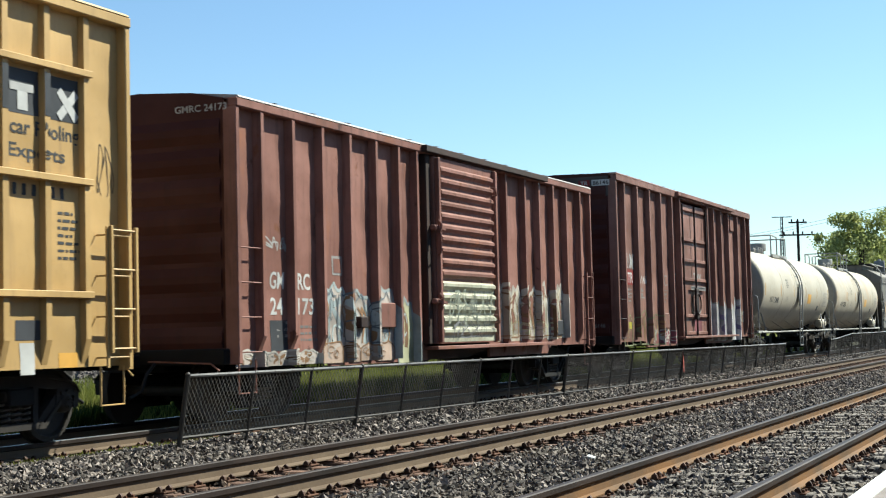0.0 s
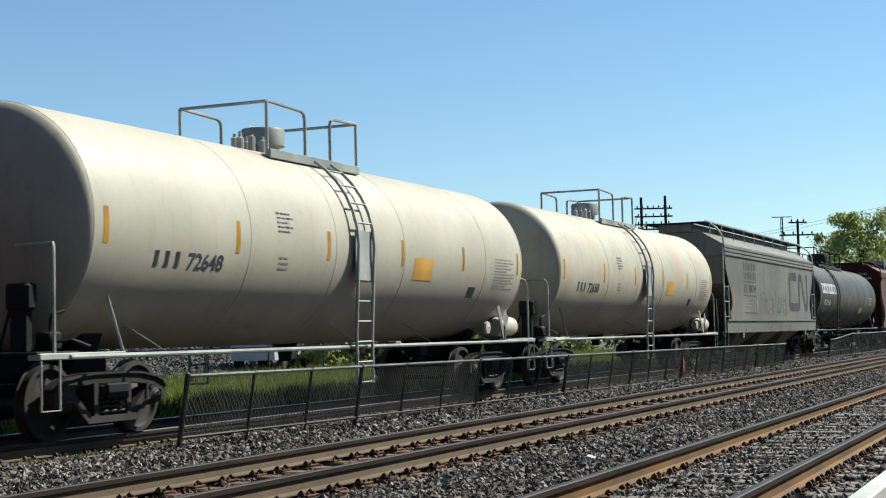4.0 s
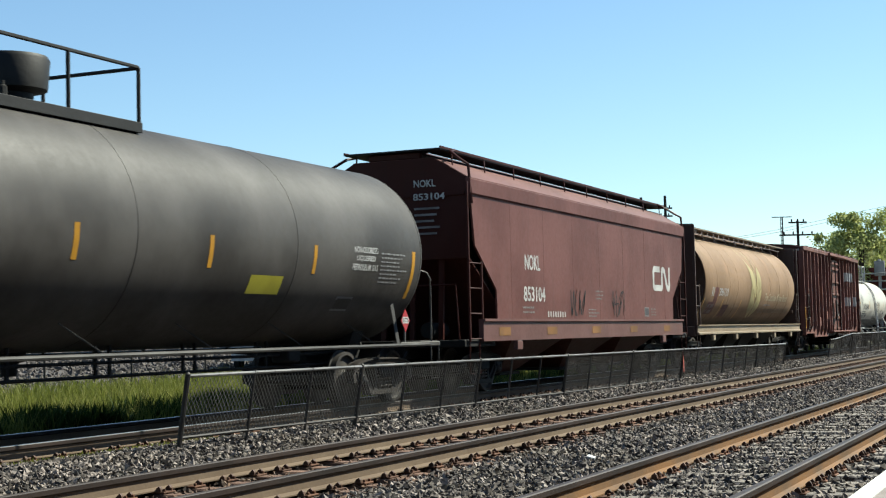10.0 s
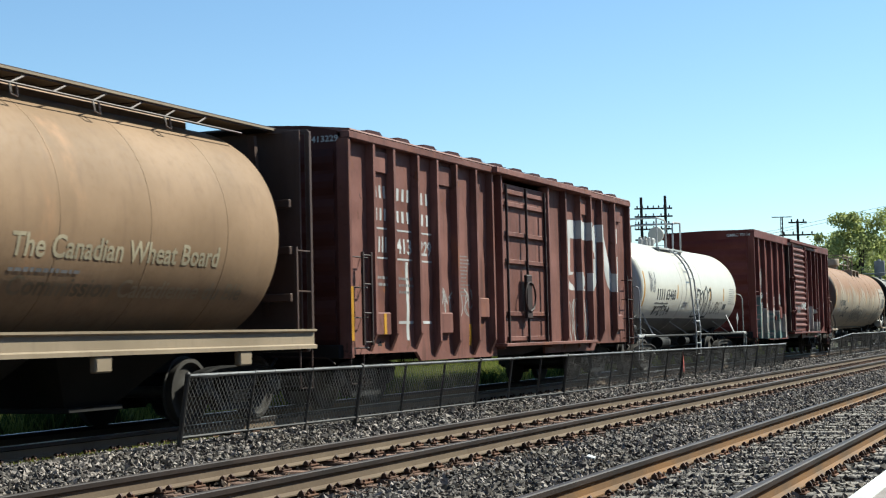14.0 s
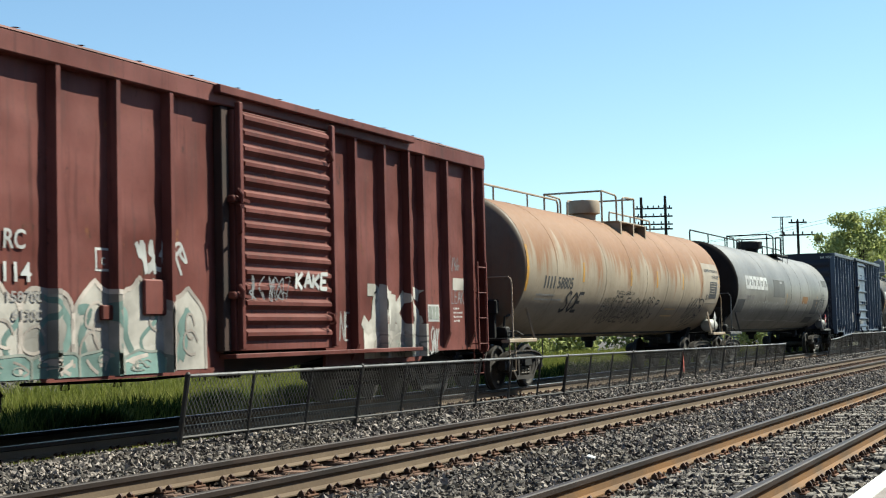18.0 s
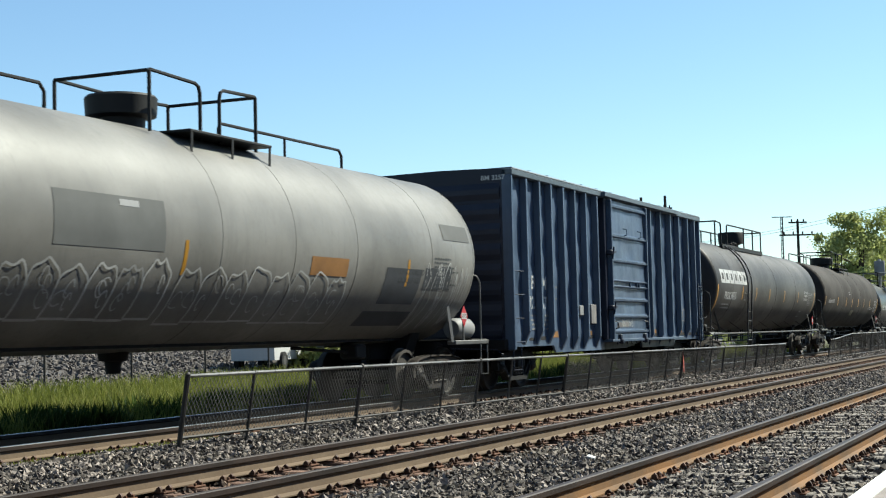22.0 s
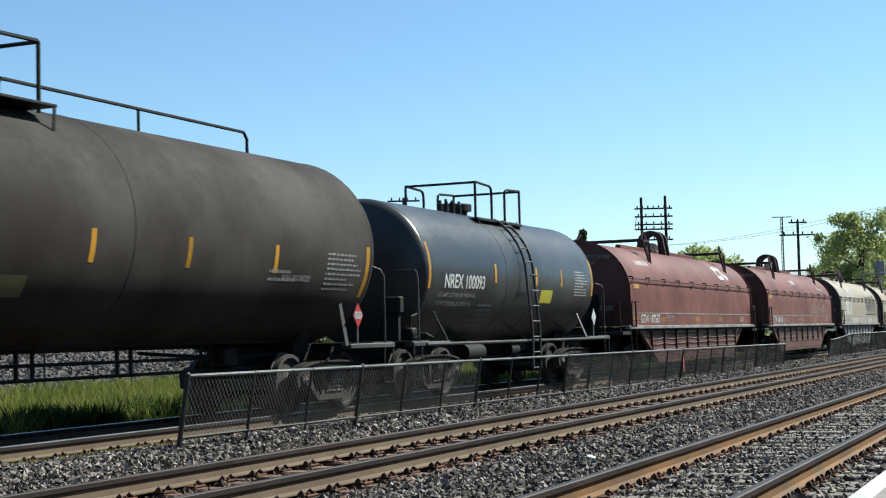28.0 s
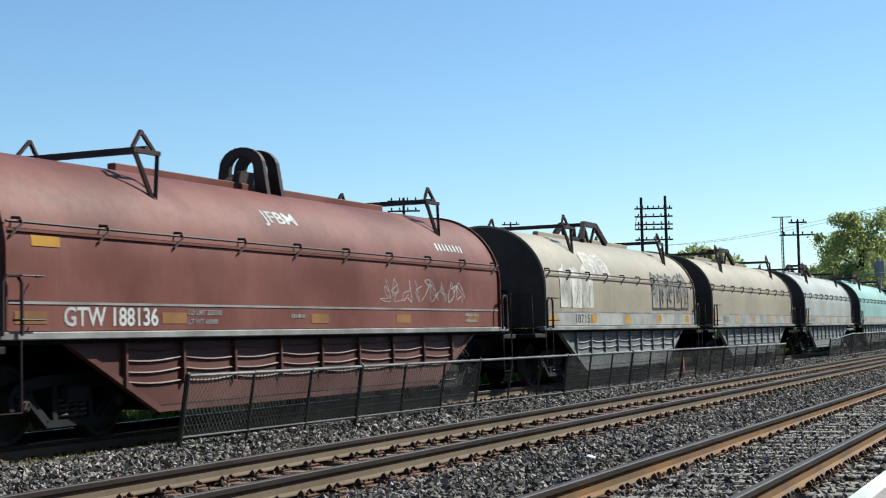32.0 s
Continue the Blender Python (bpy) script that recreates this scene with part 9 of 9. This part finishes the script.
for u, L, hood, words in ((355.15, 13.15, M_COILT, "tan covered coil car with white and grey graffiti"), (370.5, 13.4, M_COILT2, "plain tan covered coil car"), (386.8, 12.9, M_COILG, "pale grey covered coil car"),
                          (402.75, 13.2, M_COILQ, "pale green covered coil car"), (419.0, 13.2, M_COILT2, "tan covered coil car at the far end")):
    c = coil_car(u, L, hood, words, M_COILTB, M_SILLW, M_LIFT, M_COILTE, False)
    f = flat(-1.452)
    if u < 360:
        mural(c, 1.1, 3.4, 1.66, 2.85, 3, (M_MILK, M_BLUSH, M_MILK), hood_side, 331, (), 0.05)
        mural(c, 3.2, 5.0, 2.45, 3.1, 2, (M_BLUSH, M_LILAC, M_MILK), hood_side, 332, (), 0.05)
        mural(c, 8.6, 12.4, 1.72, 2.85, 5, (None, M_SPRAY_G, M_INK), hood_side, 333, (), 0.06)
        letters(c, "187151", 2.1, 1.36, 1.2, 0.2, M_INK, f)
    else:
        blocks(c, 6, 1.5, 1.36, 0.9, 0.2, M_INK, f, "dark number as bars", False)
    sticker(c, 0.05, L - 0.05, 1.31, 1.61, M_PALE_BAND, f, "pale_band", "pale band below the hood", 0.003)
    for x in (0.3, 3.2, 6.0, 9.0, 12.0):
        sticker(c, x, x + 0.45, 1.36, 1.56, M_YELLOW, f, "reflective_strip")


def turn_wheels():
    """Every axle turns as the train rolls; axles in the same place on their bogies share one set of keys."""
    first = {}
    for w, e in AXLES:
        if e not in first:
            x = (-0.89, 0.89)[e]
            rows = [(2 * i / 30, pose(x, 0, 0.46, 0, 0, 0) @ Matrix.Rotation(-travelled(2 * i / 30) / 0.455, 4, "Y")) for i in range(481)]
            walk(w, rows)
            first[e] = w
        else:
            w.rotation_mode = "QUATERNION"
            w.animation_data_create()
            w.animation_data.action = first[e].animation_data.action
            w.animation_data.action_slot = first[e].animation_data.action_slot


def trunk_and_limbs(t, h, seed, spread):
    rng = random.Random(seed)
    part("trunk", Shape().tube([(0, 0, 0), (0.05, 0.02, h * 0.3), (-0.05, 0.05, h * 0.6), (0.03, 0, h * 0.85)], [h * 0.028, h * 0.022, h * 0.014, h * 0.005], 8), M_BARK, t)
    tips = []
    for i in range(9):
        a = rng.uniform(0, 6.28)
        z = h * rng.uniform(0.25, 0.7)
        L = spread * rng.uniform(0.5, 0.95)
        tip = (L * math.cos(a), L * math.sin(a), z + h * rng.uniform(0.1, 0.28))
        part("limb", Shape().tube([(0, 0, z), (tip[0] * 0.5, tip[1] * 0.5, (z + tip[2]) / 2 + 0.1), tip], [h * 0.012, h * 0.008, h * 0.003], 6), M_BARK, t)
        tips.append(tip)
    return tips


def crown(name, clumps, count, size, seed, material, parent, spread=1.0):
    """Many small leaf clumps scattered about a set of centres."""
    rng = np.random.default_rng(seed)
    c = np.array(clumps, float)
    i = rng.integers(0, len(c), count)
    d = rng.normal(size=(count, 3))
    d /= np.linalg.norm(d, axis=1, keepdims=True)
    p = c[i, :3] + d * (c[i, 3] * rng.random(count) ** 0.5)[:, None]
    a = rng.normal(size=(count, 3))
    b = rng.normal(size=(count, 3))
    a /= np.linalg.norm(a, axis=1, keepdims=True)
    b -= a * (a * b).sum(1, keepdims=True)
    b /= np.linalg.norm(b, axis=1, keepdims=True)
    s = size * rng.uniform(0.5, 1.3, count)[:, None]
    v = np.stack([p - a * s, p + b * s * 0.6, p + a * s, p - b * s * 0.6], 1)
    k = 4 * np.arange(count)
    me = bpy.data.meshes.new(name)
    me.from_pydata(v.reshape(-1, 3).tolist(), [], np.stack([k, k + 1, k + 2, k + 3], -1).tolist())
    me.materials.append(material)
    return part(name, me, None, parent)


def tree(px, dist, z, h, spread, seed, label, leaves=9000, size=0.22, low=0.25):
    x, y = by_bearing(px, dist)
    t = thing("tree", label, "tree", "trees beyond the tracks", at=pose(x, y, z))
    rng = random.Random(seed)
    tips = trunk_and_limbs(t, h, seed, spread)
    clumps = [(a, b, c, spread * rng.uniform(0.22, 0.36)) for a, b, c in tips]
    for i in range(70):
        q, r = rng.uniform(0, 6.28), spread * rng.uniform(0.1, 0.95)
        zz = h * rng.uniform(low, 0.95)
        r *= math.sqrt(max(0.05, 1 - ((zz / h - 0.55) / 0.5) ** 2))
        clumps.append((r * math.cos(q), r * math.sin(q), zz, spread * rng.uniform(0.10, 0.26)))
    crown("crown", clumps, leaves, size, seed, M_LEAF, t)
    return t


GROUND = -0.45
tree(1524, 95, GROUND, 8.8, 3.2, 31, "broad leafy green tree behind the railway", 17000, 0.10)
tree(1482, 112, GROUND, 8.5, 2.5, 32, "leafy green tree behind the railway", 9000, 0.10)
tree(1565, 104, GROUND, 7.6, 3.6, 33, "leafy green tree behind the railway", 12000, 0.11)
tree(1450, 120, GROUND, 6.4, 1.7, 38, "small leafy tree behind the railway", 5000, 0.17)
tree(1245, 190, GROUND, 12.2, 4.6, 34, "distant rounded green tree", 9000, 0.24)
tree(1275, 200, GROUND, 12.0, 3.6, 35, "distant rounded green tree", 7000, 0.24)
tree(1212, 205, GROUND, 12.4, 3.0, 36, "distant rounded green tree", 6000, 0.24)
for px, d, h, sp, sd in ((560, 60, 3.2, 2.4, 51), (620, 64, 3.4, 2.6, 52), (700, 66, 3.0, 2.6, 53), (800, 70, 3.2, 2.8, 54), (900, 76, 3.4, 3.0, 55), (1010, 84, 3.6, 3.0, 56), (1120, 96, 4.0, 3.2, 57), (1230, 110, 4.2, 3.4, 58), (1330, 125, 4.4, 3.4, 59), (1400, 140, 4.6, 3.6, 60)):
    tree(px, d, GROUND, h, sp, sd, "dense green roadside bush", 4500, 0.15, 0.08)

# a small conifer that tops the train's roofs
x, y = by_bearing(1031, 150)
t = thing("conifer", "small dark pointed conifer in the distance", "tree", "trees beyond the tracks", at=pose(x, y, GROUND))
part("trunk", Shape().tube([(0, 0, 0), (0, 0, 12.2)], [0.16, 0.02], 7), M_BARK, t)
crown("crown", [(0.1 * math.sin(i), 0.1 * math.cos(i), 5.4 + i * 0.42, 1.7 - 0.09 * i) for i in range(16)], 5000, 0.2, 41, M_LEAF_DARK, t)


def arm(t, x, z, w, pins, axis, th=0.12):
    """A crossarm with insulators; axis: the way it runs, in degrees."""
    ca, sa = math.cos(radians(axis)), math.sin(radians(axis))
    b = part("crossarm", Shape().beam((x[0] - ca * w / 2, x[1] - sa * w / 2, z), (x[0] + ca * w / 2, x[1] + sa * w / 2, z), th), M_POLE, t)
    for i in range(pins):
        q = -w / 2 + w * (i + 0.5) / pins
        part("insulator", Shape().lathe([(z + 0.05, 0.02), (z + 0.12, 0.07), (z + 0.26, 0.05), (z + 0.28, 0.001)], 0, 8, axis="z", at=(x[0] + ca * q, x[1] + sa * q, 0)), M_POLE, b)


def utility_pole(px, dist, top_y, arms, label, axis=-66.0, r=0.14, lean=0.0):
    """A pole whose tip stands at the height top_y above the eye's level line, per metre away."""
    x, y = by_bearing(px, dist)
    top = 1.19 + dist * top_y
    t = thing("utility_pole", label, "utility pole", "poles beside the railway", at=pose(x, y, GROUND))
    h = top - GROUND
    part("pole", Shape().tube([(0, 0, 0), (lean, 0, h)], [r * 1.2, r * 0.8], 9), M_POLE, t)
    for dz, w, pins in arms:
        arm(t, (lean * (h - dz) / h, 0), h - dz, w, pins, axis)
    return t, Vector((x, y, top))


# a two-legged pole with five crossarms
x, y = by_bearing(1159, 130)
t = thing("h_frame_pole", "dark two-legged telegraph pole with five crossarms", "utility pole", "poles beside the railway", at=pose(x, y, GROUND))
ax, ay = math.cos(radians(-66)), math.sin(radians(-66))
for k in (-1, 1):
    part("pole", Shape().tube([(ax * 1.05 * k, ay * 1.05 * k, 0), (ax * 1.05 * k, ay * 1.05 * k, 13.35 + 0.05 * k)], [0.17, 0.12], 9), M_POLE, t)
for i, z in enumerate((12.31, 11.61, 10.92, 10.5, 9.58)):
    arm(t, (0, 0), z, 3.3, 7 if i == 0 else 5, -66, 0.13)
part("wire_bundle", Shape().tube([(ax * -1.5, ay * -1.5, 11.6), (ax * -1.65, ay * -1.65, 10.6), (ax * -1.3, ay * -1.3, 10.5)], 0.03, 5), M_POLE, t)
p1, tip1 = utility_pole(1414, 118, 0.0702, [(0.13, 1.4, 3), (1.1, 2.9, 4)], "dark wooden utility pole with two crossarms", -66, 0.12)
utility_pole(716, 110, 0.0943, [(0.25, 2.4, 4), (1.0, 2.4, 4)], "dark wooden telegraph pole with crossarms", -66, 0.12)
utility_pole(905, 150, 0.0756, [(0.2, 1.8, 3)], "dark distant telegraph pole with a crossarm", -66, 0.11)

# thin lattice mast
x, y = by_bearing(1386, 150)
t = thing("lattice_mast", "thin grey antenna mast with a flat top", "mast", at=pose(x, y, GROUND))
h = 12.6
for a in range(3):
    q = a * 2.094
    part("leg", Shape().tube([(0.14 * math.cos(q), 0.14 * math.sin(q), 0), (0.12 * math.cos(q), 0.12 * math.sin(q), h)], 0.035, 5), M_GALV, t)
s = Shape()
for i in range(30):
    z = h * i / 30
    for a in range(3):
        q, r = a * 2.094, (a + 1) * 2.094
        s.tube([(0.13 * math.cos(q), 0.13 * math.sin(q), z), (0.13 * math.cos(r), 0.13 * math.sin(r), z + h / 30)], 0.014, 4)
part("lacing", s, M_GALV, t)
part("top_bar", Shape().beam((-0.4, 0.9, h), (0.4, -0.9, h), 0.08), M_GALV, t)

# overhead wires
s = Shape()
a = Vector((*by_bearing(1159, 130), 8.6))
for dz, far in ((0.0, 0.0), (-0.25, 0.3)):
    b = Vector((tip1.x, tip1.y, tip1.z - 0.35 + dz))
    pts = [a.lerp(b, i / 16) - Vector((0, 0, 4 * 0.25 * (i / 16) * (1 - i / 16))) for i in range(17)]
    s.tube(pts, 0.011, 4, caps=False)
    b2 = Vector((*by_bearing(1900, 90), tip1.z + 0.4 + dz))
    s.tube([b.lerp(b2, i / 10) for i in range(11)], 0.011, 4, caps=False)
thing("overhead_wires", "thin dark overhead wires strung between poles", "cable", shape=s, material=M_WIRE)

# signal platform by the trees
x, y = by_bearing(1556, 92)
t = thing("signal_mast", "grey railway signal mast with a railed platform", "signal", at=pose(x, y, GROUND))
part("mast", Shape().tube([(0, 0, 0), (0, 0, 5.6)], 0.09, 8), M_PALE_RAIL, t)
part("platform_frame", Shape().box(-0.4, 0.4, -0.9, 0.9, 3.75, 3.83), M_PALE_RAIL, t)
for z in (4.3, 4.75):
    part("rail", Shape().tube([(-0.4, -0.9, z), (-0.4, 0.9, z), (0.4, 0.9, z), (0.4, -0.9, z)], 0.03, 5, True), M_PALE_RAIL, t)
for xx in (-0.4, 0.4):
    for yy in (-0.9, 0.9):
        part("rail_post", Shape().tube([(xx, yy, 3.8), (xx, yy, 4.78)], 0.03, 5), M_PALE_RAIL, t)
part("signal_head", Shape().box(-0.15, 0.12, -0.3, 0.3, 4.6, 5.5, 0.04), M_GREY_PANEL, t, "dark signal head")

# low pipe railing, shed and a pale parked van beyond the verge
t = thing("pipe_railing", "dark pipe railing along the edge of the verge", "railing")
yr, zr = 23.5, -0.25
for i in range(14):
    x = 18.6 + i * 3.6
    part("post", Shape().tube([(x, yr, zr), (x, yr, zr + 1.5)], 0.03, 6), M_FENCE_POST, t)
for z in (1.5,):
    part("rail", Shape().tube([(14, yr, zr + z), (66, yr, zr + z)], 0.024, 6), M_FENCE_POST, t)


def stones_beyond(rng, n):
    x = rng.uniform(22, 70, n)
    y = 25.0 + 17 * rng.random(n) ** 1.2
    z = np.interp(y, (25, 31, 42), (-0.17, 0.24, 0.97))
    return np.stack([x, y, z], -1)


spill("gravel_stones", 14000, stones_beyond, 0.09, M_LOT, "pale gravel stones on the lot", 71)["category"] = "gravel"

M_VAN = paint("pale_van_paint", (0.62, 0.62, 0.62), (0.3, 0.29, 0.28), 0.2, 0.0, fade=0.1, dents=0.0, rough=0.3)
M_GLASS = plain("dark_window_glass", (0.03, 0.035, 0.04), 0.08, 0.0, 0.1, 10, 0.0)
M_TYRE = plain("tyre_rubber", (0.025, 0.025, 0.025), 0.85, 0.0, 0.2, 30, 0.2)
x, y = by_bearing(478, 58)
v = thing("parked_van", "pale grey van parked beyond the verge", "van", at=pose(x, y, 0.10, 0, 0, 12))
part("body", Shape().prism([(-2.3, 0.35), (2.3, 0.35), (2.35, 0.9), (1.6, 1.05), (1.0, 1.75), (-2.2, 1.8), (-2.35, 0.9)], -0.85, 0.85, "y"), M_VAN, v, "boxy painted body")
part("window", Shape().prism([(0.2, 1.1), (1.4, 1.1), (0.95, 1.62), (0.2, 1.65)], -0.865, 0.865, "y"), M_GLASS, v, "dark side windows")
for xx in (-1.4, 1.4):
    for yy in (-0.86, 0.86):
        w = part("wheel", Shape().lathe([(yy - 0.1, 0.12), (yy - 0.1, 0.33), (yy + 0.1, 0.33), (yy + 0.1, 0.12)], 0, 18, axis="y", at=(xx, 0, 0.33)), M_TYRE, v)
        part("rim", Shape().lathe([(yy - 0.105, 0.001), (yy - 0.105, 0.18), (yy + 0.105, 0.18), (yy + 0.105, 0.001)], 0, 14, axis="y", at=(xx, 0, 0.33)), M_GALV, w)
M_SHED = plain("grey_shed_cladding", (0.34, 0.35, 0.36), 0.7, 0.0, 0.2, 8, 0.2)
x, y = by_bearing(640, 84)
b = thing("low_shed", "low grey clad shed behind the bushes", "shed", at=pose(x, y, 0.2, 0, 0, -8))
part("wall", Shape().box(-9, 9, -3, 3, -0.9, 2.4, 0.03), M_SHED, b)
part("roof", Shape().prism([(-3.3, 2.4), (0, 3.3), (3.3, 2.4), (3.3, 2.3), (-3.3, 2.3)], -9.3, 9.3), M_GREY_PANEL, b)
for i in range(5):
    part("door", Shape().box(-8 + 3.4 * i, -5.6 + 3.4 * i, -3.04, -3.0, -0.2, 1.9, 0.01), M_DARK_PATCH, b, "dark roller door")
x, y = by_bearing(1350, 210)
b = thing("distant_roof", "long low dark roof in the distance", "building", at=pose(x, y, 0, 0, 0, -20))
part("wall", Shape().box(-14, 14, -5, 5, -0.5, 7.0), M_SHED, b)
part("roof", Shape().prism([(-5.5, 7.0), (0, 9.2), (5.5, 7.0), (5.5, 6.8), (-5.5, 6.8)], -14.5, 14.5), M_GREY_PANEL, b)

# ---- motion: the whole train runs past at one speed ----


def travelled(t):
    """Metres that the train has gone at t seconds."""
    s = t / 16.0 - 1.0
    return COEF[0] + s * (COEF[1] + s * (COEF[2] + s * (COEF[3] + s * (COEF[4] + s * COEF[5]))))


def motions():
    times = [2.0 * i for i in range(17)]
    for ob, u in CARS:
        walk(ob, [(t, pose(u - travelled(t), TRAIN_Y, TRAIN_Z)) for t in times])
    turn_wheels()


motions()
